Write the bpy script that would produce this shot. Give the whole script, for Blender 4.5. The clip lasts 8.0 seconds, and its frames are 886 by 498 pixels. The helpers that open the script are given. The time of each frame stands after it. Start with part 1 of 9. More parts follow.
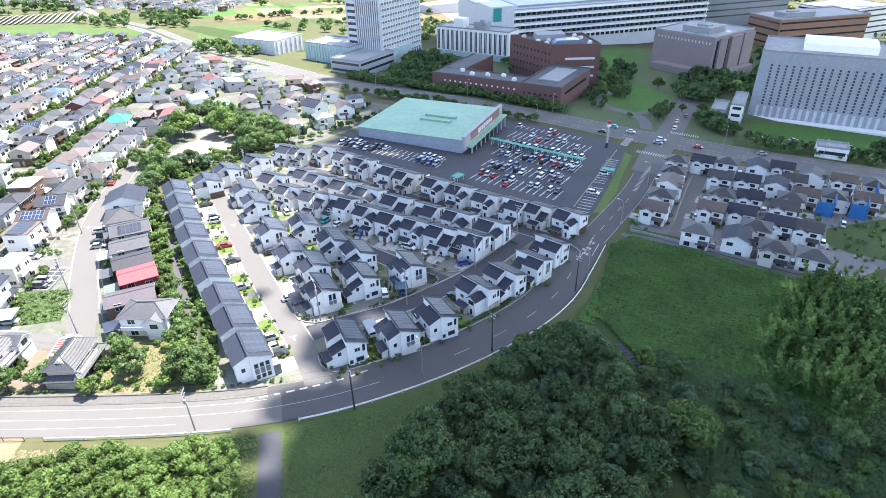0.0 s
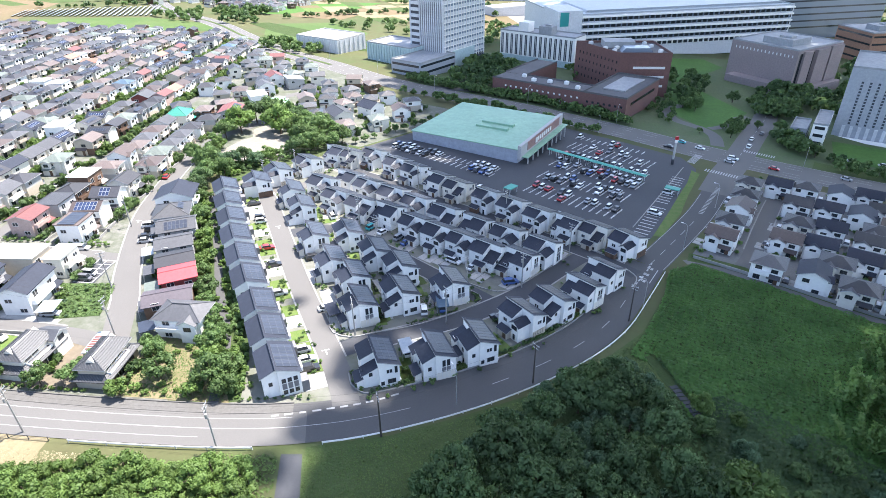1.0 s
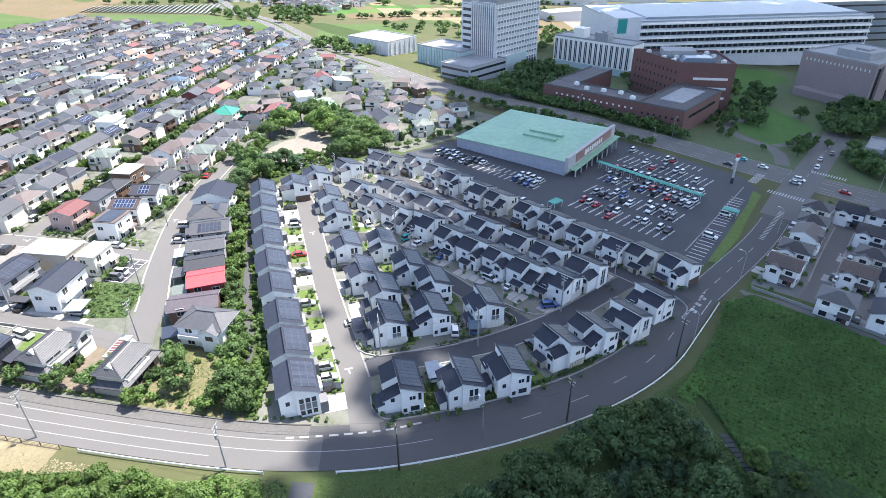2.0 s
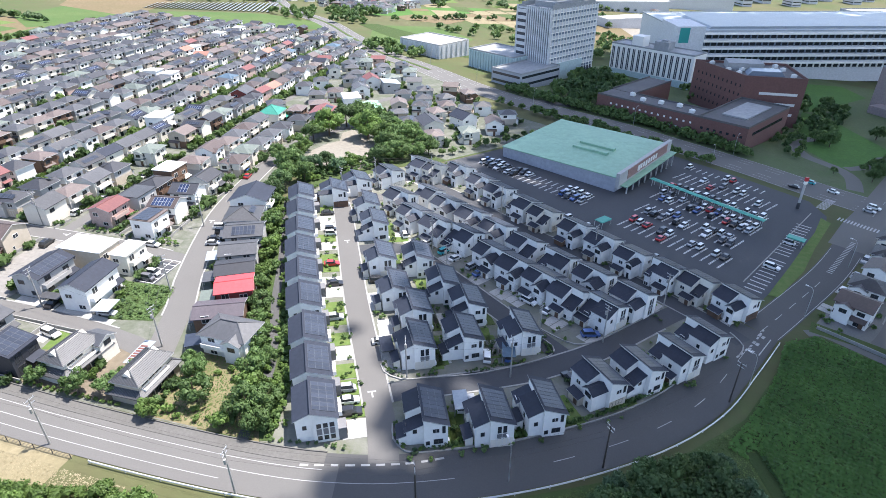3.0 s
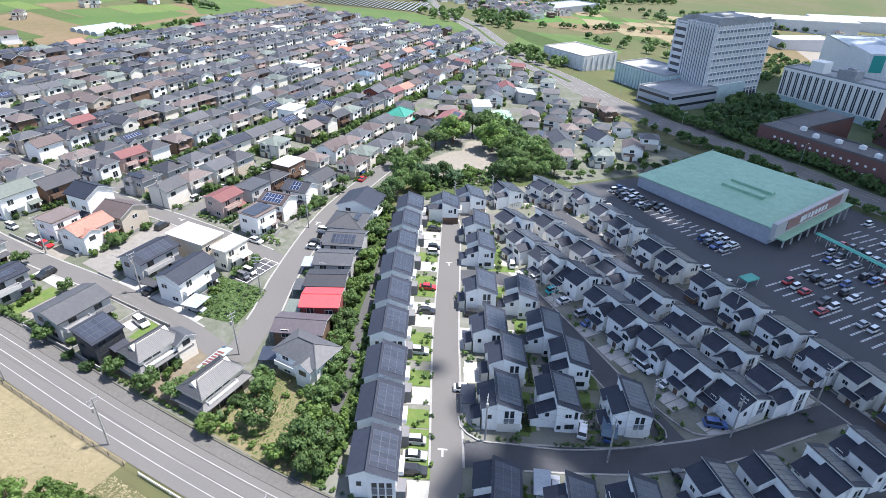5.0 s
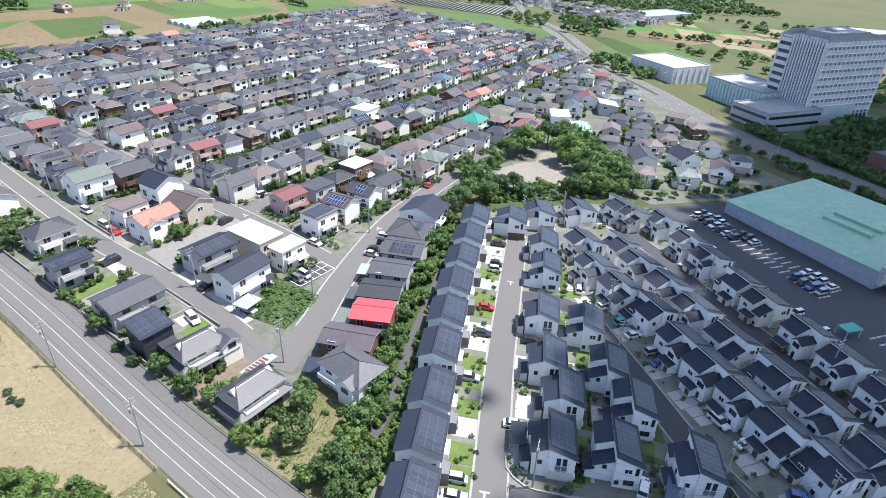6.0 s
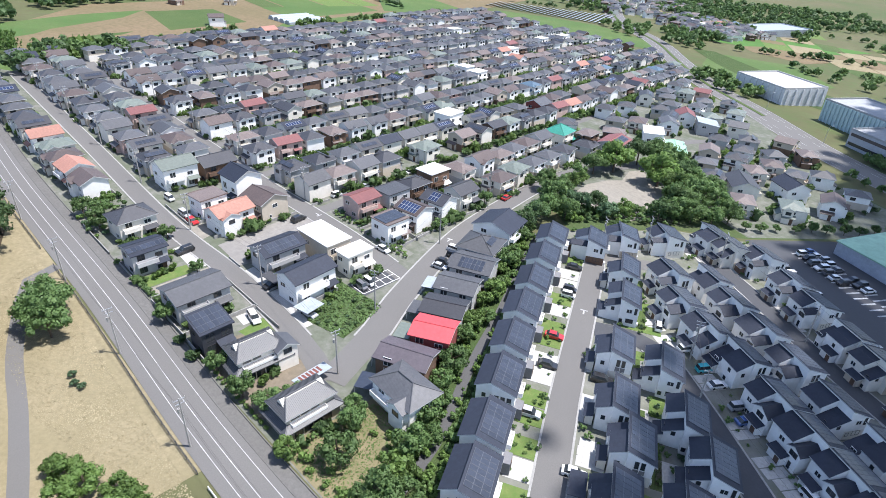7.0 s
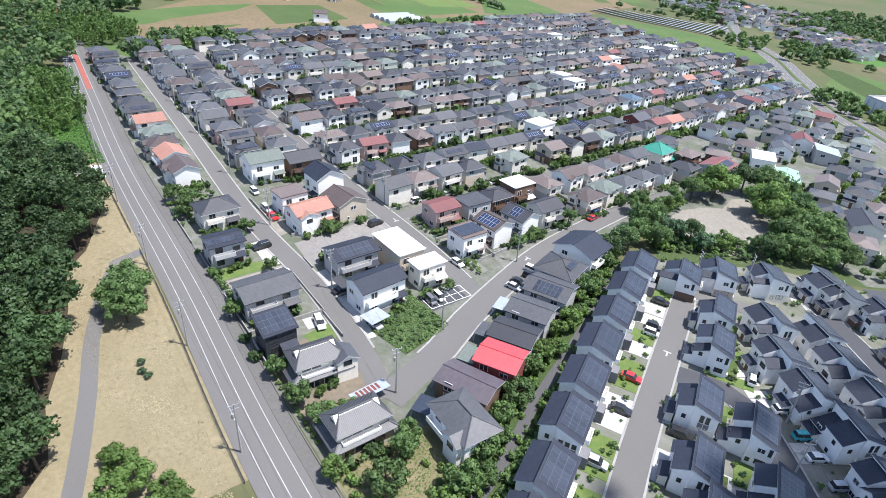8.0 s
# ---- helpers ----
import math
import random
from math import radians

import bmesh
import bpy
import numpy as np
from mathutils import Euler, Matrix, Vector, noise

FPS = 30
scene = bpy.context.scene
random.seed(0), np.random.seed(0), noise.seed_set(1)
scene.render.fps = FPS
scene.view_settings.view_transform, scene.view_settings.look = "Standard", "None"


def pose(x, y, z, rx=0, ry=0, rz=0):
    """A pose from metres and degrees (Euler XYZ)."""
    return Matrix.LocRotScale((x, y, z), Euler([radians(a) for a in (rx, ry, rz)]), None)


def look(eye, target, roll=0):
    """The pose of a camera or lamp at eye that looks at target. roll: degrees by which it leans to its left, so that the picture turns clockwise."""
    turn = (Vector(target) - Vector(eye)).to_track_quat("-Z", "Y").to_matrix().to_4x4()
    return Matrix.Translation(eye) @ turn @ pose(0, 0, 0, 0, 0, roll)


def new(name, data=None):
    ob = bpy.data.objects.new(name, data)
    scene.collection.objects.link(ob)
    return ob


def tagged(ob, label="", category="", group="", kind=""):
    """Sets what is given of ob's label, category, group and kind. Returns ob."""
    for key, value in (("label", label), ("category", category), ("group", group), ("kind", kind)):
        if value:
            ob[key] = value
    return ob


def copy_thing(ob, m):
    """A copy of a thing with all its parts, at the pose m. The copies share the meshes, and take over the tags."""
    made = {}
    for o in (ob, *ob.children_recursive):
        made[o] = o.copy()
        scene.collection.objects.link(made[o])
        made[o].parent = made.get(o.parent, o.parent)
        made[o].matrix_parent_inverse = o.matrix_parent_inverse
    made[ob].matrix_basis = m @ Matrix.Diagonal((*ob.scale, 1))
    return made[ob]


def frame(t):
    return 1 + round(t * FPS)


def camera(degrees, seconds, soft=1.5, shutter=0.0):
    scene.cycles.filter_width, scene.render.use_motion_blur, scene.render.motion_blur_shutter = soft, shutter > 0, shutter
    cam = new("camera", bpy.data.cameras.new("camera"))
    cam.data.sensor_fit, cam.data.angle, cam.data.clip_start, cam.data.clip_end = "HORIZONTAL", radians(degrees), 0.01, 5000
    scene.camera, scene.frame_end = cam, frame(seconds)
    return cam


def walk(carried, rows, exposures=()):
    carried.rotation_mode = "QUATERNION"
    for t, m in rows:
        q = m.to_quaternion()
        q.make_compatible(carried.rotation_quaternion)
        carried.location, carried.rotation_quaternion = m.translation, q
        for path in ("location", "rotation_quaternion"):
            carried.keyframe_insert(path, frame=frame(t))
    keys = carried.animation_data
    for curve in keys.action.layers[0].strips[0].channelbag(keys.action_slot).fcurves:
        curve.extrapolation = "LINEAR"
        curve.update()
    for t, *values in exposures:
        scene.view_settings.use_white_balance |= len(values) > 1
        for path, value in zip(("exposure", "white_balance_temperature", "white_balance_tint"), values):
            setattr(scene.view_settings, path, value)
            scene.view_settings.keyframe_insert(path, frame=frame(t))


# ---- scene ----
SX, SY = -0.0522, -0.0362  # fall of the land towards +x and +y, metres per metre
cam = camera(74.33, 8.0, 0.8)
ROWS = [
    (0.0, 0.00, 0.00, 82.59, -30.87, 1.33, -3.20),
    (0.5, 1.14, 4.23, 82.24, -30.72, 1.14, 0.04),
    (1.0, 2.01, 8.63, 81.92, -30.64, 0.89, 3.06),
    (1.5, 2.89, 12.88, 81.43, -30.45, 0.78, 5.65),
    (3.0, 3.62, 25.72, 80.36, -30.08, 0.12, 13.49),
    (3.5, 3.32, 30.00, 80.18, -30.08, -0.13, 16.09),
    (4.0, 2.82, 34.28, 79.81, -30.01, -0.33, 19.19),
    (4.5, 2.31, 38.39, 79.36, -29.91, -0.58, 23.40),
    (6.0, -1.62, 50.66, 77.64, -29.69, -1.50, 35.46),
    (6.5, -3.72, 54.09, 77.22, -29.71, -1.98, 39.90),
    (7.0, -5.53, 57.17, 77.10, -29.71, -2.33, 44.36),
    (7.5, -7.78, 59.85, 77.20, -29.86, -2.76, 48.71),
    (8.0, -10.19, 62.69, 77.37, -30.08, -3.09, 53.81),
]
EXPOSURES = [(0.0, 2.05, 6650, 14), (1.5, 1.75, 6550, 14), (3.5, 1.38, 6480, 14), (6.0, 1.16, 6280, 14), (8.0, 1.03, 6220, 14)]
walk(cam, [(t, pose(x, y, z, 90 + pitch, roll, yaw)) for t, x, y, z, pitch, roll, yaw in ROWS], EXPOSURES)

# ---- light ----
SUN_AZ, SUN_EL = radians(40), radians(68)  # direction towards the sun: angle from +x, elevation
sun_dir = Vector((math.cos(SUN_AZ) * math.cos(SUN_EL), math.sin(SUN_AZ) * math.cos(SUN_EL), math.sin(SUN_EL)))
world = bpy.data.worlds.new("sky")
scene.world = world
world.use_nodes = True
wn = world.node_tree.nodes
sky = wn.new("ShaderNodeTexSky")
sky.sky_type = "NISHITA"
sky.sun_disc = False
sky.sun_elevation = SUN_EL
sky.sun_rotation = radians(90) - SUN_AZ
world.node_tree.links.new(sky.outputs["Color"], wn["Background"].inputs["Color"])
wn["Background"].inputs["Strength"].default_value = 0.13
sun = new("sun", bpy.data.lights.new("sun", "SUN"))
sun.data.energy = 3.85
sun.data.angle = radians(0.53)
sun.data.color = (1.0, 0.97, 0.92)
sun.matrix_world = look(sun_dir * 900, (0, 0, 0))


# ---- ground shape ----
def gz(x, y):
    """Height of the land at a place."""
    return SX * min(max(x, -900), 900) + SY * min(max(y, -600), 1100)


SLOPE = Vector((-SX, -SY, 1)).normalized().rotation_difference(Vector((0, 0, 1))).inverted().to_matrix().to_4x4()


def upright(x, y, rz=0, z=0):
    return pose(x, y, gz(x, y) + z, 0, 0, rz)


def lying(x, y, rz=0, z=0):
    """A pose that lies on the slope of the land."""
    return Matrix.Translation((x, y, gz(x, y) + z)) @ SLOPE @ pose(0, 0, 0, 0, 0, rz)


# ---- materials ----
def nodes_of(name):
    m = bpy.data.materials.new(name)
    m.use_nodes = True
    t = m.node_tree
    return m, t, t.nodes["Principled BSDF"]


def noise_node(t, scale, detail=4.0, rough=0.55, coords="Object"):
    c = t.nodes.new("ShaderNodeTexCoord")
    n = t.nodes.new("ShaderNodeTexNoise")
    n.inputs["Scale"].default_value = scale
    n.inputs["Detail"].default_value = detail
    n.inputs["Roughness"].default_value = rough
    t.links.new(c.outputs[coords], n.inputs["Vector"])
    return n


def mixed(t, fac, a, b, kind="MIX", amount=None):
    m = t.nodes.new("ShaderNodeMix")
    m.data_type, m.blend_type = "RGBA", kind
    if amount is not None:
        m.inputs[0].default_value = amount
    if fac is not None:
        t.links.new(fac, m.inputs[0])
    for v, i in ((a, 6), (b, 7)):
        if isinstance(v, tuple):
            m.inputs[i].default_value = (*v, 1)
        else:
            t.links.new(v, m.inputs[i])
    return m.outputs[2]


def ramp(t, fac, lo, hi):
    r = t.nodes.new("ShaderNodeMapRange")
    r.inputs["From Min"].default_value, r.inputs["From Max"].default_value = lo, hi
    t.links.new(fac, r.inputs["Value"])
    return r.outputs["Result"]


def surface(name, colour, colour2=None, rough=0.8, big=0.15, small=3.0, metal=0.0, bump=0.3, bump_scale=None, dist=0.03, rand=0.0, wave=None, spec=0.5, grain=0.8):
    """A surface of two tones: broad patches and fine grain, with relief; rand: how far whole pieces differ in lightness."""
    m, t, p = nodes_of(name)
    colour2 = colour2 or tuple(c * 0.78 for c in colour)
    n1, n2 = noise_node(t, big, 5), noise_node(t, small, 6, 0.65)
    col = mixed(t, ramp(t, n1.outputs["Fac"], 0.35, 0.65), colour, colour2)
    col = mixed(t, ramp(t, n2.outputs["Fac"], 0.3, 0.72), col, tuple(c * 0.72 for c in colour2))
    col2 = mixed(t, None, colour, col, amount=grain)
    if rand:
        info = t.nodes.new("ShaderNodeObjectInfo")
        r = t.nodes.new("ShaderNodeMapRange")
        r.inputs["To Min"].default_value, r.inputs["To Max"].default_value = 1 - rand, 1 + rand
        t.links.new(info.outputs["Random"], r.inputs["Value"])
        hsv = t.nodes.new("ShaderNodeHueSaturation")
        t.links.new(col2, hsv.inputs["Color"])
        t.links.new(r.outputs["Result"], hsv.inputs["Value"])
        col2 = hsv.outputs["Color"]
    t.links.new(col2, p.inputs["Base Color"])
    p.inputs["Roughness"].default_value, p.inputs["Metallic"].default_value = rough, metal
    p.inputs["Specular IOR Level"].default_value = spec
    if bump:
        b = t.nodes.new("ShaderNodeBump")
        b.inputs["Strength"].default_value, b.inputs["Distance"].default_value = bump, dist
        if wave:
            c = t.nodes.new("ShaderNodeTexCoord")
            w = t.nodes.new("ShaderNodeTexWave")
            w.bands_direction = wave[0]
            w.inputs["Scale"].default_value = wave[1]
            w.inputs["Distortion"].default_value = 0.3
            t.links.new(c.outputs["Object"], w.inputs["Vector"])
            t.links.new(w.outputs["Fac"], b.inputs["Height"])
        else:
            n3 = noise_node(t, bump_scale or small * 2, 4, 0.6)
            t.links.new(n3.outputs["Fac"], b.inputs["Height"])
        t.links.new(b.outputs["Normal"], p.inputs["Normal"])
    return m


def foliage(name, dark, light, big=0.25, trans=0.42):
    """Leaves: each spray has its own green, with broad drifts of colour over the crown."""
    m, t, p = nodes_of(name)
    g = t.nodes.new("ShaderNodeNewGeometry")
    info = t.nodes.new("ShaderNodeObjectInfo")
    n = noise_node(t, big, 3)
    a = mixed(t, ramp(t, g.outputs["Random Per Island"], -0.6, 1.6), dark, light)
    a = mixed(t, ramp(t, n.outputs["Fac"], 0.35, 0.7), a, tuple(c * 1.25 for c in light), amount=0.5)
    hsv = t.nodes.new("ShaderNodeHueSaturation")
    r = t.nodes.new("ShaderNodeMapRange")
    r.inputs["To Min"].default_value, r.inputs["To Max"].default_value = 0.78, 1.22
    t.links.new(info.outputs["Random"], r.inputs["Value"])
    t.links.new(r.outputs["Result"], hsv.inputs["Value"])
    t.links.new(a, hsv.inputs["Color"])
    t.links.new(hsv.outputs["Color"], p.inputs["Base Color"])
    p.inputs["Roughness"].default_value = 0.55
    p.inputs["Specular IOR Level"].default_value = 0.3
    tr = t.nodes.new("ShaderNodeBsdfTranslucent")
    t.links.new(hsv.outputs["Color"], tr.inputs["Color"])
    mx = t.nodes.new("ShaderNodeMixShader")
    mx.inputs[0].default_value = trans
    t.links.new(p.outputs[0], mx.inputs[1])
    t.links.new(tr.outputs[0], mx.inputs[2])
    t.links.new(mx.outputs[0], t.nodes["Material Output"].inputs["Surface"])
    return m


def plain(name, colour, rough=0.5, metal=0.0, coat=0.0, spec=0.5):
    m, t, p = nodes_of(name)
    n = noise_node(t, 2.5, 4)
    t.links.new(mixed(t, ramp(t, n.outputs["Fac"], 0.3, 0.75), colour, tuple(c * 0.85 for c in colour)), p.inputs["Base Color"])
    p.inputs["Roughness"].default_value, p.inputs["Metallic"].default_value = rough, metal
    p.inputs["Coat Weight"].default_value = coat
    p.inputs["Specular IOR Level"].default_value = spec
    return m


ASPHALT = surface("asphalt_dark", (0.062, 0.065, 0.072), (0.047, 0.05, 0.057), 0.85, 0.06, 2.5, bump=0.2, grain=0.55)
ASPHALT_OLD = surface("asphalt_worn", (0.14, 0.135, 0.128), (0.112, 0.108, 0.103), 0.9, 0.05, 5.0, bump=0.2, grain=0.5)
ASPHALT_MID = surface("asphalt_grey", (0.086, 0.086, 0.086), (0.068, 0.068, 0.069), 0.88, 0.04, 4.0, bump=0.2, grain=0.6)
CONCRETE = surface("concrete", (0.46, 0.45, 0.42), (0.36, 0.35, 0.33), 0.85, 0.2, 2.0, bump=0.15)
PLOT = surface("plot_ground", (0.2, 0.193, 0.178), (0.07, 0.092, 0.045), 0.95, 0.14, 0.5, bump=0.4, dist=0.06)
YARD_GRAVEL = surface("yard_gravel", (0.25, 0.235, 0.215), (0.2, 0.19, 0.175), 0.95, 0.07, 0.8, bump=0.3)
PAVING = surface("paving", (0.19, 0.187, 0.18), (0.15, 0.147, 0.142), 0.9, 0.15, 2.2, bump=0.2)
MEADOW = surface("meadow", (0.055, 0.115, 0.03), (0.105, 0.145, 0.05), 0.95, 0.03, 0.3, bump=0.7, dist=0.2, spec=0.2)
LAND = surface("open_land", (0.058, 0.1, 0.03), (0.135, 0.115, 0.065), 0.95, 0.011, 0.12, bump=0.7, dist=0.2, spec=0.2)
LAWN_WIDE = surface("mown_lawn", (0.085, 0.185, 0.04), (0.065, 0.14, 0.035), 0.95, 0.05, 0.6, bump=0.5, dist=0.15, spec=0.2)
CAMPUS = surface("campus_green", (0.085, 0.135, 0.05), (0.12, 0.14, 0.08), 0.95, 0.06, 0.6, bump=0.6, dist=0.2, spec=0.2)
GRASS = surface("grass", (0.052, 0.092, 0.026), (0.09, 0.118, 0.042), 0.95, 0.04, 0.9, bump=0.7, dist=0.2, spec=0.2)
VERGE = surface("verge_grass", (0.05, 0.088, 0.028), (0.085, 0.105, 0.045), 0.95, 0.05, 0.9, bump=0.7, dist=0.2, spec=0.2)
LAWN = surface("lawn", (0.07, 0.15, 0.03), (0.155, 0.185, 0.065), 0.95, 0.55, 4.5, bump=0.6, dist=0.08, spec=0.2)
DRY = surface("dry_grass", (0.275, 0.232, 0.145), (0.215, 0.185, 0.108), 0.95, 0.09, 1.1, bump=0.5, dist=0.1, spec=0.2)
SOIL = surface("soil", (0.2, 0.145, 0.09), (0.14, 0.12, 0.06), 0.95, 0.02, 0.4, bump=0.4, dist=0.1, spec=0.2)
YARD = surface("garden_soil", (0.1, 0.115, 0.065), (0.235, 0.23, 0.215), 0.95, 0.16, 1.6, bump=0.4, dist=0.08, spec=0.2)
SAND = surface("park_sand", (0.265, 0.243, 0.205), (0.22, 0.203, 0.17), 0.95, 0.08, 0.8, bump=0.2)
LITTER = surface("shade_toned_leaf_litter", (0.075, 0.055, 0.038), (0.05, 0.042, 0.028), 0.95, 0.15, 1.2, bump=0.6, dist=0.1, spec=0.1)
ROUGH = surface("rough_garden", (0.13, 0.13, 0.06), (0.25, 0.205, 0.125), 0.95, 0.16, 1.2, bump=0.6, dist=0.1, spec=0.2)
EARTH = surface("bare_earth", (0.21, 0.175, 0.13), (0.16, 0.135, 0.1), 0.95, 0.12, 1.0, bump=0.4, dist=0.06, spec=0.2)
FOOTWAY = surface("old_footway", (0.14, 0.135, 0.127), (0.112, 0.108, 0.1), 0.92, 0.09, 1.6, bump=0.2)
UNDERGROWTH = surface("undergrowth", (0.045, 0.082, 0.027), (0.075, 0.1, 0.04), 0.95, 0.2, 1.5, bump=0.8, dist=0.3, spec=0.1)
BAY_PAINT = surface("bay_paint", (0.8, 0.8, 0.79), (0.6, 0.6, 0.6), 0.6, 0.4, 2.0, bump=0.0, grain=0.4)
PAINT = surface("road_paint", (0.54, 0.54, 0.53), (0.29, 0.29, 0.285), 0.7, 0.4, 2.0, bump=0.05)
REDPAVE = surface("red_surfacing", (0.36, 0.1, 0.07), (0.28, 0.09, 0.07), 0.9, 0.2, 2.0)
KERB = surface("kerb_concrete", (0.34, 0.335, 0.32), (0.28, 0.275, 0.26), 0.85, 0.3, 2.0, bump=0.1)
WALLS = {
    "white": surface("wall_white", (0.86, 0.845, 0.81), (0.81, 0.795, 0.765), 0.8, 0.3, 1.2, bump=0.08, rand=0.05, wave=("Z", 3.2), grain=0.3),
    "cream": surface("wall_cream", (0.78, 0.735, 0.65), (0.7, 0.66, 0.58), 0.85, 0.3, 1.4, bump=0.08, rand=0.08, grain=0.4),
    "beige": surface("wall_beige", (0.54, 0.47, 0.38), (0.46, 0.4, 0.32), 0.85, 0.3, 1.4, bump=0.1, rand=0.08, grain=0.4),
    "grey": surface("wall_grey", (0.46, 0.455, 0.45), (0.38, 0.378, 0.375), 0.85, 0.3, 1.4, bump=0.1, rand=0.08, grain=0.4),
    "brown": surface("wall_brown", (0.19, 0.115, 0.075), (0.15, 0.09, 0.06), 0.85, 0.3, 1.6, bump=0.1, rand=0.08),
    "pink": surface("wall_pinkish", (0.58, 0.43, 0.38), (0.5, 0.37, 0.33), 0.85, 0.3, 1.4, bump=0.08),
    "dark": surface("wall_dark", (0.04, 0.045, 0.055), (0.032, 0.035, 0.045), 0.6, 0.3, 1.6, bump=0.1, wave=("Z", 3.0)),
    "redbrown": surface("wall_redbrown", (0.27, 0.06, 0.05), (0.2, 0.05, 0.045), 0.8, 0.3, 1.4, bump=0.1),
}
ROOFS = {
    "navy": surface("roof_navy", (0.027, 0.033, 0.05), (0.021, 0.026, 0.04), 0.62, 0.2, 1.5, bump=0.25, rand=0.12, wave=("X", 2.6), spec=0.3),
    "slate": surface("roof_slate", (0.084, 0.086, 0.093), (0.06, 0.062, 0.068), 0.52, 0.2, 1.5, bump=0.3, rand=0.18, wave=("X", 2.2), spec=0.45),
    "dark": surface("roof_charcoal", (0.047, 0.048, 0.055), (0.036, 0.037, 0.043), 0.52, 0.2, 1.5, bump=0.3, rand=0.15, wave=("X", 2.2), spec=0.45),
    "brown": surface("roof_brown", (0.098, 0.073, 0.066), (0.075, 0.057, 0.052), 0.52, 0.2, 1.5, bump=0.3, rand=0.15, wave=("X", 2.2), spec=0.45),
    "plum": surface("roof_plum", (0.105, 0.088, 0.1), (0.082, 0.07, 0.08), 0.52, 0.2, 1.5, bump=0.3, wave=("X", 2.2), spec=0.45),
    "taupe": surface("roof_taupe", (0.155, 0.122, 0.11), (0.12, 0.096, 0.086), 0.52, 0.2, 1.5, bump=0.3, rand=0.15, wave=("X", 2.2), spec=0.45),
    "olive": surface("roof_grey_green", (0.15, 0.175, 0.15), (0.12, 0.145, 0.125), 0.5, 0.2, 1.5, bump=0.3, rand=0.15, wave=("X", 2.2), spec=0.45),
    "orange": surface("roof_terracotta", (0.36, 0.175, 0.13), (0.29, 0.15, 0.112), 0.75, 0.2, 1.5, bump=0.35, rand=0.12, wave=("X", 2.2)),
    "maroon": surface("roof_maroon", (0.2, 0.07, 0.065), (0.16, 0.06, 0.06), 0.65, 0.2, 1.5, bump=0.3, rand=0.12, wave=("X", 2.2)),
    "red": surface("roof_red_metal", (0.58, 0.07, 0.078), (0.48, 0.062, 0.068), 0.5, 0.2, 1.0, bump=0.35, wave=("Y", 2.0)),
    "blue": surface("roof_blue", (0.085, 0.14, 0.19), (0.07, 0.115, 0.16), 0.5, 0.2, 1.5, bump=0.3, rand=0.12, wave=("X", 2.2), spec=0.45),
    "green": surface("roof_green_tile", (0.03, 0.26, 0.19), (0.03, 0.2, 0.15), 0.5, 0.2, 1.5, bump=0.3, wave=("X", 2.2)),
    "tile": surface("roof_grey_tile", (0.085, 0.088, 0.097), (0.062, 0.065, 0.073), 0.5, 0.3, 2.0, bump=0.3, dist=0.05),
    "white": surface("roof_white_sheet", (0.82, 0.81, 0.78), (0.74, 0.73, 0.7), 0.6, 0.2, 0.9, bump=0.1),
    "paleblue": surface("roof_pale_metal", (0.36, 0.4, 0.43), (0.3, 0.34, 0.37), 0.4, 0.2, 1.0, bump=0.2, wave=("Y", 2.0)),
    "mint": surface("roof_mint", (0.3, 0.5, 0.355), (0.25, 0.43, 0.31), 0.6, 0.05, 0.5, bump=0.15),
}
# cover tiles paler than the roof: the glaze's gloss put into their colour
TILE_RIB = surface("gloss_toned_cover_tiles", (0.115, 0.118, 0.124), (0.082, 0.085, 0.09), 0.5, 0.4, 2.5, bump=0.2, dist=0.02)
SOLAR = surface("solar_glass", (0.042, 0.051, 0.072), (0.033, 0.04, 0.057), 0.3, 0.3, 2.0, bump=0.0, rand=0.2, spec=0.45)
SOLAR_FRAME = plain("solar_frame", (0.085, 0.093, 0.11), 0.5, 0.0)
SOLAR_BLUE = surface("solar_blue", (0.032, 0.048, 0.105), (0.027, 0.04, 0.085), 0.22, 0.3, 2.0, bump=0.0, rand=0.15)
GLASS = plain("window_glass", (0.03, 0.036, 0.042), 0.08, spec=0.7)
FRAME_W = plain("frame_white", (0.7, 0.7, 0.69), 0.4)
FRAME_D = plain("frame_dark", (0.055, 0.055, 0.06), 0.5)
METAL = plain("galvanised_metal", (0.5, 0.51, 0.52), 0.45, 0.6)
WHITE_METAL = plain("white_painted_metal", (0.75, 0.75, 0.74), 0.4)
RUST = surface("rusted_sheet", (0.2, 0.06, 0.045), (0.13, 0.05, 0.04), 0.8, 0.6, 3.0, bump=0.2)
POLE = surface("pole_concrete", (0.36, 0.35, 0.33), (0.3, 0.29, 0.27), 0.85, 0.5, 3.0, bump=0.1)
DARKPOLE = plain("pole_brown_paint", (0.06, 0.05, 0.045), 0.5)
BARK = surface("bark", (0.13, 0.095, 0.065), (0.08, 0.06, 0.045), 0.95, 1.0, 6.0, bump=0.8, dist=0.05)
TYRE = plain("tyre_rubber", (0.02, 0.02, 0.02), 0.8)
LEAF_OAK = foliage("leaves_oak", (0.053, 0.095, 0.04), (0.088, 0.147, 0.055))
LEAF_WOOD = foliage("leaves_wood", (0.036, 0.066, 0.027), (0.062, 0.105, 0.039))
LEAF_FRESH = foliage("leaves_fresh", (0.1, 0.17, 0.045), (0.145, 0.225, 0.064))
LEAF_MID = foliage("leaves_mid", (0.08, 0.14, 0.049), (0.128, 0.203, 0.07))
LEAF_BLUE = foliage("leaves_bluegreen", (0.068, 0.128, 0.066), (0.118, 0.19, 0.098))
LEAF_THICKET = foliage("leaves_thicket", (0.06, 0.115, 0.03), (0.1, 0.165, 0.045), 0.1)
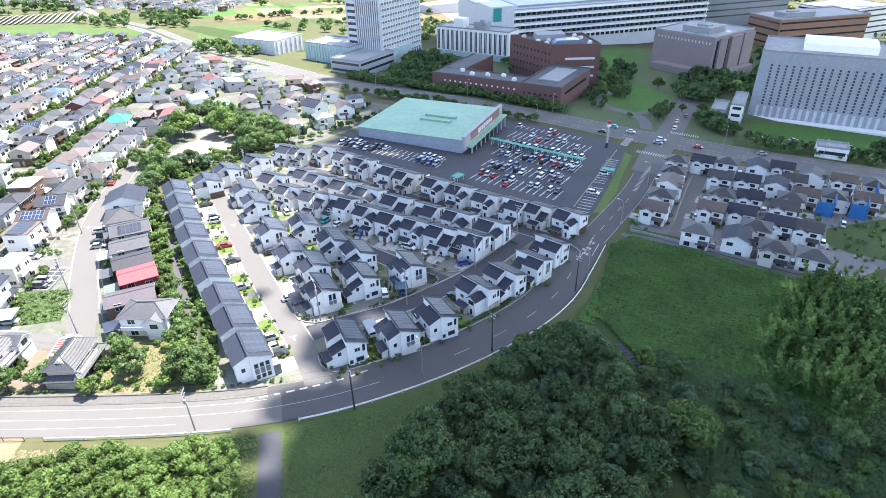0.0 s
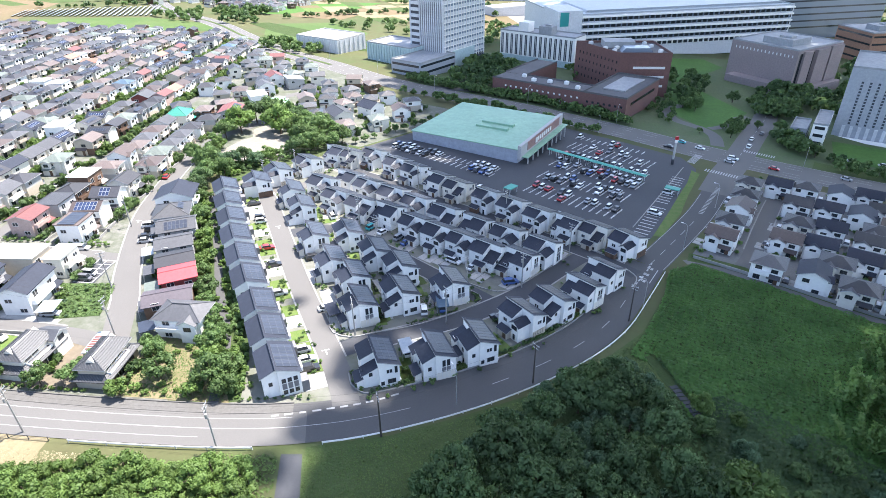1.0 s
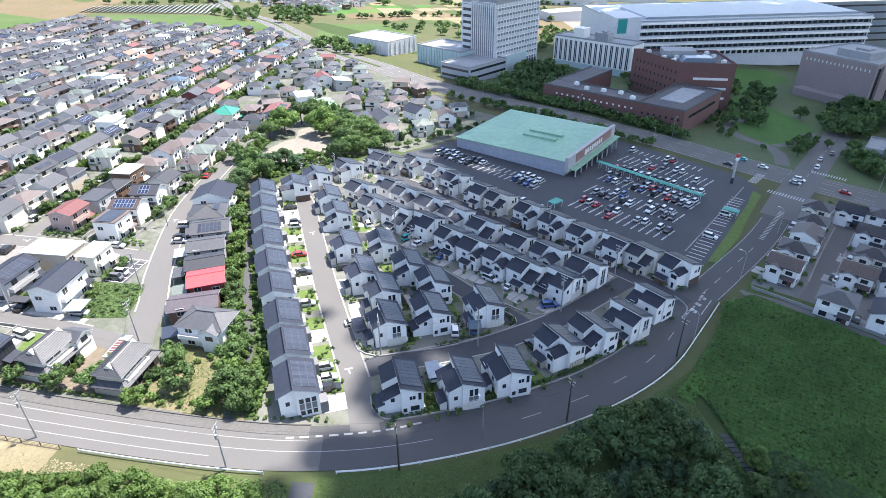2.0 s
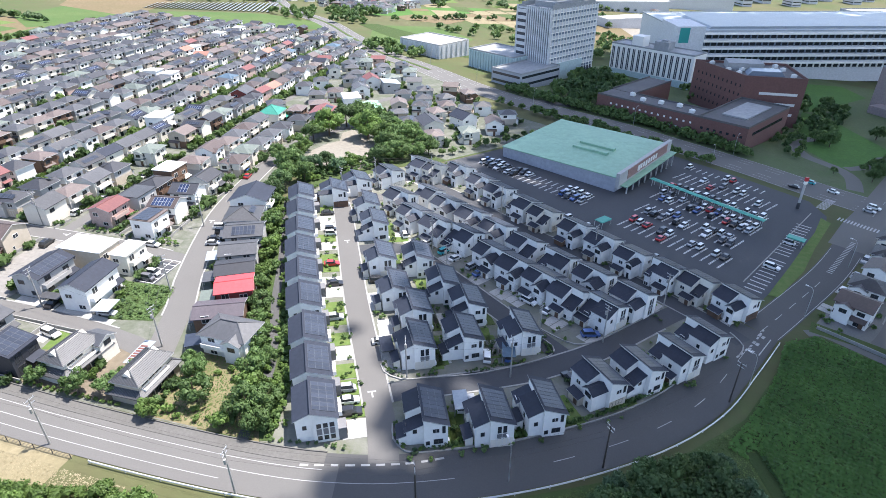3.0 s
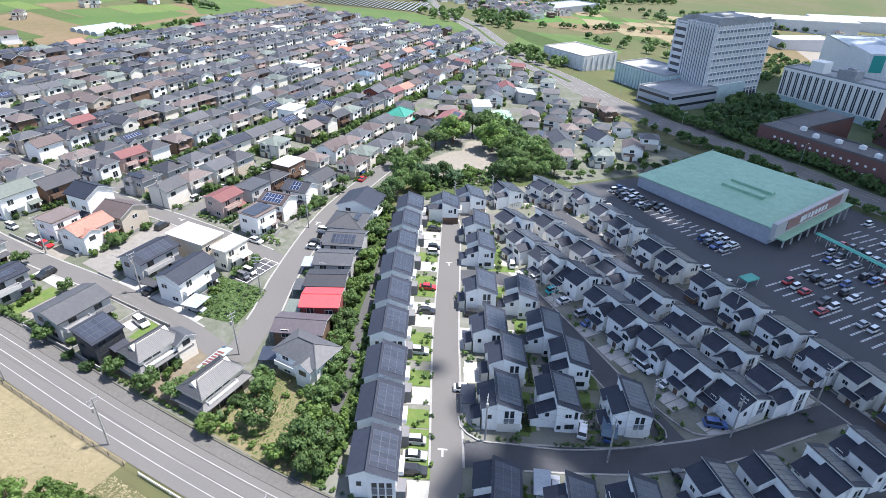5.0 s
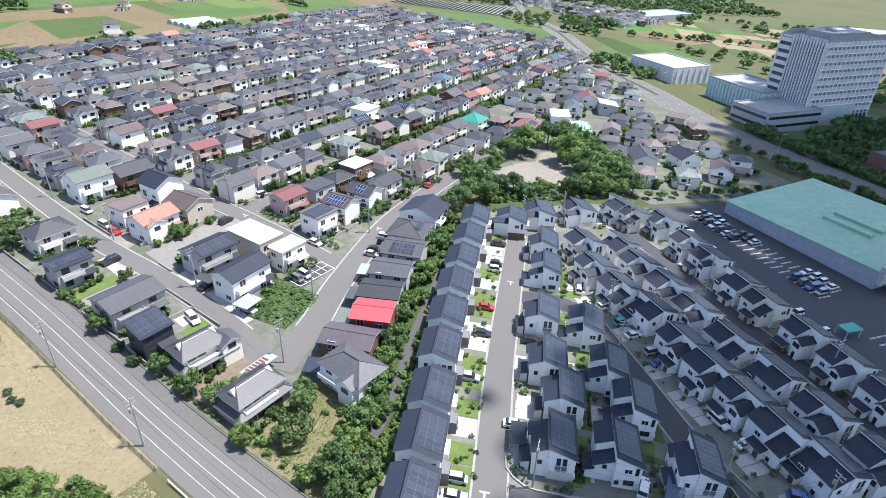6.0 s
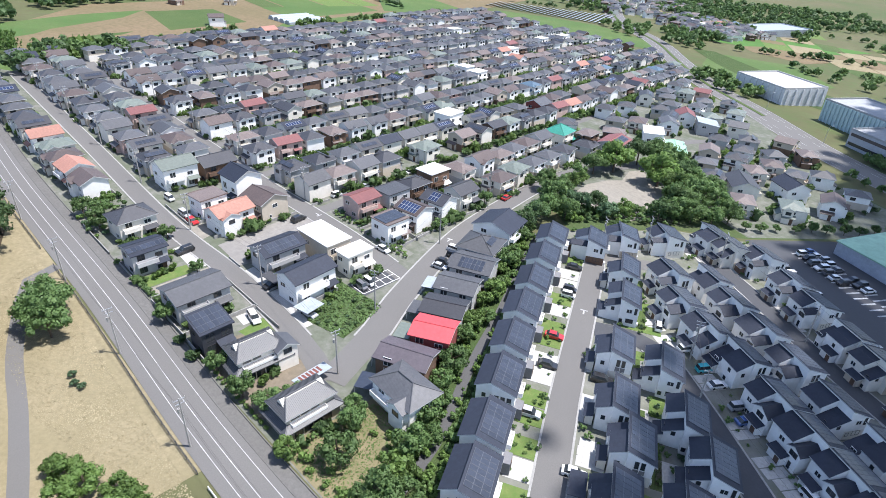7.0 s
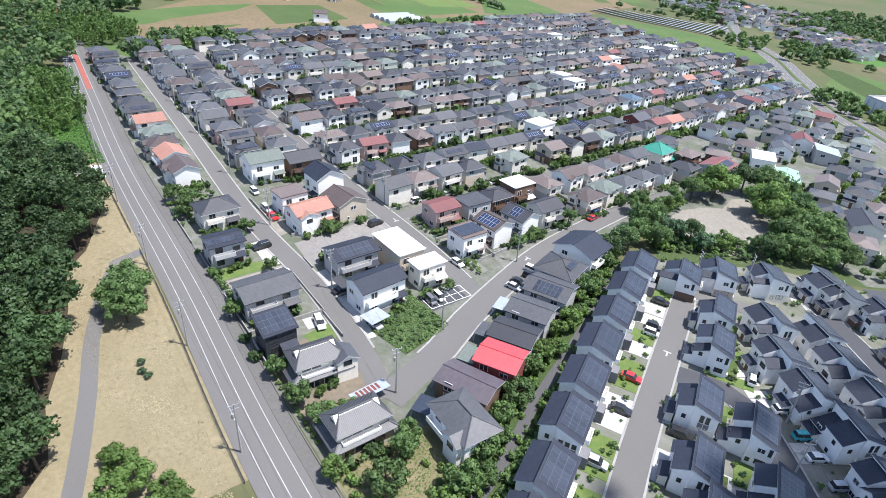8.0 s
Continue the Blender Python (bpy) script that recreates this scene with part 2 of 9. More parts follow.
LEAF_BAMBOO = foliage("leaves_bamboo", (0.09, 0.17, 0.046), (0.155, 0.245, 0.07))
LEAF_KUDZU = foliage("leaves_kudzu", (0.056, 0.135, 0.031), (0.092, 0.2, 0.045), 0.08)
LEAF_YELLOW = foliage("leaves_yellow", (0.2, 0.24, 0.02), (0.4, 0.42, 0.04))
LEAF_WEED = foliage("leaves_weeds", (0.048, 0.098, 0.036), (0.082, 0.145, 0.052), 0.06)
LEAF_GRASS = foliage("blades_green", (0.055, 0.1, 0.026), (0.1, 0.145, 0.045), 0.12)
LEAF_DRY = foliage("blades_dry", (0.22, 0.19, 0.11), (0.33, 0.285, 0.18), 0.15, 0.15)


# ---- mesh helpers ----
class Build:
    """Collects flat faces with material slots, then makes one mesh."""

    def __init__(self):
        self.v, self.f, self.m = [], [], []

    def poly(self, pts, mi=0):
        k = len(self.v)
        self.v += [tuple(p) for p in pts]
        self.f.append(list(range(k, k + len(pts))))
        self.m.append(mi)
        return self

    def box(self, x0, y0, z0, x1, y1, z1, mi=0):
        k = len(self.v)
        self.v += [(x, y, z) for z in (z0, z1) for x, y in ((x0, y0), (x1, y0), (x1, y1), (x0, y1))]
        for q in ((0, 3, 2, 1), (4, 5, 6, 7), (0, 1, 5, 4), (1, 2, 6, 5), (2, 3, 7, 6), (3, 0, 4, 7)):
            self.f.append([k + i for i in q])
            self.m.append(mi)
        return self

    def prism(self, profile, y0, y1, mi=0):
        """A profile of (x, z) points, drawn out along y."""
        k, n = len(self.v), len(profile)
        self.v += [(x, y0, z) for x, z in profile] + [(x, y1, z) for x, z in profile]
        self.f += [list(range(k, k + n)), list(range(k + 2 * n - 1, k + n - 1, -1))]
        self.m += [mi, mi]
        for i in range(n):
            j = (i + 1) % n
            self.f.append([k + i, k + n + i, k + n + j, k + j])
            self.m.append(mi)
        return self

    def tube(self, a, b, r0, r1, sides=8, mi=0):
        a, b = Vector(a), Vector(b)
        d = (b - a).normalized()
        u = d.orthogonal().normalized()
        w = d.cross(u)
        k = len(self.v)
        for c, r in ((a, r0), (b, r1)):
            for i in range(sides):
                t = 2 * math.pi * i / sides
                self.v.append(tuple(c + (u * math.cos(t) + w * math.sin(t)) * r))
        for i in range(sides):
            j = (i + 1) % sides
            self.f.append([k + i, k + j, k + sides + j, k + sides + i])
            self.m.append(mi)
        self.f += [[k + i for i in range(sides - 1, -1, -1)], [k + sides + i for i in range(sides)]]
        self.m += [mi, mi]
        return self

    def sweep(self, pts, r, sides=5, mi=0):
        """A round bar in one piece along a line of places."""
        k = len(self.v)
        pts = [Vector(p) for p in pts]
        for i, p in enumerate(pts):
            d = (pts[min(i + 1, len(pts) - 1)] - pts[max(i - 1, 0)]).normalized()
            u = d.cross(Vector((0, 0, 1))).normalized()
            w = u.cross(d)
            for j in range(sides):
                t = 2 * math.pi * j / sides
                self.v.append(tuple(p + (u * math.cos(t) + w * math.sin(t)) * r))
        for i in range(len(pts) - 1):
            for j in range(sides):
                j2 = (j + 1) % sides
                self.f.append([k + i * sides + j, k + i * sides + j2, k + (i + 1) * sides + j2, k + (i + 1) * sides + j])
                self.m.append(mi)
        return self

    def mesh(self, name, *mats):
        me = bpy.data.meshes.new(name)
        me.from_pydata(self.v, [], self.f)
        for m in mats:
            me.materials.append(m)
        if len(mats) > 1:
            me.polygons.foreach_set("material_index", self.m)
        if len(self.v) < 4000:
            bm = bmesh.new()
            bm.from_mesh(me)
            bmesh.ops.remove_doubles(bm, verts=bm.verts, dist=0.0004)
            bmesh.ops.recalc_face_normals(bm, faces=bm.faces)
            bm.to_mesh(me)
            bm.free()
        me.update()
        return me


def part(name, me, parent, m=None, label=""):
    """One mesh as a part under a thing or part."""
    ob = new(name, me)
    ob.parent = parent
    if m is not None:
        ob.matrix_basis = m
    if label:
        tagged(ob, label)
    return ob


def thing(name, m=None, data=None, label="", category="", group="", kind=""):
    ob = new(name, data)
    if m is not None:
        ob.matrix_basis = m
    return tagged(ob, label, category, group, kind)


def retag(ob, label="", category="", group=""):
    return tagged(ob, label, category, group)


def remove_thing(ob):
    for o in (*ob.children_recursive, ob):
        bpy.data.objects.remove(o)


# ---- lines and sheets on the land ----
def smooth(pts, step=4.0):
    """A soft line through a few places."""
    out = []
    n = len(pts)
    for i in range(n - 1):
        p0, p1, p2, p3 = (Vector((*pts[min(max(k, 0), n - 1)], 0)) for k in (i - 1, i, i + 1, i + 2))
        m = max(1, int((p2 - p1).length / step))
        for k in range(m):
            t = k / m
            q = 0.5 * ((2 * p1) + (p2 - p0) * t + (2 * p0 - 5 * p1 + 4 * p2 - p3) * t * t + (3 * p1 - p0 - 3 * p2 + p3) * t ** 3)
            out.append((q.x, q.y))
    return out + [tuple(pts[-1])]


def beside(line, d):
    """The line shifted d metres to its left."""
    out = []
    for i, p in enumerate(line):
        a, b = line[max(i - 1, 0)], line[min(i + 1, len(line) - 1)]
        dx, dy = b[0] - a[0], b[1] - a[1]
        s = math.hypot(dx, dy) or 1
        out.append((p[0] - dy / s * d, p[1] + dx / s * d))
    return out


def band(b, line, d0, d1, z, mi=0, thick=0.0):
    """A ribbon between two offsets of a line, at a height over the land."""
    l0, l1 = beside(line, d0), beside(line, d1)
    for i in range(len(line) - 1):
        q = [l0[i], l0[i + 1], l1[i + 1], l1[i]]
        b.poly([(x, y, gz(x, y) + z) for x, y in q], mi)
        if thick:
            for u, w in ((l0[i], l0[i + 1]), (l1[i], l1[i + 1])):
                b.poly([(u[0], u[1], gz(*u) + z), (w[0], w[1], gz(*w) + z), (w[0], w[1], gz(*w) + z - thick), (u[0], u[1], gz(*u) + z - thick)], mi)
    return b


def dashes(b, line, d, width, on, off, z):
    """Broken marks along a line."""
    draw, left = True, on
    l = smooth(line, 0.5)
    seg = [l[0]]
    for i in range(len(l) - 1):
        s = math.dist(l[i], l[i + 1])
        left -= s
        seg.append(l[i + 1])
        if left <= 0:
            if draw and len(seg) > 1:
                band(b, seg, d - width / 2, d + width / 2, z)
            draw = not draw
            left = on if draw else off
            seg = [l[i + 1]]
    return b


def sheet(name, outline, z, mat, label, category="ground"):
    b = Build()
    b.poly([(x, y, gz(x, y) + z) for x, y in outline])
    return thing(name, None, b.mesh(name, mat), label, category, kind="structure")


def inside(x, y, outline):
    hit, n = False, len(outline)
    for i in range(n):
        (x0, y0), (x1, y1) = outline[i], outline[(i + 1) % n]
        if (y0 > y) != (y1 > y) and x < (x1 - x0) * (y - y0) / (y1 - y0) + x0:
            hit = not hit
    return hit


# ---- the land ----
def terrain():
    xs = [-4000, -900, -450, -150, 0, 150, 450, 900, 4000]
    ys = [-4000, -600, -200, 0, 150, 300, 600, 1100, 4000]
    b = Build()
    for i in range(len(xs) - 1):
        for j in range(len(ys) - 1):
            b.poly([(x, y, gz(x, y)) for x, y in ((xs[i], ys[j]), (xs[i + 1], ys[j]), (xs[i + 1], ys[j + 1]), (xs[i], ys[j + 1]))])
    me = b.mesh("ground", LAND)
    thing("ground", None, me, "green grassy land falling gently to the fields", "ground", kind="structure")


terrain()
SUBURB = [(-332, 88), (-57, 88), (-63, 105), (-90, 172), (-97, 205), (-62, 300), (-40, 322), (-95, 390), (-150, 427), (-205, 490),
          (-240, 500), (-300, 482), (-374, 485), (-372, 395), (-352, 277), (-340, 182), (-333, 144)]
ESTATE = [(-45, 88.5), (-24, 89.5), (-13, 93.5), (-2, 100.3), (14, 108.6), (30.5, 124), (41.5, 140.5), (49, 155), (25, 173), (-24, 215.5),
          (-46, 237), (-64, 224), (-84, 195), (-89, 184), (-66, 135)]
MARKET_LOT = [(-47, 238), (-36, 226), (-24, 216), (-1, 196.5), (24, 174), (36, 166.5), (50, 159.5), (57, 170.5), (73, 195), (88, 224), (92, 236), (90, 249), (69, 266.5), (42, 286), (16, 303), (2, 302)]
RIGHT_ESTATE = [(66, 160.2), (79, 151.8), (104.3, 134), (114.4, 130.6), (124, 131), (170, 150), (185, 190), (130, 220), (113, 229)]
sheet("wall_foot", [(62, 152), (66, 159), (79, 150.6), (104, 133), (114, 129), (113, 124), (100, 128), (78, 145)], 0.042, GRASS, "rough grass at the foot of the estate wall")
sheet("suburb_ground", SUBURB, 0.04, PLOT, "gravel, concrete and bare earth of the suburb's house plots")
sheet("estate_ground", ESTATE, 0.04, YARD, "gardens and gravel of the new estate's house plots")
sheet("market_lot", MARKET_LOT, 0.06, ASPHALT, "dark asphalt car park around the supermarket", "car park")
sheet("new_estate_ground", RIGHT_ESTATE, 0.04, PAVING, "grey paved plots of the second new estate")
sheet("dry_bank", [(-290, 80.5), (-150, 78.9), (-73, 77.2), (-73, 56), (-80, 40), (-160, 40), (-210, 70)], 0.03, DRY, "straw-coloured dry grass bank beside the road")
sheet("grass_bank", [(-27.5, 79), (-13, 83), (0, 89), (16, 97.5), (30, 108), (42, 120), (50, 134), (57, 148), (62, 153), (100, 126), (130, 60), (60, -40), (-27, -40)], 0.03, GRASS, "green grass bank below the curved road")
sheet("campus_ground", [(-40, 362), (20, 322), (60, 296), (100, 264), (150, 232), (260, 180), (340, 260), (310, 430), (150, 520), (0, 470)], 0.025, CAMPUS, "green campus ground among the large buildings")
sheet("park_ground", [(-97, 205), (-84, 196), (-64, 225), (-47, 239), (0, 301), (-38, 322), (-62, 300)], 0.03, VERGE, "green ground round the little park")
sheet("back_plots", [(-62, 247), (-47, 240.5), (-1, 301), (-38, 321), (-62, 300), (-76, 262)], 0.036, PLOT, "gravel and concrete of the plots behind the park")
sheet("park_sand", [(-98.3, 219), (-100, 231), (-97.6, 241), (-94.4, 246), (-97.4, 257), (-94.4, 263), (-90.6, 258), (-88, 253), (-79.9, 250.5), (-76.4, 243.5), (-74.8, 235), (-71.8, 226), (-75.4, 218), (-80, 219.5), (-85, 218), (-91, 214)], 0.07, SAND, "pale sand of the little park", "ground")
layer = 0.05
sheet("lawn_ground", [(-206, 80.6), (-232, 81.3), (-284, 85.5), (-302, 87), (-302, 72), (-272, 66), (-243, 64), (-215, 66)], 0.05, MEADOW, "bright green grass strip beside the straight road")
for name, pts, mat, label in (
    ("field", [(-345, 92), (-372, 100), (-460, 190), (-470, 330), (-440, 470), (-376, 470), (-374, 395), (-362, 277), (-350, 185)], SOIL, "bare brown ploughed field"),
    ("field", [(-318, 122), (-318, 150), (-320, 180), (-322, 227), (-336, 262), (-362, 277), (-378, 395), (-380, 470), (-398, 470), (-394, 395), (-376, 285), (-357, 265), (-354, 235), (-347, 210), (-341, 174), (-343, 137)], MEADOW, "green belt at the edge of the suburb"),
    ("field", [(-358, 82), (-347, 102), (-334, 103), (-343, 121), (-343, 137), (-318, 130), (-312, 112), (-334, 96)], MEADOW, "bright green meadow beside the bamboo"),
    ("field", [(-410, 128), (-427, 174), (-434, 216), (-413, 195), (-391, 150), (-380, 138), (-372, 120), (-396, 112)], MEADOW, "long green meadow between brown fields"),
    ("field", [(-358, 150), (-362, 162), (-368, 178), (-374, 186), (-372, 170), (-366, 152)], GRASS, "green patch of low crops in a brown field"),
    ("field", [(-350, 180), (-353, 196), (-360, 203), (-362, 190), (-356, 180)], MEADOW, "small green patch of crops"),
    ("field", [(-376, 80), (-378, 118), (-362, 126), (-342, 122), (-334, 110), (-330, 88), (-345, 80)], UNDERGROWTH, "dark leafy ground under the bamboo"),
    ("field", [(-372, 206), (-430, 215), (-430, 262), (-384, 262)], GRASS, "green field of low crops"),
    ("field", [(-388, 300), (-430, 300), (-435, 390), (-402, 390)], MEADOW, "light green vegetable field"),
    ("field", [(-470, 220), (-580, 220), (-620, 420), (-490, 420)], MEADOW, "light green far field"),
    ("field", [(-211, 512), (-250, 503), (-305, 488), (-338, 488), (-376, 490), (-381, 522), (-336, 550), (-300, 566), (-240, 548)], MEADOW, "bright green rice field beside the houses"),
    ("field", [(-376, 490), (-382, 436), (-400, 395), (-448, 430), (-470, 525), (-420, 575), (-408, 534)], MEADOW, "bright green far meadow"),
    ("field", [(-380, 480), (-470, 500), (-560, 640), (-430, 640)], SOIL, "brown and green far field"),
    ("field", [(-172, 500), (-105, 450), (-92, 536), (-135, 588), (-189, 560)], MEADOW, "bright green meadow beside the canal"),
    ("field", [(-217, 622), (-217, 693), (-154, 755), (-114, 767), (-136, 683), (-191, 634)], LAWN_WIDE, "light green far crops in strips"),
    ("field", [(-192, 629), (-176, 667), (-134, 677), (-122, 643), (-132, 610), (-175, 613)], SOIL, "bare brown ploughed field beside far crops"),
    ("field", [(-120, 650), (0, 570), (90, 700), (-40, 800)], SOIL, "bare building land"),
    ("field", [(60, 560), (130, 600), (120, 760), (30, 720)], SAND, "pale bare building land"),
    ("canal_bank", [(-40, 440), (-100, 460), (-170, 520), (-205, 560), (-190, 570), (-120, 520), (-30, 470)], UNDERGROWTH, "dark wet canal bank"),
):
    layer += 0.004
    sheet(name, pts, layer, mat, label, "field")
for pts, mat, label in (
    ([(128, 398), (140, 382), (147, 346), (150, 330), (130, 303), (115, 295), (108, 318), (114, 354)], LAWN_WIDE, "bright green lawn beside the brick college"),
    ([(153, 487), (179, 490), (183, 458), (163, 434), (132, 399), (133, 418)], LAWN_WIDE, "bright green sports lawn behind the college"),
    ([(172, 285), (226, 260), (206, 235), (158, 256)], LAWN_WIDE, "bright green lawn before the grey office block"),
    ([(148, 253), (198, 219), (240, 196), (236, 188), (142, 243)], GRASS, "planted green strip beside the avenue"),
    ([(66, 162), (80, 155), (83, 151), (64, 157)], GRASS, "rough green corner plot of the new estate"),
    ([(132.6, 160.4), (160, 168), (176, 158), (138, 138), (129, 144), (125, 150)], GRASS, "rough grass plot beside the new estate"),
):
    sheet("lawn_ground", pts, 0.09, mat, label)
sheet("loading_pad", [(-198, 77), (-196, 81.6), (-187, 80.8), (-187.5, 76)], 0.1, CONCRETE, "pale concrete pad beside the straight road")
for pts, half in (([(112, 268), (116, 284), (113, 297), (106, 306), (104, 320), (110, 334), (122, 342)], 3.0), ([(118, 296), (128, 302), (140, 318), (147, 322)], 2.2), ([(160, 335), (172, 368), (186, 380), (192, 402), (176, 428)], 4.0), ([(-30, 352), (-8, 350), (6, 352)], 4.0)):
    thing("campus_lane", None, band(Build(), smooth(pts), -half, half, 0.11).mesh("campus_lane", ASPHALT_OLD), "pale asphalt lane among the lawns", "road", kind="structure")
# a patchwork of small parcels beyond the houses
pr = random.Random(17)
PARCELS = [(-205, 640, 25, 4, 4), (-330, 690, 30, 4, 4), (-430, 300, 85, 4, 3), (-90, 600, 35, 4, 4), (-470, 560, 60, 4, 3), (-100, 760, 30, 4, 3)]
for ox, oy, a, nx, ny in PARCELS:
    ca, sa = math.cos(radians(a)), math.sin(radians(a))
    u = 0.0
    for i in range(nx):
        w = pr.uniform(18, 42)
        v = 0.0
        for j in range(ny):
            d = pr.uniform(20, 48)
            if pr.random() < 0.7:
                q = [(ox + e * ca - f * sa, oy + e * sa + f * ca) for e, f in ((u + 1, v + 1), (u + w - 1, v + 1), (u + w - 1, v + d - 1), (u + 1, v + d - 1))]
                mat, label = pr.choice(((MEADOW, "bright green parcel of crops"), (SOIL, "bare brown parcel of soil"), (GRASS, "dark green parcel of vegetables"), (LAWN, "light green parcel of grass"), (DRY, "straw-coloured fallow parcel")))
                sheet("parcel", q, 0.12, mat, label, "field")
            v += d
        u += w
sheet("garden_plot", [(-94.6, 111), (-85, 113.4), (-88, 127), (-102.8, 125.6)], 0.08, UNDERGROWTH, "overgrown vegetable garden plot")
sheet("gravel_yard", [(-121.6, 110.6), (-133.2, 111.2), (-134.4, 120), (-136.4, 137.4), (-121, 137.6), (-120.6, 124)], 0.08, YARD_GRAVEL, "empty grey gravel car yard")
sheet("front_yard", [(-100, 89), (-76, 89), (-77, 103), (-98, 103)], 0.07, EARTH, "bare earth yard of the old farmhouses")
sheet("wild_garden", [(-69, 88.3), (-45, 88.3), (-60, 116), (-68, 108)], 0.07, ROUGH, "wild garden with dry grass")
sheet("wood_floor", [(-16, 52), (-4, 74), (14, 94), (40, 108), (44, 96), (43, 20), (-16, 20)], 0.045, UNDERGROWTH, "dark leafy ground under the small wood")
sheet("footpath", [(-31.5, 77), (-27.8, 77.3), (-24, 60), (-22, 30), (-26, 30), (-28.5, 60)], 0.06, ASPHALT, "narrow dark footpath")
path_line = smooth([(-70, 50), (-82.6, 55.2), (-102.3, 60.5), (-117.3, 63.7), (-135.2, 69.6), (-142.3, 72.8), (-144.8, 79)])
thing("cycle_path", None, band(Build(), path_line, -1.4, 1.4, 0.06).mesh("cycle_path", ASPHALT_OLD), "grey cycle path through dry grass", "path", kind="structure")
green_walk = smooth([(-48, 88), (-53, 108), (-63, 129), (-70.5, 147), (-82, 172), (-88, 186)])
thing("green_walk", None, band(band(Build(), green_walk, -5, 5, 0.07, 1), green_walk, -1.0, 1.0, 0.1).mesh("green_walk", ASPHALT_MID, UNDERGROWTH), "shaded walking path between planted strips", "path", kind="structure")

for pts, mat, label in (
    ([(-124.6, 90.2), (-125.4, 105.2), (-121.4, 105.4), (-120.2, 91)], SAND, "sand-coloured drive between two houses"),
    ([(-129.8, 90.2), (-129.2, 101.2), (-125.5, 101), (-125, 89.6)], LAWN, "lawn behind a clipped hedge"),
    ([(-137.6, 101.8), (-138, 105.2), (-126, 105.2), (-126.6, 101.4)], CONCRETE, "white concrete parking pad"),
    ([(-99.8, 98.2), (-100.8, 104.6), (-96.2, 104.2), (-95.6, 99)], LAWN, "small lawn beside the black house"),
    ([(-104.6, 100.2), (-104.4, 104.4), (-101, 104.2), (-101, 100)], CONCRETE, "pale concrete pad beside the black house"),
    ([(-99.6, 126.2), (-99.8, 138), (-94.6, 138), (-94, 126.2)], ASPHALT, "dark asphalt parking bays"),
    ([(-108, 109.6), (-108.6, 120.4), (-106.6, 120.4), (-104, 112), (-92.6, 111.2), (-92.6, 109)], CONCRETE, "pale concrete forecourt"),
    ([(-119, 110.2), (-119.4, 113), (-108.6, 113), (-108.4, 110)], CONCRETE, "pale concrete parking strip"),
    ([(-131, 144.6), (-100.6, 144.4), (-101.2, 148.6), (-131, 148.4)], YARD, "planted front strip of three houses"),
    ([(-154, 109.4), (-152, 113.4), (-139, 113), (-138, 109.6)], SAND, "sandy front yard of the pale houses"),
):
    sheet("yard_ground", pts, 0.075, mat, label)

# ---- roads ----
MAIN = smooth([(-430, 96), (-310, 89.5), (-243, 86), (-192, 83.6), (-127, 83), (-80, 81.4), (-45, 81.8), (-26, 84.6), (-10, 90.3), (6, 98.6), (22, 110), (34, 122.5), (43.5, 138), (52, 153)], 3)
MAIN_N = smooth([(52, 153), (61.5, 166), (78, 189.5), (90.5, 210.5), (101, 229.5), (107, 239), (118, 257), (135, 286), (152, 314), (168, 345)], 4)
AVENUE = smooth([(-475, 886), (-385, 740), (-311, 624), (-235, 553), (-190, 497), (-145, 443), (-100, 405), (-58, 366), (-20, 340), (22, 318), (48, 300), (76, 280), (99, 261), (122, 245), (145, 231), (175, 214), (240, 178), (360, 110)], 6)
STREETS = {
    "a": ([(-22.5, 90), (-26.5, 100), (-40.5, 127), (-47.5, 141), (-67.5, 183), (-70, 188), (-62, 194.5), (-55, 199)], 2.7, ASPHALT_OLD),
    "b": ([(-53, 159.5), (-45, 164), (-37, 162.5), (-27, 155.3), (-21.2, 150.7), (-7.5, 139.4), (-0.8, 134.5), (6, 129)], 2.7, ASPHALT),
    "c": ([(-29, 105.5), (-25, 108), (-9.7, 116), (0, 121.6), (5, 125.6), (10, 129.8), (16.2, 136), (23.2, 144.3), (30.7, 153), (34.5, 157)], 2.7, ASPHALT),
    "d": ([(-62, 211), (-54, 216.5), (-37, 208.5), (-12, 190.5), (7, 179), (20.6, 169), (31.4, 160.5), (41, 153), (47, 147)], 2.6, ASPHALT),
    "e": ([(-77, 103.5), (-90, 106.3), (-116, 107.8), (-152, 106.5), (-217, 109.3), (-310, 112.5)], 2.4, ASPHALT_OLD),
    "f": ([(-76.5, 104), (-83, 121), (-88, 131), (-97, 154), (-102.5, 172), (-107, 198), (-110, 222)], 3.0, ASPHALT_OLD),
    "g": ([(-91, 139), (-120, 140.5), (-166, 139.5), (-240, 140.5), (-330, 143)], 2.6, ASPHALT_OLD),
    "h": ([(-136, 84), (-140, 95), (-141, 106)], 2.6, ASPHALT_OLD),
    "i": ([(-110, 220), (-108.5, 242), (-100, 260), (-97.5, 274), (-102, 288), (-101, 310), (-90, 335)], 2.0, ASPHALT_OLD),
    **{"row_%d" % i: ([(x0 - (y - 150) * 0.055, y) for y in (141, 200, 260, y1)], 1.9, ASPHALT_OLD) for i, (x0, y1) in enumerate(((-135.2, 330), (-165.3, 400), (-194.8, 440), (-223.5, 470), (-252.5, 480), (-281.5, 470), (-310.5, 470)))},
    "k": ([(79.5, 155), (84.5, 162), (95.5, 181), (110, 205), (117, 214)], 2.6, ASPHALT_OLD),
    "l": ([(63, 156), (66.5, 157), (78.4, 149), (103.4, 131.2), (114, 127.6), (135, 128), (165, 140)], 1.3, ASPHALT_OLD),
}
b = Build()
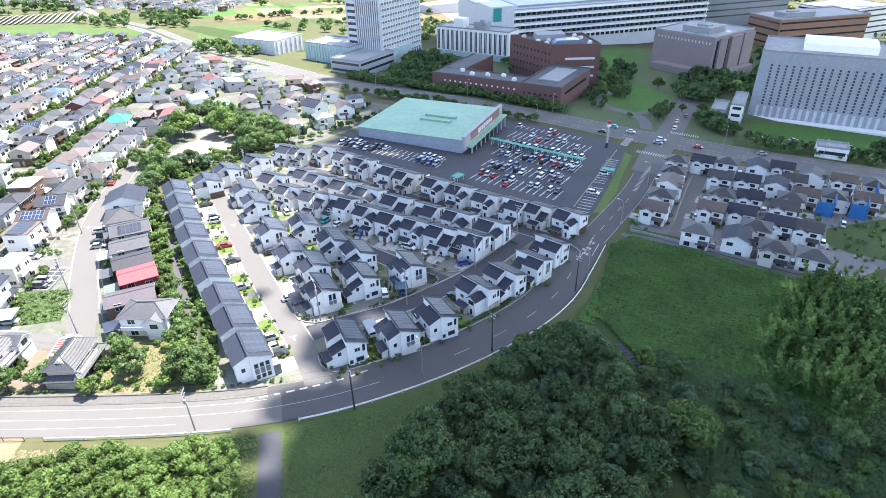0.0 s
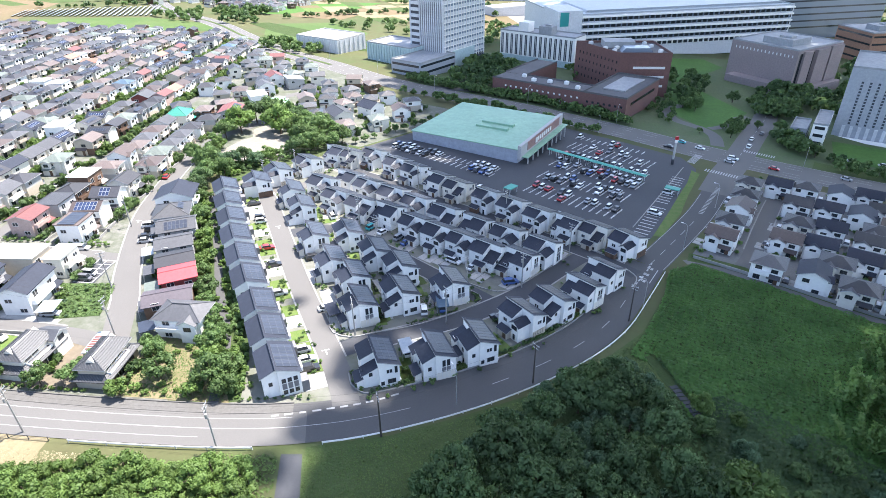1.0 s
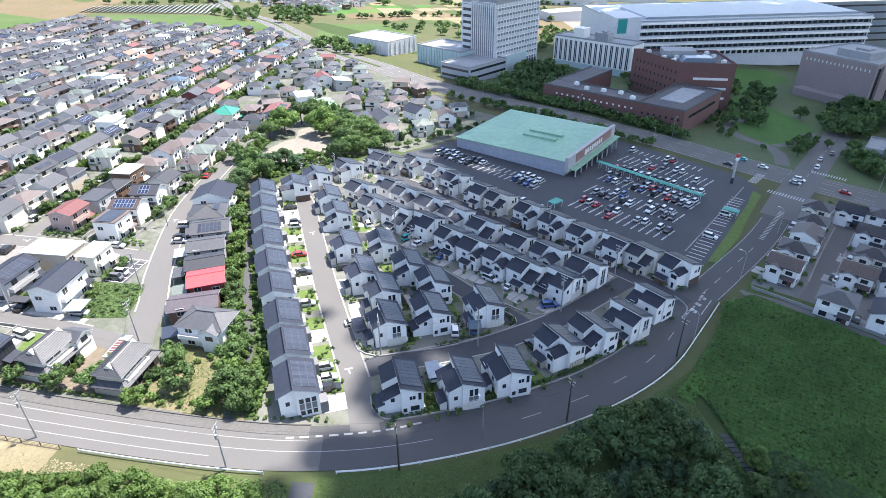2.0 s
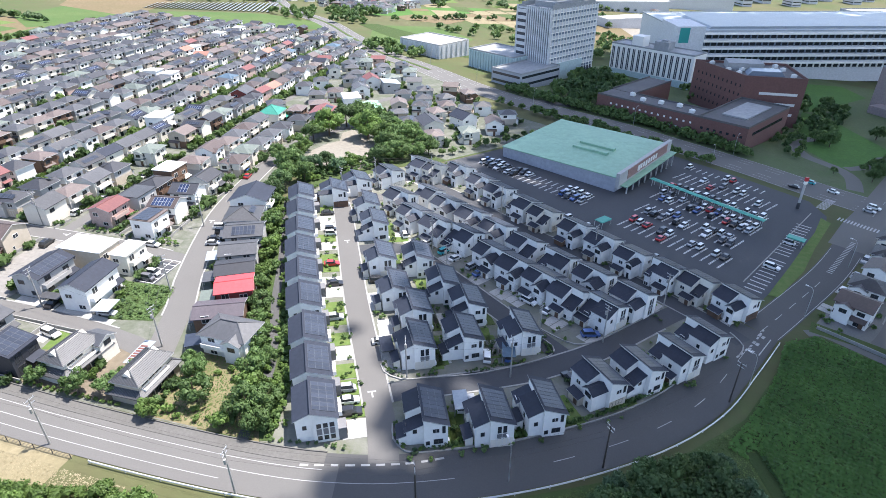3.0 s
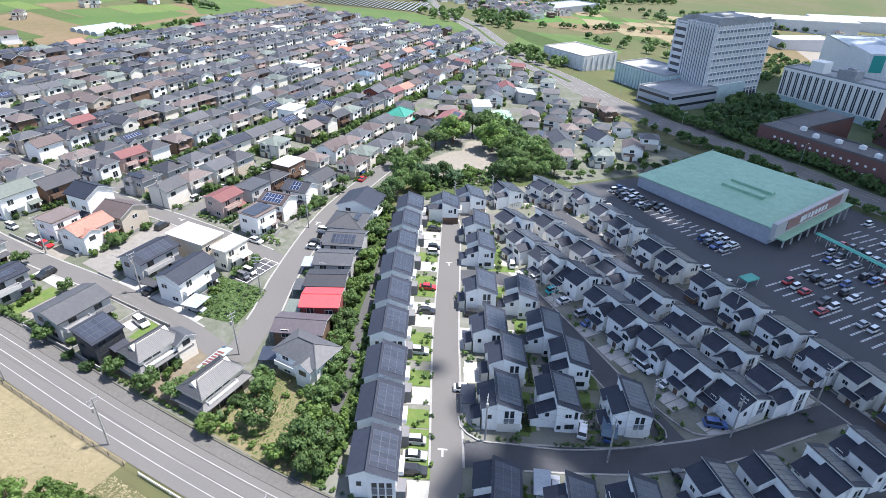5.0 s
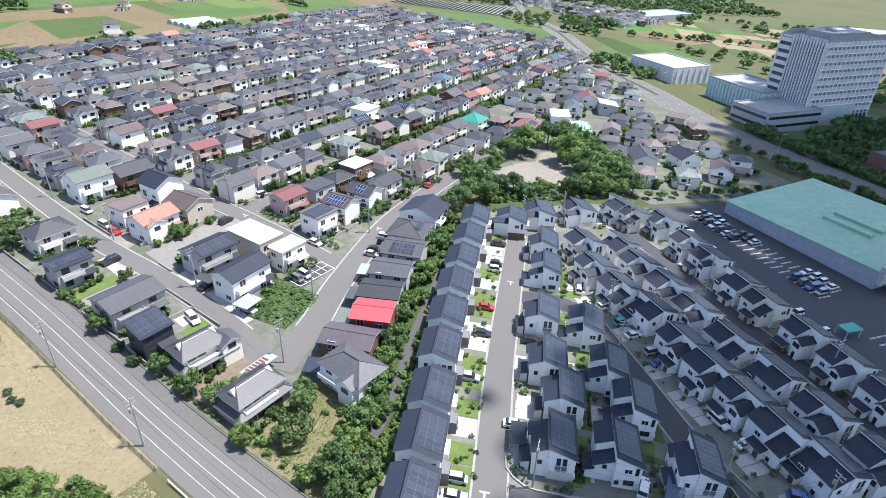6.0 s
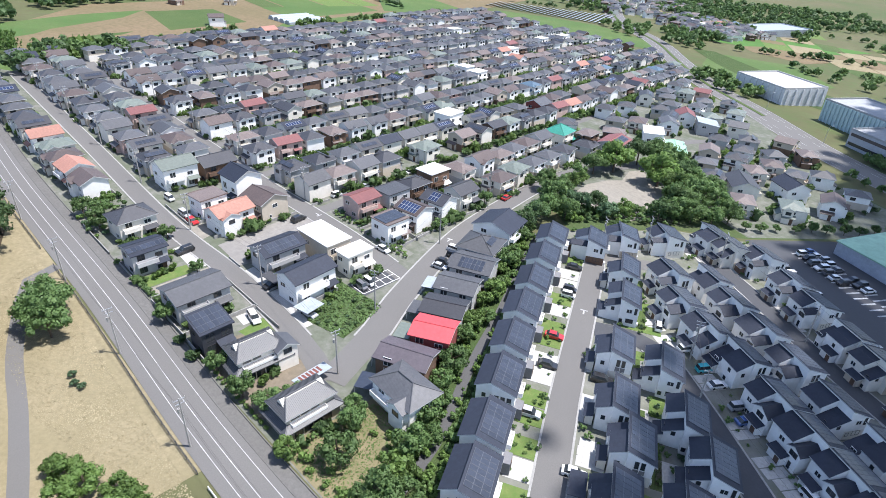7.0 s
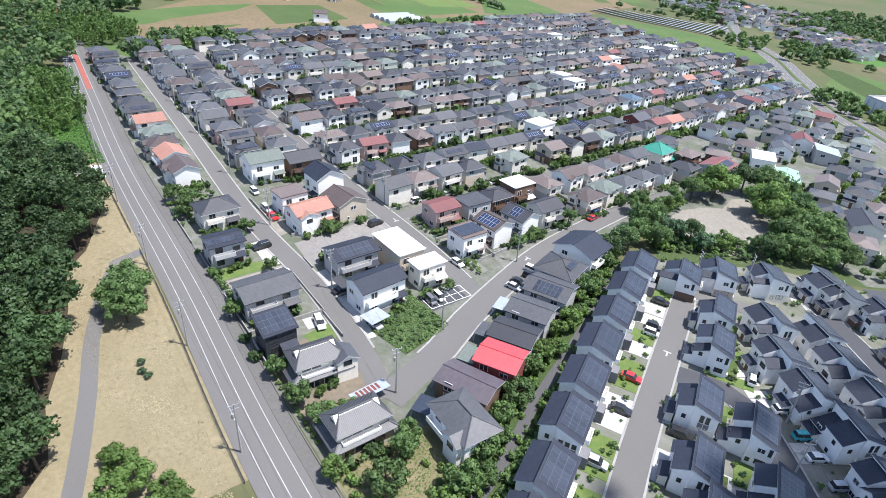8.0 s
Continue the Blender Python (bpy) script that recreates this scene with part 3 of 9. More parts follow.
band(b, [p for p in MAIN if p[0] < -27], -4.2, 3.8, 0.12)
# the bend's darker asphalt carries cloud shade in its colour
band(b, [p for p in MAIN if p[0] > -33], -4.2, 6.1, 0.116, 1)
band(b, [p for p in MAIN_N if p[1] < 212], -4.5, 4.5, 0.12, 1)
band(b, [p for p in MAIN_N if p[1] > 208], -5.8, 5.8, 0.123)
thing("road", None, b.mesh("road", ASPHALT_OLD, ASPHALT_MID), "two-lane worn grey asphalt road, curving downhill", "road", kind="structure")
thing("avenue", None, band(Build(), AVENUE, -10, 10, 0.1).mesh("avenue", ASPHALT_OLD), "wide grey asphalt avenue", "road", kind="structure")
thing("avenue_median", None, band(Build(), AVENUE[: len(AVENUE) * 11 // 20], -1.2, 1.2, 0.25, 0, 0.15).mesh("median", GRASS), "narrow planted median of the avenue", "road", kind="structure")
for si, (key, (pts, half, mat)) in enumerate(STREETS.items()):
    line = smooth(pts)
    thing("street_" + key, None, band(Build(), line, -half, half, 0.135 - 0.0035 * si if len(key) == 1 else 0.055 + 0.003 * si).mesh("street", mat), "narrow asphalt residential street", "road", kind="structure")
    if key in "abcdefgk" and len(key) == 1:
        kb = Build()
        trim = line[3:-2]
        for s in (-1, 1):
            band(kb, trim, s * (half + 0.02), s * (half + 0.42), 0.16, 0, 0.15)
        thing("kerb_" + key, None, kb.mesh("kerb", KERB), "pale concrete kerb and gutter", "kerb", kind="structure")
# pavement on the houses' side of the main road, with its kerb
kb = Build()
west = [p for p in MAIN if p[0] < -29]
east = [p for p in MAIN if -13 < p[0] < 46]
for seg in (west, east):
    if seg is west:
        band(kb, seg, 3.8, 6.1, 0.2, 0, 0.1)
    band(kb, seg, 6.1, 6.3, 0.4, 1 if seg is east else 0, 0.35)
thing("pavement", None, kb.mesh("pavement", FOOTWAY, KERB), "grey pavement with a pale kerb along the road", "pavement", kind="structure")
# painted lines
mk = Build()
band(mk, [p for p in MAIN if p[0] < -31], 2.42, 2.54, 0.135)
band(mk, [p for p in MAIN if p[0] < -45], -2.2, -2.08, 0.135)
band(mk, [p for p in MAIN if p[0] < -8], -0.06, 0.07, 0.135)
dashes(mk, [p for p in MAIN if p[0] > 4], 0, 0.14, 4, 7, 0.135)
dashes(mk, [p for p in MAIN_N if p[1] < 192], 0, 0.16, 4, 4, 0.135)
dashes(mk, [p for p in MAIN_N if p[1] > 240], 0, 0.16, 4, 4, 0.135)
for d in (-4.1, 4.1):
    band(mk, [p for p in MAIN_N if p[1] < 208], d - 0.07, d + 0.07, 0.135)
for d in (-6.6, -3.4, 3.4, 6.6):
    dashes(mk, AVENUE, d, 0.18, 6, 6, 0.12)
for d in (-9.4, 9.4):
    band(mk, AVENUE, d, d + 0.18, 0.12)
dashes(mk, [(-36, 85.7), (-27, 88.2), (-18, 91.3), (-11, 95)], 0, 0.45, 1.2, 0.9, 0.14)
dashes(mk, [(44.2, 140.4), (49, 147), (53, 154.2)], 0, 0.45, 1.0, 0.8, 0.14)
band(mk, [(49.4, 142.8), (53.7, 150.2)], -0.12, 0.12, 0.14)


def bars(b, x, y, ang, n, length, width, gap, z=0.14):
    """A row of painted bars that starts at a place and runs along an angle."""
    ca, sa = math.cos(radians(ang)), math.sin(radians(ang))
    for i in range(n):
        u0 = i * gap
        q = []
        for u, w in ((u0, -length / 2), (u0 + width, -length / 2), (u0 + width, length / 2), (u0, length / 2)):
            px, py = x + u * ca - w * sa, y + u * sa + w * ca
            q.append((px, py, gz(px, py) + z))
        b.poly(q)


bars(mk, 95.5, 235.5, -33, 14, 3.4, 0.5, 1.0)
bars(mk, 122, 263, -33, 13, 3.2, 0.5, 1.0)
bars(mk, 92, 243, 57, 13, 3.2, 0.5, 1.0)
bars(mk, 79, 191.2, 59, 22, 1.5, 0.45, 1.35, 0.14)
for x, y, a in ((-29.6, 104.6, 117), (-57.6, 162.2, 117), (-100.5, 160.5, 105), (-134, 141, 0), (100, 185, 57)):
    bars(mk, x, y, a, 1, 0.35, 1.7, 1)
    bars(mk, x + 1.5 * math.cos(radians(a)), y + 1.5 * math.sin(radians(a)), a, 1, 1.7, 0.35, 1)
for i, (u, w) in enumerate(((0, 0), (1.5, 0.3), (0.3, 2.2), (1.7, 2.3), (0.2, 4.4), (1.8, 4.6))):
    bars(mk, 47.9 + w * 0.9 - u * 0.5, 143.2 + w * 1.55 + u * 0.3, 58, 1, 0.7, 1.3, 1)
thing("road_markings", None, mk.mesh("markings", PAINT), "worn white painted road lines, arrows and crossings", "road marking", kind="structure")
yb = Build()
for i in range(6):
    band(yb, [(-99.4, 126.7 + i * 2.25), (-94.8, 126.7 + i * 2.25)], -0.08, 0.08, 0.115)
for x in (-99.4, -97.1, -94.8):
    band(yb, [(x, 126.7), (x, 138)], -0.08, 0.08, 0.118)
thing("yard_markings", None, yb.mesh("yard_markings", BAY_PAINT), "clear white lines of small parking bays", "road marking", kind="structure")
thing("lot_kerb", None, band(Build(), [(52.8, 177.2), (70, 207), (87.1, 236.9)], -0.15, 0.15, 0.2, 0, 0.14).mesh("lot_kerb", KERB), "pale kerb along the bays of the car park", "kerb", kind="structure")
thing("red_lane", None, band(Build(), beside([p for p in MAIN if p[0] < -268], 1.4), -0.9, 0.9, 0.133).mesh("red_lane", REDPAVE), "red anti-skid surfacing before the bend", "road marking", kind="structure")


# ---- rails and fences along the road ----
def guard_rail(line, label):
    """Posts under a folded rail; each post is a part."""
    root = thing("guard_rail", None, None, label, "guard rail")
    for z in (0.45, 0.68):
        part("rail", Build().sweep([(x, y, gz(x, y) + z) for x, y in line], 0.09).mesh("rail", WHITE_METAL), root)
    pm = Build().box(-0.07, -0.07, -0.2, 0.07, 0.07, 0.85).mesh("post", WHITE_METAL)
    for x, y in line[::2]:
        part("post", pm, root, upright(x, y))


near_edge = beside(MAIN, -4.9)
guard_rail([p for p in near_edge if -72 < p[0] < -35][::1], "white painted guard rail beside the straight road")
guard_rail([p for p in near_edge if -25 < p[0] < 56][::1], "long white painted guard rail round the bend")


def wire_fence(line, label, h=1.0):
    root = thing("fence", None, None, label, "fence")
    for z in (0.25, 0.6, h):
        part("wire", Build().sweep([(x, y, gz(x, y) + z) for x, y in line], 0.035, 4).mesh("wire", FRAME_D), root)
    pm = Build().box(-0.05, -0.05, -0.2, 0.05, 0.05, h + 0.1).mesh("post", FRAME_D)
    for x, y in line:
        part("post", pm, root, upright(x, y))


wire_fence([p for p in near_edge if -290 < p[0] < -152], "dark post-and-wire fence along the road")
wire_fence([p for p in near_edge if -146 < p[0] < -72], "dark post-and-wire fence beside the dry bank")


# ---- houses ----
def window_mesh(w, h, dark=False, mullion=True):
    """A window that faces +x, in one piece: a proud frame with one or two set-back panes; its sill at z = 0."""
    f = 0.07
    ys = [-w / 2, -w / 2 + f, -f / 2, f / 2, w / 2 - f, w / 2] if mullion else [-w / 2, -w / 2 + f, w / 2 - f, w / 2]
    zs = [0, f, h - f, h]
    b = Build()
    n = len(ys)
    b.v = [(0.06, y, z) for z in zs for y in ys]
    holes = (1, 3) if mullion else (1,)
    for j in range(3):
        for i in range(n - 1):
            q = [j * n + i, j * n + i + 1, (j + 1) * n + i + 1, (j + 1) * n + i]
            if j == 1 and i in holes:
                k = len(b.v)
                b.v += [(0.012, b.v[c][1], b.v[c][2]) for c in q]
                for e in range(4):
                    b.f.append([q[e], q[(e + 1) % 4], k + (e + 1) % 4, k + e])
                    b.m.append(0)
                b.f.append([k, k + 1, k + 2, k + 3])
                b.m.append(1)
            else:
                b.f.append(q)
                b.m.append(0)
    c = [0, n - 1, 4 * n - 1, 3 * n]
    k = len(b.v)
    b.v += [(-0.05, b.v[i][1], b.v[i][2]) for i in c]
    rim = [list(range(0, n)), [n - 1, 2 * n - 1, 3 * n - 1, 4 * n - 1], list(range(4 * n - 1, 3 * n - 1, -1)), [3 * n, 2 * n, n, 0]]
    for e in range(4):
        b.f.append(rim[e] + [k + (e + 1) % 4, k + e])
        b.m.append(0)
    return b.mesh("window", FRAME_D if dark else FRAME_W, GLASS)


EAVES = surface("eaves_board", (0.6, 0.6, 0.59), (0.5, 0.5, 0.49), 0.7, 0.3, 2.0, bump=0.0)
WIN = {k: window_mesh(*v) for k, v in {
    "wide": (1.7, 1.15), "tall": (1.7, 2.0), "small": (0.75, 0.95, False, False), "wide_d": (1.7, 1.15, True), "tall_d": (1.7, 2.0, True),
    "small_d": (0.75, 0.95, True, False), "slim_d": (0.6, 1.7, True, False), "slim": (0.85, 1.85, False, False), "square": (1.25, 1.05), "pane": (0.95, 1.25, False, False)}.items()}
DOOR = Build().box(-0.04, -0.5, 0, 0.07, 0.5, 2.1).box(0.07, 0.3, 0.9, 0.12, 0.36, 1.3).mesh("door", plain("door_brown", (0.12, 0.07, 0.045), 0.5))
AC_UNIT = Build().box(0.05, -0.4, 0.1, 0.4, 0.4, 0.75).box(0.4, -0.3, 0.18, 0.42, 0.15, 0.67).mesh("air_conditioner", FRAME_W)


def panel_strip(n, frame, cell):
    """A strip of n solar modules in one piece: a flat frame with set-back cells; x along the slope, 1.0 wide."""
    xs = []
    for i in range(n):
        xs += [i * 1.64 - n * 0.82, i * 1.64 - n * 0.82 + 0.05]
        xs += [(i + 1) * 1.64 - n * 0.82 - 0.05]
    xs.append(n * 0.82)
    ys = [-0.5, -0.46, 0.46, 0.5]
    b = Build()
    m = len(xs)
    b.v = [(x, y, 0.06) for y in ys for x in xs]
    for j in range(3):
        for i in range(m - 1):
            q = [j * m + i, j * m + i + 1, (j + 1) * m + i + 1, (j + 1) * m + i]
            if j == 1 and i % 3 == 1:
                k = len(b.v)
                b.v += [(b.v[c][0], b.v[c][1], 0.045) for c in q]
                for e in range(4):
                    b.f.append([q[e], q[(e + 1) % 4], k + (e + 1) % 4, k + e])
                    b.m.append(0)
                b.f.append([k, k + 1, k + 2, k + 3])
                b.m.append(1)
            else:
                b.f.append(q)
                b.m.append(0)
    rim = [list(range(m)), list(range(m - 1, 4 * m, m)), list(range(4 * m - 1, 3 * m - 1, -1)), [3 * m, 2 * m, m, 0]]
    k = len(b.v)
    b.v += [(b.v[c][0], b.v[c][1], -0.02) for c in (0, m - 1, 4 * m - 1, 3 * m)]
    for e in range(4):
        b.f.append(rim[e] + [k + (e + 1) % 4, k + e])
        b.m.append(0)
    return b.mesh("solar_panel", frame, cell)


STRIPS = {}


def face(side, w, d, u, z):
    """A pose on one of four walls: x+, x-, y+, y-."""
    return {"x+": pose(w / 2, u, z), "x-": pose(-w / 2, u, z, 0, 0, 180), "y+": pose(u, d / 2, z, 0, 0, 90), "y-": pose(u, -d / 2, z, 0, 0, -90)}[side]


def tray(x0, y0, z0, x1, y1, z1, t=0.1):
    """An open box with thick sides, in one piece."""
    b = Build()
    for a, z in ((0, z0), (0, z1), (t, z1), (t, z0 + 0.15)):
        b.v += [(x0 + a, y0 + a, z), (x1 - a, y0 + a, z), (x1 - a, y1 - a, z), (x0 + a, y1 - a, z)]
    b.f.append([3, 2, 1, 0])
    for k in (0, 4, 8):
        b.f += [[k + i, k + (i + 1) % 4, k + 4 + (i + 1) % 4, k + 4 + i] for i in range(4)]
    b.f.append([12, 13, 14, 15])
    b.m = [0] * len(b.f)
    return b


def slab(b, x0, z0, x1, z1, y0, y1, t=0.16, mi=0):
    """A sloping roof plane of some thickness."""
    b.prism([(x0, z0), (x1, z1), (x1, z1 + t), (x0, z0 + t)], y0, y1, mi)


def panel_grid(root, blue, x0, z0, x1, z1, yc, nx, ny, lift=0.2, span=0.0):
    """Strips of solar modules, side by side on a roof plane; span: their length along the slope."""
    if nx < 1:
        return
    if (nx, blue) not in STRIPS:
        STRIPS[nx, blue] = panel_strip(nx, METAL if blue else SOLAR_FRAME, SOLAR_BLUE if blue else SOLAR)
    tilt = math.degrees(math.atan2(z1 - z0, x1 - x0))
    for j in range(ny):
        part("solar_panel", STRIPS[nx, blue], root, pose((x0 + x1) / 2, yc + (j - (ny - 1) / 2) * 1.04, (z0 + z1) / 2 + lift, 0, -tilt, 0) @ Matrix.Diagonal((span / (nx * 1.64) if span else 1, 1, 1, 1)))


def gable_wing(root, x0, x1, y0, y1, eave, rise, wall, roof, window=True, over=0.35, turn=0):
    """A wing whose ridge runs along x (then turned); its gable shows at the x0 end."""
    b = Build()
    tm = pose(0, 0, 0, 0, 0, turn)
    ym = (y0 + y1) / 2
    prof = [(y0, -0.9), (y1, -0.9), (y1, eave), (ym, eave + rise), (y0, eave)]
    k = len(b.v)
    n = len(prof)
    b.v += [(x0, y, z) for y, z in prof] + [(x1, y, z) for y, z in prof]
    b.f += [list(range(n)), list(range(2 * n - 1, n - 1, -1))] + [[i, n + i, n + (i + 1) % n, (i + 1) % n] for i in range(n)]
    b.m += [0] * (n + 2)
    part("wall", b.mesh("wall", wall), root, tm)
    s = rise / (ym - y0)
    e = over * s
    r = Build()
    prof = [(y0 - over, eave - e), (ym, eave + rise), (y1 + over, eave - e), (y1 + over, eave - e + 0.16), (ym, eave + rise + 0.18), (y0 - over, eave - e + 0.16)]
    n = len(prof)
    xa = x0 + (0.35 if x1 < x0 else -0.35)
    r.v += [(xa, y, z + 0.003) for y, z in prof] + [(x1, y, z + 0.003) for y, z in prof]
    r.f += [list(range(n)), list(range(2 * n - 1, n - 1, -1))] + [[i, n + i, n + (i + 1) % n, (i + 1) % n] for i in range(n)]
    r.m += [0] * (n + 2)
    for k, q in enumerate(r.f):
        if len({round(r.v[c][0], 3) for c in q}) == 1:
            r.m[k] = 1
    part("roof", r.mesh("roof", roof, EAVES), root, tm)
    if window:
        part("window", WIN["wide_d"], root, tm @ pose(x0, ym, 3.3 if eave > 4 else 0.9, 0, 0, 180 if x0 < x1 else 0))


def edged(b):
    """White boards along the gable ends and edges of a roof plane."""
    for k, q in enumerate(b.f):
        if any(len({round(b.v[c][i], 3) for c in q}) == 1 for i in (0, 1)):
            b.m[k] = 1
    return b


FACING = surface("facing_panel", (0.2, 0.2, 0.21), (0.16, 0.16, 0.17), 0.7, 0.3, 2.0, bump=0.05)


def estate_house(seed, W=8.2, D=8.2, wall="white", lean=True, base_tone=None, wing=False, terrace=False):
    """A new house: a tall half with a single slope of solar panels, and navy lower roofs that lean on its high wall."""
    rg = random.Random(seed)
    root = thing("house")
    xr = -W / 2 + W * rg.uniform(0.36, 0.44)
    top, low = (7.2, 5.5) if terrace else (rg.uniform(6.8, 7.2), rg.uniform(5.0, 5.3))
    wm = WALLS[wall]
    navy = ROOFS["navy"]
    part("wall", Build().prism([(xr, -0.9), (W / 2, -0.9), (W / 2, low), (xr, top)], -D / 2, D / 2).mesh("wall", wm), root)
    ov = 0.4
    s = (low - top) / (W / 2 - xr)
    b = Build()
    slab(b, xr - 0.25, top - 0.25 * s, W / 2 + ov, low + ov * s, -D / 2 - 0.35, D / 2 + 0.35, 0.18)
    part("roof", edged(b).mesh("roof", navy, EAVES), root)
    ny, run = int((D - 0.9) / 1.04), math.hypot(W / 2 - xr, top - low)
    panel_grid(root, False, xr, top, W / 2 + 0.1, low, rg.choice((0, 0.2, -0.2)), 3, ny, 0.2, run - 0.35)
    # lower roofs, one of them a step down
    ym = -D / 2 + D * rg.uniform(0.36, 0.5)
    hi, lo = top - 0.4, top - rg.uniform(1.7, 2.1)
    if terrace:
        pieces = [(-D / 2 + 0.7, D / 2 - 0.1, 0.5, hi)]
    elif rg.random() < 0.65:
        pieces = [(-D / 2 + rg.choice((0.0, 0.5, 1.0)), ym, 0.3, lo), (ym + 0.003, D / 2 - 0.3, 0.0, hi)]
    else:
        pieces = [(-D / 2 + 0.3, ym + 1.6, 0.0, hi), (ym + 1.603, D / 2 - rg.choice((0.2, 0.9)), 0.4, lo)]
    for k, (y0, y1, out, e1) in enumerate(pieces):
        if wing and k == 0:
            gable_wing(root, -W / 2 - 0.8, xr - 0.003, y0, y1, 4.7, (y1 - y0) * 0.3, wm, navy)
            part("window", WIN["slim"], root, pose(-W / 2 - 0.8, (y0 + y1) / 2, 0.3, 0, 0, 180))
            continue
        x0 = -W / 2 - out
        e0 = e1 - (xr - x0) * 0.42
        part("wall", Build().prism([(x0, -0.9), (xr - 0.003, -0.9), (xr - 0.003, e1), (x0, e0)], y0, y1).mesh("wall", wm), root)
        b = Build()
        slab(b, x0 - ov, e0 - ov * 0.42, xr - 0.004, e1, y0 - (0.3 if k == 0 else -0.01), y1 + (0.3 if k == len(pieces) - 1 else -0.01), 0.16)
        part("roof", edged(b).mesh("roof", navy, EAVES), root)
        for z in (0.5, 3.1):
            part("window", WIN["square" if k else "small_d"], root, pose(x0, (y0 + y1) / 2 + rg.uniform(-0.4, 0.4), z, 0, 0, 180))
        if k == 0:
            part("window", WIN["small_d"], root, pose((x0 + xr) / 2, y0, 3.0, 0, 0, -90))
    if lean:
        # one-storey porch
        y0 = rg.uniform(-D / 2 + 0.3, D / 2 - 3.4)
        px = -W / 2 - (0.85 if wing else 0.4)
        part("entrance", Build().prism([(px - 1.3, -0.9), (px + 0.1, -0.9), (px + 0.1, 2.75), (px - 1.3, 2.35)], y0, y0 + 3.0).mesh("entrance", WALLS[base_tone or wall]), root)
        b = Build()
        slab(b, px - 1.7, 2.25, px + 0.1, 2.8, y0 - 0.3, y0 + 3.3, 0.14)
        part("porch_roof", edged(b).mesh("porch_roof", navy, EAVES), root)
        part("door", DOOR, root, pose(px - 1.3, y0 + 0.8, 0.15, 0, 0, 180))
    xm = (xr + W / 2) / 2
    style = 0 if terrace else rg.randrange(3)
    cols = (-1.15, 0, 1.15) if terrace else (-0.5, 0.5)
    if style == 0:
        # tall columns of windows with dark panels between the floors
        for u in cols:
            for z in (0.5, 3.4):
                part("window", WIN["pane" if terrace else "slim"], root, pose(xm + u, -D / 2, z, 0, 0, -90))
            part("facing", Build().box(-0.45, -0.03, 1.85 if terrace else 2.25, 0.45, 0.02, 3.3).mesh("facing", FACING), root, pose(xm + u, -D / 2, 0))
    elif style == 1:
        for u in (-0.75, 0.75):
            part("window", WIN["slim_d"], root, pose(xm + u, -D / 2, 3.2, 0, 0, -90))
        part("window", WIN["tall"], root, pose(xm + 0.3, -D / 2, 0.2, 0, 0, -90))
        part("window", WIN["small_d"], root, pose(xm - 1.6, -D / 2, 0.9, 0, 0, -90))
    else:
        part("window", WIN["square"], root, pose(xm, -D / 2, 3.6, 0, 0, -90))
        part("window", WIN["wide_d"], root, pose(xm + 0.4, -D / 2, 0.9, 0, 0, -90))
        part("window", WIN["small_d"], root, pose(xm - 1.5, -D / 2, 0.8, 0, 0, -90))
        part("window", WIN["slim_d"], root, pose(xm + 1.4, -D / 2, 3.4, 0, 0, -90))
    if terrace:
        part("entrance", Build().box(W / 2 - 0.01, -D / 2 + 0.1, -0.9, W / 2 + 1.5, -D / 2 + 2.6, 2.5).mesh("entrance", FACING), root, None, "grey flat-topped entrance")
        part("door", DOOR, root, pose(W / 2 + 1.5, -D / 2 + 1.4, 0.15))
    if base_tone:
        part("cladding", Build().box(xr + 0.1, -D / 2 - 0.03, -0.9, W / 2 - 0.1, -D / 2 + 0.02, 2.1).mesh("cladding", WALLS[base_tone]), root, None, "tiled lower wall facing")
    for u in (-D / 4, D / 4):
        for z in (0.3, 3.0):
            part("window", WIN["tall_d" if z < 1 else "wide"], root, pose(W / 2, u + rg.uniform(-0.3, 0.3), z))
    for u, z in ((-1.3, 3.3), (1.2, 3.5), (0.2, 0.8)):
        part("window", WIN["square"], root, pose(xm + u * 0.8, D / 2, z, 0, 0, 90))
    if rg.random() < 0.6:
        b = tray(W / 2 - 0.02, -1.6, 2.6, W / 2 + 1.0, 1.6, 3.6)
        part("balcony", b.mesh("balcony", WALLS["white"]), root)
    part("air_conditioner", AC_UNIT, root, pose(W / 2, -D / 2 + 0.9, 0))
    return root


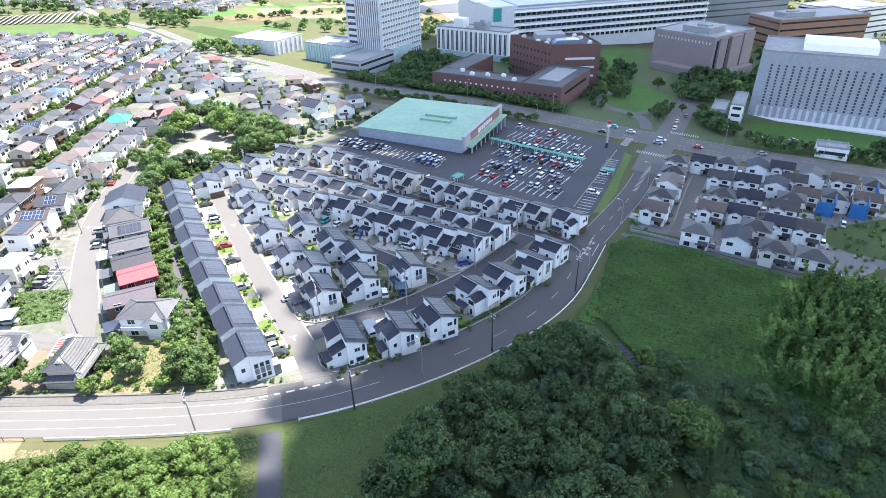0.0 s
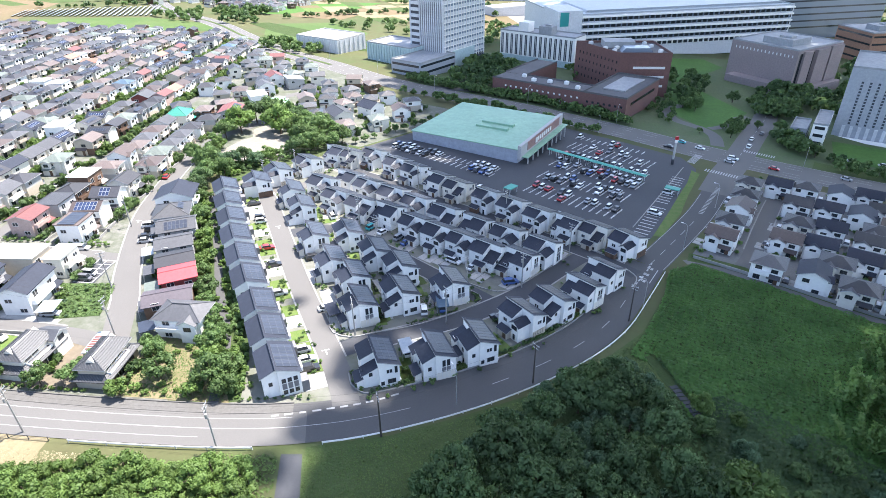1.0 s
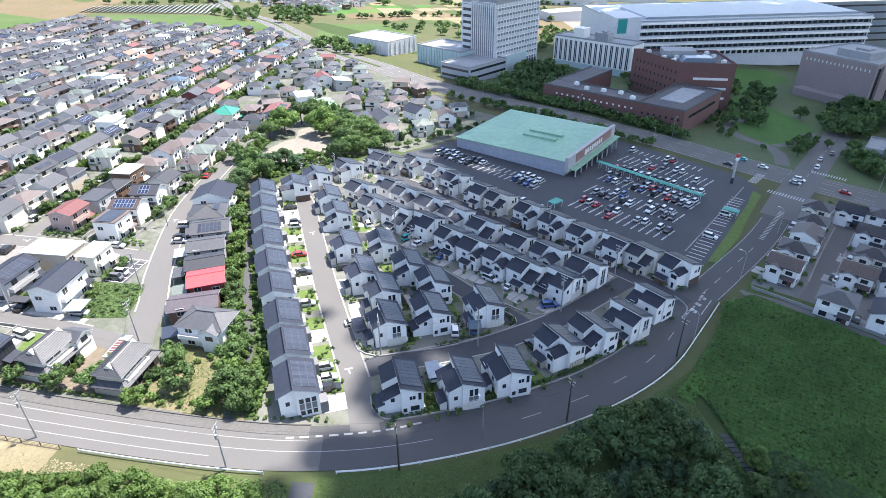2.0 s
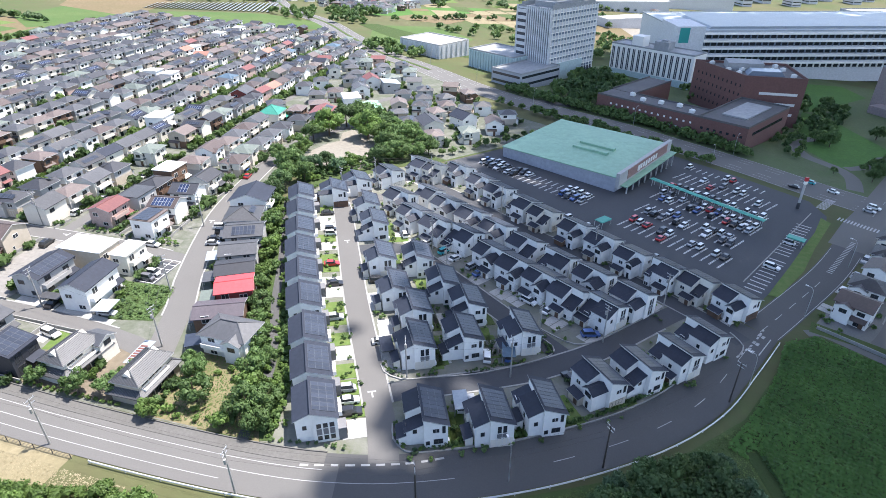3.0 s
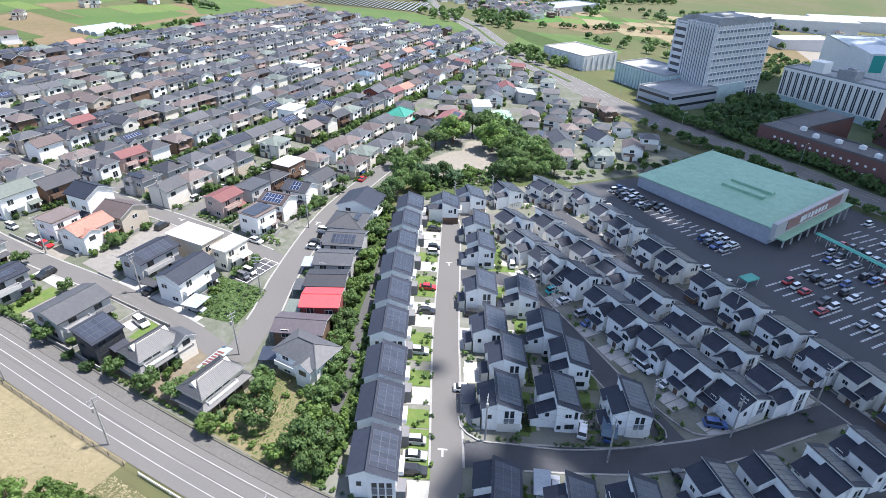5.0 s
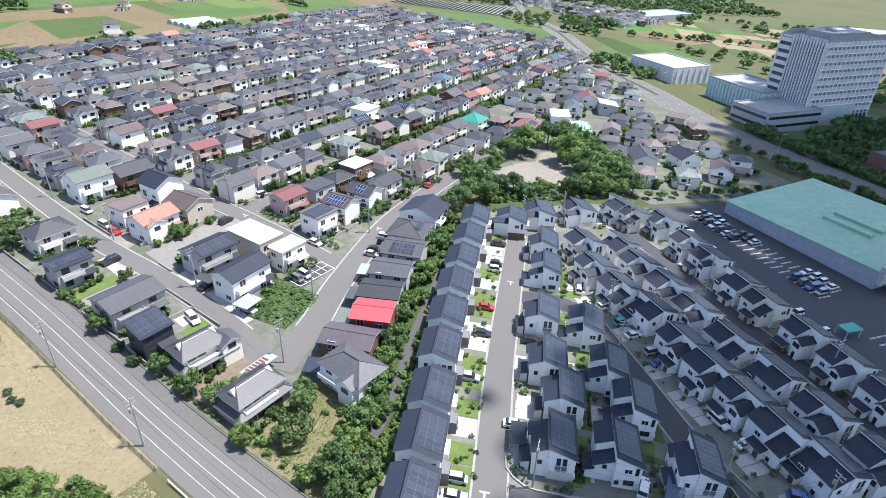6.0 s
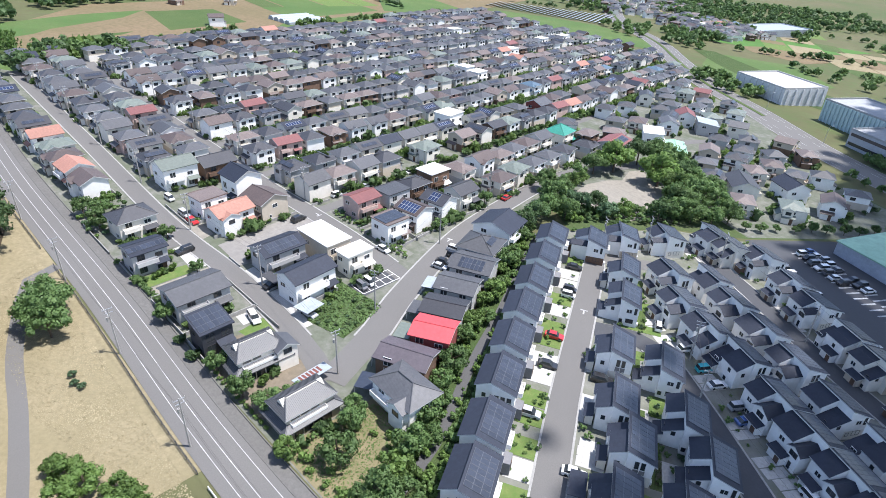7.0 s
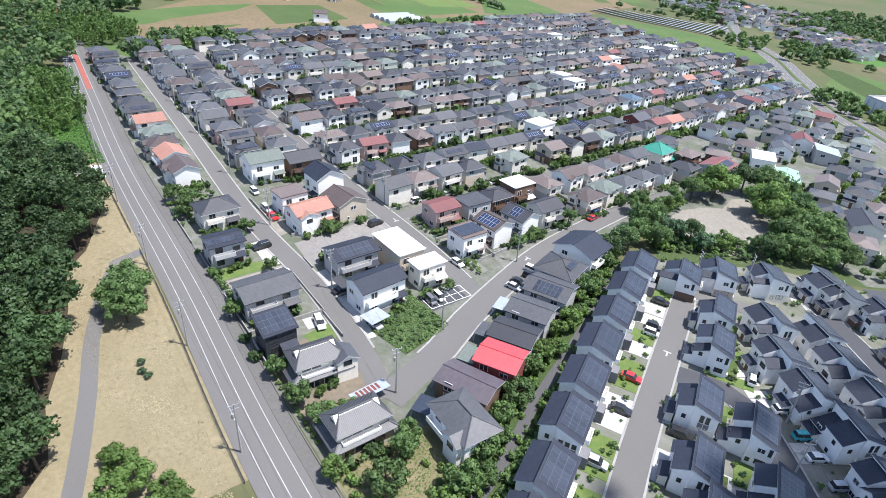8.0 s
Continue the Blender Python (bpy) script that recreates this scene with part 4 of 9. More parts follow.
def suburb_house(seed, w=8.0, d=10.0, h=5.6, kind="gable", pitch=0.42, wall="cream", roof="slate", solar=0, balcony=True, porch=True, windows=8, lean=None, dark=False, blue=False, wing=0.0, front=0.0, skirt=False, apron=0.0, base=None, entry=0.0, veranda=False, annex=None):
    """A two-storey house with its ridge along y."""
    rg = random.Random(seed)
    root = thing("house")
    wm, rm = WALLS[wall], ROOFS[roof]
    rise, ov = w / 2 * pitch, 0.55
    if kind == "gable":
        prof = [(-w / 2, -0.9), (w / 2, -0.9), (w / 2, h), (0, h + rise), (-w / 2, h)]
        part("wall", Build().prism(prof, -d / 2, d / 2).mesh("wall", wm), root)
        b = Build()
        e = ov * pitch
        b.prism([(-w / 2 - ov, h - e), (0, h + rise), (w / 2 + ov, h - e), (w / 2 + ov, h - e + 0.2), (0, h + rise + 0.22), (-w / 2 - ov, h - e + 0.2)], -d / 2 - 0.45, d / 2 + 0.45)
        fine = 100 <= seed < 200
        for k, q in enumerate(b.f):
            if len({round(b.v[c][1], 3) for c in q}) == 1:
                b.m[k] = 1
        if fine:
            b.prism([(-0.18, h + rise + 0.14), (0.18, h + rise + 0.14), (0.1, h + rise + 0.34), (-0.1, h + rise + 0.34)], -d / 2 - 0.45, d / 2 + 0.45)
        if roof == "tile":
            for i in range(int(d / 0.3) + 1):
                y = -d / 2 - 0.2 + i * 0.3
                for sx in (-1, 1):
                    b.tube((sx * (w / 2 + ov), y, h - e + 0.21), (0, y, h + rise + 0.22), 0.075, 0.075, 4, 2)
            for y in (-d / 2 - 0.4, d / 2 + 0.4):
                for sx in (-1, 1):
                    b.tube((sx * (w / 2 + ov), y, h - e + 0.25), (0, y, h + rise + 0.28), 0.17, 0.17, 6)
        part("roof", b.mesh("roof", rm, EAVES, *((TILE_RIB,) if roof == "tile" else ())), root)
    elif kind in ("hip", "irimoya"):
        part("wall", Build().box(-w / 2, -d / 2, -0.9, w / 2, d / 2, h).mesh("wall", wm), root)
        X, Y = w / 2 + ov, d / 2 + ov
        r = max(d / 2 - w / 2 * 0.95, 0.05) if kind == "hip" else d / 2 - 1.6
        zt, ze = h + rise, h - ov * pitch * 0.6
        b = Build()
        for z0, z1, flip in ((ze, zt, 1), (ze - 0.16, zt - 0.16, -1)):
            c = [(-X, -Y, z0), (X, -Y, z0), (X, Y, z0), (-X, Y, z0)]
            a0, a1 = (0, -r, z1), (0, r, z1)
            for q in ([c[0], c[1], a0], [c[1], c[2], a1, a0], [c[2], c[3], a1], [c[3], c[0], a0, a1]):
                b.poly(q[::flip])
        c = [(-X, -Y), (X, -Y), (X, Y), (-X, Y)]
        for i in range(4):
            p, q = c[i], c[(i + 1) % 4]
            b.poly([(*p, ze - 0.16), (*q, ze - 0.16), (*q, ze), (*p, ze)], 1)
        for p in c if 100 <= seed < 200 else ():
            b.tube((p[0] * 0.99, p[1] * 0.99, ze + 0.03), (0, r if p[1] > 0 else -r, zt + 0.06), 0.11, 0.11, 5)
        if roof == "tile":
            for i in range(int(2 * Y / 0.3)):
                y = -Y + 0.2 + i * 0.3
                x1 = 0 if abs(y) <= r else X * (abs(y) - r) / (Y - r)
                z1 = zt - (zt - ze) * x1 / X
                for sx in (-1, 1):
                    b.tube((sx * X, y, ze + 0.02), (sx * x1, y, z1 + 0.02), 0.075, 0.075, 4, 2)
            for i in range(int(2 * X / 0.3)):
                x = -X + 0.2 + i * 0.3
                y1 = r + (Y - r) * abs(x) / X
                z1 = zt - (zt - ze) * abs(x) / X
                for sy in (-1, 1):
                    b.tube((x, sy * Y, ze + 0.02), (x, sy * y1, z1 + 0.02), 0.075, 0.075, 4, 2)
        if 100 <= seed < 200:
            b.tube((0, -r - 0.1, zt + 0.08), (0, r + 0.1, zt + 0.08), 0.16, 0.16, 6)
        part("roof", b.mesh("roof", rm, EAVES, *((TILE_RIB,) if roof == "tile" else ())), root)
    elif kind == "shed":
        part("wall", Build().prism([(-w / 2, -0.9), (w / 2, -0.9), (w / 2, h - 0.5), (-w / 2, h + 0.9)], -d / 2, d / 2).mesh("wall", wm), root)
        b = Build()
        s = -1.4 / w
        slab(b, -w / 2 - 0.4, h + 0.9 - 0.4 * s, w / 2 + 0.4, h - 0.5 + 0.4 * s, -d / 2 - 0.4, d / 2 + 0.4, 0.2)
        part("roof", b.mesh("roof", rm), root)
    else:
        part("wall", Build().box(-w / 2, -d / 2, -0.9, w / 2, d / 2, h + 0.35).mesh("wall", wm), root)
        b = Build().box(-w / 2 - 0.3, -d / 2 - 0.3, h + 0.35, w / 2 + 0.3, d / 2 + 0.3, h + 0.55)
        b.box(-w / 2 - 0.3, -d / 2 - 0.3, h + 0.55, -w / 2 - 0.15, d / 2 + 0.3, h + 0.68).box(w / 2 + 0.15, -d / 2 - 0.3, h + 0.55, w / 2 + 0.3, d / 2 + 0.3, h + 0.68)
        part("roof", b.mesh("roof", rm), root)
    if solar:
        nx = max(1, int((w / 2) / 1.7))
        if kind == "gable":
            panel_grid(root, blue, 0.25, h + rise - 0.25 * pitch, w / 2 + 0.2, h - 0.2 * pitch, 0, nx, int(solar), 0.25)
        elif kind == "shed":
            panel_grid(root, blue, -w / 2 + 0.3, h + 0.85, w / 2 - 0.2, h - 0.47, 0, int(w / 1.75), int(solar), 0.25)
        elif kind == "hip":
            panel_grid(root, blue, 0.8, h + rise - 0.8 * pitch * 0.9, w / 2 - 0.1, h + 0.05, 0, max(1, nx - 1), int(solar), 0.25)
        else:
            panel_grid(root, blue, -w / 2 + 0.6, h + 0.55, w / 2 - 0.6, h + 0.55, 0, int(w / 2), int(solar), 0.15)
    k = "_d" if dark else ""
    spots = [("x+", -d / 4, 3.3, "tall"), ("x+", d / 4, 0.4, "tall"), ("x+", d / 4, 3.5, "wide"), ("y-", -w / 5, 3.6, "wide"), ("x+", -d / 4, 0.6, "tall"),
             ("y-", w / 5, 0.9, "wide"), ("x-", -d / 5, 3.7, "small"), ("x-", d / 5, 1.0, "wide"), ("y+", 0, 3.6, "wide"), ("y+", w / 5, 1.0, "small")]
    if windows <= 7:
        spots = [("x+", -d / 4, 3.0, "tall"), ("x+", d / 4, 3.2, "wide"), ("x+", -d / 4, 0.3, "tall"), ("x+", d / 4, 0.3, "tall"), ("y-", 0, 3.4, "wide"), ("y-", -w / 5, 0.7, "wide"), ("x-", d / 5, 3.4, "wide")]
    for side, u, z, size in spots[:windows]:
        part("window", WIN[size + k], root, face(side, w, d, u, z))
    if balcony:
        y0, y1 = -d / 2 + 0.6, d * rg.uniform(0.0, 0.3)
        b = tray(w / 2 - 0.02, y0, 2.7, w / 2 + 1.2, y1, 3.75)
        part("balcony", b.mesh("balcony", wm), root)
    if porch:
        b = Build()
        slab(b, w / 2 + 1.6, 2.35, w / 2 - 0.002, 2.95, d / 2 - 3.6, d / 2 - 0.2, 0.13)
        part("porch_roof", b.mesh("porch_roof", rm), root)
        part("door", DOOR, root, face("x+", w, d, d / 2 - 1.2, 0.2))
    if wing:
        # a gabled wing that stands out on the garden side
        y0 = -d / 2 + 0.5
        gable_wing(root, w / 2 + wing, 0.0, y0, y0 + d * 0.46, h - 0.5, d * 0.23 * pitch, wm, rm)
    if front:
        # a gabled wing on the road side
        gable_wing(root, d / 2 + front, 0.0, -w / 2 + 0.4, w * 0.02, h - 0.4, w * 0.21 * pitch, wm, rm, turn=-90)
    if entry:
        # a one-storey entrance on the gable side, under a small roof of its own
        x0, x1, y1, y0 = -w / 2 + 0.4, w * 0.12, -d / 2 - 0.045, -d / 2 - entry
        part("entrance", Build().box(x0, y0, -0.8, x1, y1, 2.35).mesh("entrance", wm), root)
        part("door", DOOR, root, pose(x1 - 0.9, y0, 0.15, 0, 0, -90))
        b = Build()
        lo, hi = [(x0 - 0.3, y0 - 0.4, 2.3), (x1 + 0.3, y0 - 0.4, 2.3)], [(x1 + 0.3, y1, 2.95), (x0 - 0.3, y1, 2.95)]
        top = [(x, y, z + 0.14) for x, y, z in lo + hi]
        b.poly(top)
        b.poly((lo + hi)[::-1])
        for i in range(4):
            j = (i + 1) % 4
            b.poly([(lo + hi)[i], (lo + hi)[j], top[j], top[i]])
        part("porch_roof", b.mesh("porch_roof", rm), root)
    if base:
        # lower storey faced in another tone
        part("lower_wall", Build().box(-w / 2 - 0.04, -d / 2 - 0.04, -0.8, w / 2 + 0.04, d / 2 + 0.04, 2.75).mesh("lower_wall", WALLS[base]), root, None, "%s lower storey" % base)
    if apron:
        # a wider lower storey under a ring of sloping roof
        X, Y, U, V = w / 2 + apron, d / 2 + apron, w / 2 - 0.01, d / 2 - 0.01
        part("lower_wall", Build().box(-X + 0.7, -Y + 0.7, -0.8, X - 0.7, Y - 0.7, 2.75).mesh("lower_wall", wm), root)
        b = Build()
        o, n = [(-X, -Y), (X, -Y), (X, Y), (-X, Y)], [(-U, -V), (U, -V), (U, V), (-U, V)]
        for i in range(4):
            j = (i + 1) % 4
            b.poly([(*o[i], 2.5), (*o[j], 2.5), (*n[j], 3.35), (*n[i], 3.35)])
            b.poly([(*o[i], 2.34), (*o[j], 2.34), (*o[j], 2.5), (*o[i], 2.5)])
            b.poly([(*n[i], 3.2), (*n[j], 3.2), (*o[j], 2.34), (*o[i], 2.34)])
            L = math.hypot(n[j][0] - n[i][0], n[j][1] - n[i][1])
            k = int(L / 0.3)
            for q in range(k + 1):
                f = q / k
                px, py = n[i][0] + (n[j][0] - n[i][0]) * f, n[i][1] + (n[j][1] - n[i][1]) * f
                ox, oy = ((0, -1), (1, 0), (0, 1), (-1, 0))[i]
                b.tube((px, py, 3.36), (px + ox * apron, py + oy * apron, 2.52), 0.075, 0.075, 4, 1)
        for i in range(4):
            b.tube((*n[i], 3.4), (*o[i], 2.55), 0.13, 0.13, 6)
        part("skirt_roof", b.mesh("skirt_roof", rm, TILE_RIB), root)
    if veranda:
        # sliding glass along both floors and a long white rail
        n = int((d - 1.6) / 1.9)
        for i in range(n):
            u = -d / 2 + 1.6 + i * 1.9
            part("window", WIN["tall_d"], root, pose(w / 2 + apron - 0.7, u, 0.3))
            if i < n - 1:
                part("window", WIN["wide_d"], root, pose(w / 2, u, 3.75))
        part("balcony", tray(w / 2 - 0.02, -d / 2 + 0.5, 3.0, w / 2 + apron - 0.5, d / 2 - 1.8, 3.55).mesh("balcony", WALLS["white"]), root, None, "long white balcony rail")
        part("gable", Build().prism([(-1.1, h + rise - 0.95), (1.1, h + rise - 0.95), (0, h + rise + 0.1)], -d / 2 + 0.55, d / 2 - 0.55).mesh("gable", WALLS["cream"]), root)
    if annex:
        gable_wing(root, w / 2 + annex[2], 0.0, annex[0], annex[1], h - 0.5, (annex[1] - annex[0]) * 0.25, wm, rm)
    if skirt:
        # an eave over the ground floor on the garden side
        b = Build()
        slab(b, w / 2 + 1.05, 2.5, w / 2 - 0.002, 2.92, -d / 2 + (0.2 if not balcony else d * 0.62), d / 2 - 0.2, 0.13)
        part("skirt_roof", b.mesh("skirt_roof", rm), root)
    if lean:
        # one-storey wing with a skirt roof on the x- side
        L = lean
        part("wall", Build().prism([(-w / 2 - L, -0.9), (-w / 2 - 0.003, -0.9), (-w / 2 - 0.003, 3.3), (-w / 2 - L, 2.6)], -d / 2 + 0.4, d / 2 - 1.0).mesh("wall", wm), root)
        b = Build()
        slab(b, -w / 2 - L - 0.5, 2.45, -w / 2 - 0.004, 3.5, -d / 2 - 0.1, d / 2 - 0.5, 0.16)
        part("skirt_roof", b.mesh("skirt_roof", rm), root)
    return root


GROUP_A = "white houses of the new estate"
GROUP_B = "houses of the old suburb"
est_count = 0


def put_estate(protos, spots, ang, label):
    global est_count
    for i, (x, y) in enumerate(spots):
        p = protos[(i * 2 + est_count) % len(protos)]
        a = ang[i] if isinstance(ang, (list, tuple)) else ang
        retag(copy_thing(p, upright(x, y, a)), label, "house", GROUP_A)
        est_count += 1


ROW_L = [(x - 0.8, y - 0.4) for x, y in ((-36.0, 95.8), (-41.2, 105.6), (-46.3, 115.2), (-52.4, 126.2), (-57.8, 136.6), (-63.3, 147.4), (-68.5, 158.2), (-73.8, 169.4), (-78.8, 180.5))]
MID = [(-58.5, 181.5), (-52.0, 169.8), (-43.8, 151.5), (-34.5, 154.4), (-35.8, 138.3), (-25.0, 144.2), (-28.9, 131.2), (-17.4, 137.3), (-25.2, 119.3), (-16.0, 124.8), (-4.2, 130.6)]
FRONT = [(-17.6, 99.6), (-6.4, 103.0), (2.4, 108.2), (13.2, 118.4), (20.9, 124.8), (29.3, 132.0), (36.2, 141.0)]
ROW_U = [(-50.0, 189.5), (-42.3, 179.2), (-33.8, 174.0), (-25.0, 170.5), (-15.4, 162.5), (-8.4, 157.5), (-0.8, 153.2), (6.0, 148.6), (14.2, 145.2)]
ROW_W = [(-42.5, 196.0), (-34.0, 189.2), (-25.2, 183.6), (-16.5, 177.6), (-7.2, 170.8), (2.2, 164.8), (11.8, 158.8), (21.2, 152.4)]
ROW_V = [(-72.0, 187.5), (-68.0, 197.5), (-60.2, 208.6), (-52.0, 221.0), (-45.5, 218.5), (-37.0, 220.0), (-27.2, 212.0), (-20.2, 206.6), (-11.2, 198.6), (-3.8, 193.0), (6.2, 185.8), (14.2, 179.8), (22.4, 173.8), (30.6, 168.4), (38.6, 164.6), (46.6, 159.4)]
row_l = [estate_house(s, 6.8, dd, lean=False, terrace=True) for s, dd in ((1, 9.2), (2, 10.3), (3, 9.8))]
mids = [estate_house(s, 7.0, 8.8, base_tone=bt, wing=s == 12) for s, bt in ((11, None), (12, "beige"), (13, None), (14, "cream"))]
mids_b = [estate_house(s, 6.8, 8.6, "white", base_tone="beige") for s in (17, 18)]
back = [estate_house(s, 7.9, 8.7, wing=s in (21, 23, 25), base_tone="cream" if s in (24, 22) else None) for s in (21, 22, 23, 24, 25)]
rowv = [estate_house(s, 8.2, 8.2, w, base_tone=bt, wing=s in (31, 33, 35)) for s, w, bt in ((31, "white", "cream"), (32, "cream", "beige"), (33, "white", "beige"), (34, "white", None), (35, "white", "brown"))]
put_estate(row_l, ROW_L, 27, "white terraced new house with a navy roof of solar panels")
put_estate(mids + mids_b, MID, [27, 27, 27, 25, 27, 26, 27, 26, 27, 27, 26], "white new house with navy roof and solar panels")
put_estate(mids, FRONT, [22, 24, 25, 40, 41, 46, 46], "white new house with navy roofs, behind the road's low wall")
put_estate(back, ROW_U, [58, 58, 57, 57, 56, 56, 55, 54, 53], "white new house with navy roofs on the narrow street")
put_estate(back, ROW_W, [58, 57, 57, 56, 55, 54, 54, 53], "white new house with navy roofs, backing onto its neighbour")
put_estate(rowv, ROW_V, [27, 35, 50, 60, 58, 56, 54, 54, 53, 53, 52, 52, 52, 50, 48, 44], "white and cream house with navy roofs beside the car park")

# the second new estate, across the road
RIGHT = [(102.9, 211.9), (96.7, 199.7), (90.4, 188.6), (83.3, 177.6), (76.7, 166.8), (112.4, 194.6), (105, 178.4), (95.8, 166.6), (83.6, 150.6), (121.2, 191.6), (113.8, 176.2), (132, 205), (129.4, 187), (142.2, 205), (104.6, 164.2), (93.4, 145.8),
         (121, 167.6), (112.4, 155.8), (101.6, 139.2), (135.4, 178.6), (119.2, 152), (110.2, 134.2), (149, 197), (158, 191.6), (167, 187.2), (144.6, 176.6), (154.6, 174.4), (113.6, 211.6), (122.4, 209.8), (103.2, 152.6), (127.6, 174.4), (139, 192)]
right_protos = [suburb_house(s, 7.0, 8.0, 5.5, k, 0.42, w, r, wing=1.1 if s != 44 else 0.0, balcony=bl, windows=10, dark=True, skirt=not bl) for s, k, w, r, bl in (
    (41, "hip", "white", "dark", False), (42, "gable", "white", "navy", True), (43, "gable", "white", "dark", True), (44, "hip", "white", "slate", True), (45, "hip", "cream", "dark", False), (46, "gable", "white", "brown", False))]
rr = random.Random(5)
for i, (x, y) in enumerate(RIGHT):
    p = right_protos[0 if i < 4 and i % 2 else rr.randrange(6)]
    retag(copy_thing(p, upright(x, y, (237 if rr.random() < 0.75 else -33) + rr.uniform(-3, 3))), "small new pale house with a dark roof, tightly packed", "house", "houses of the second new estate")
for p in row_l + mids + mids_b + back + rowv + right_protos:
    remove_thing(p)

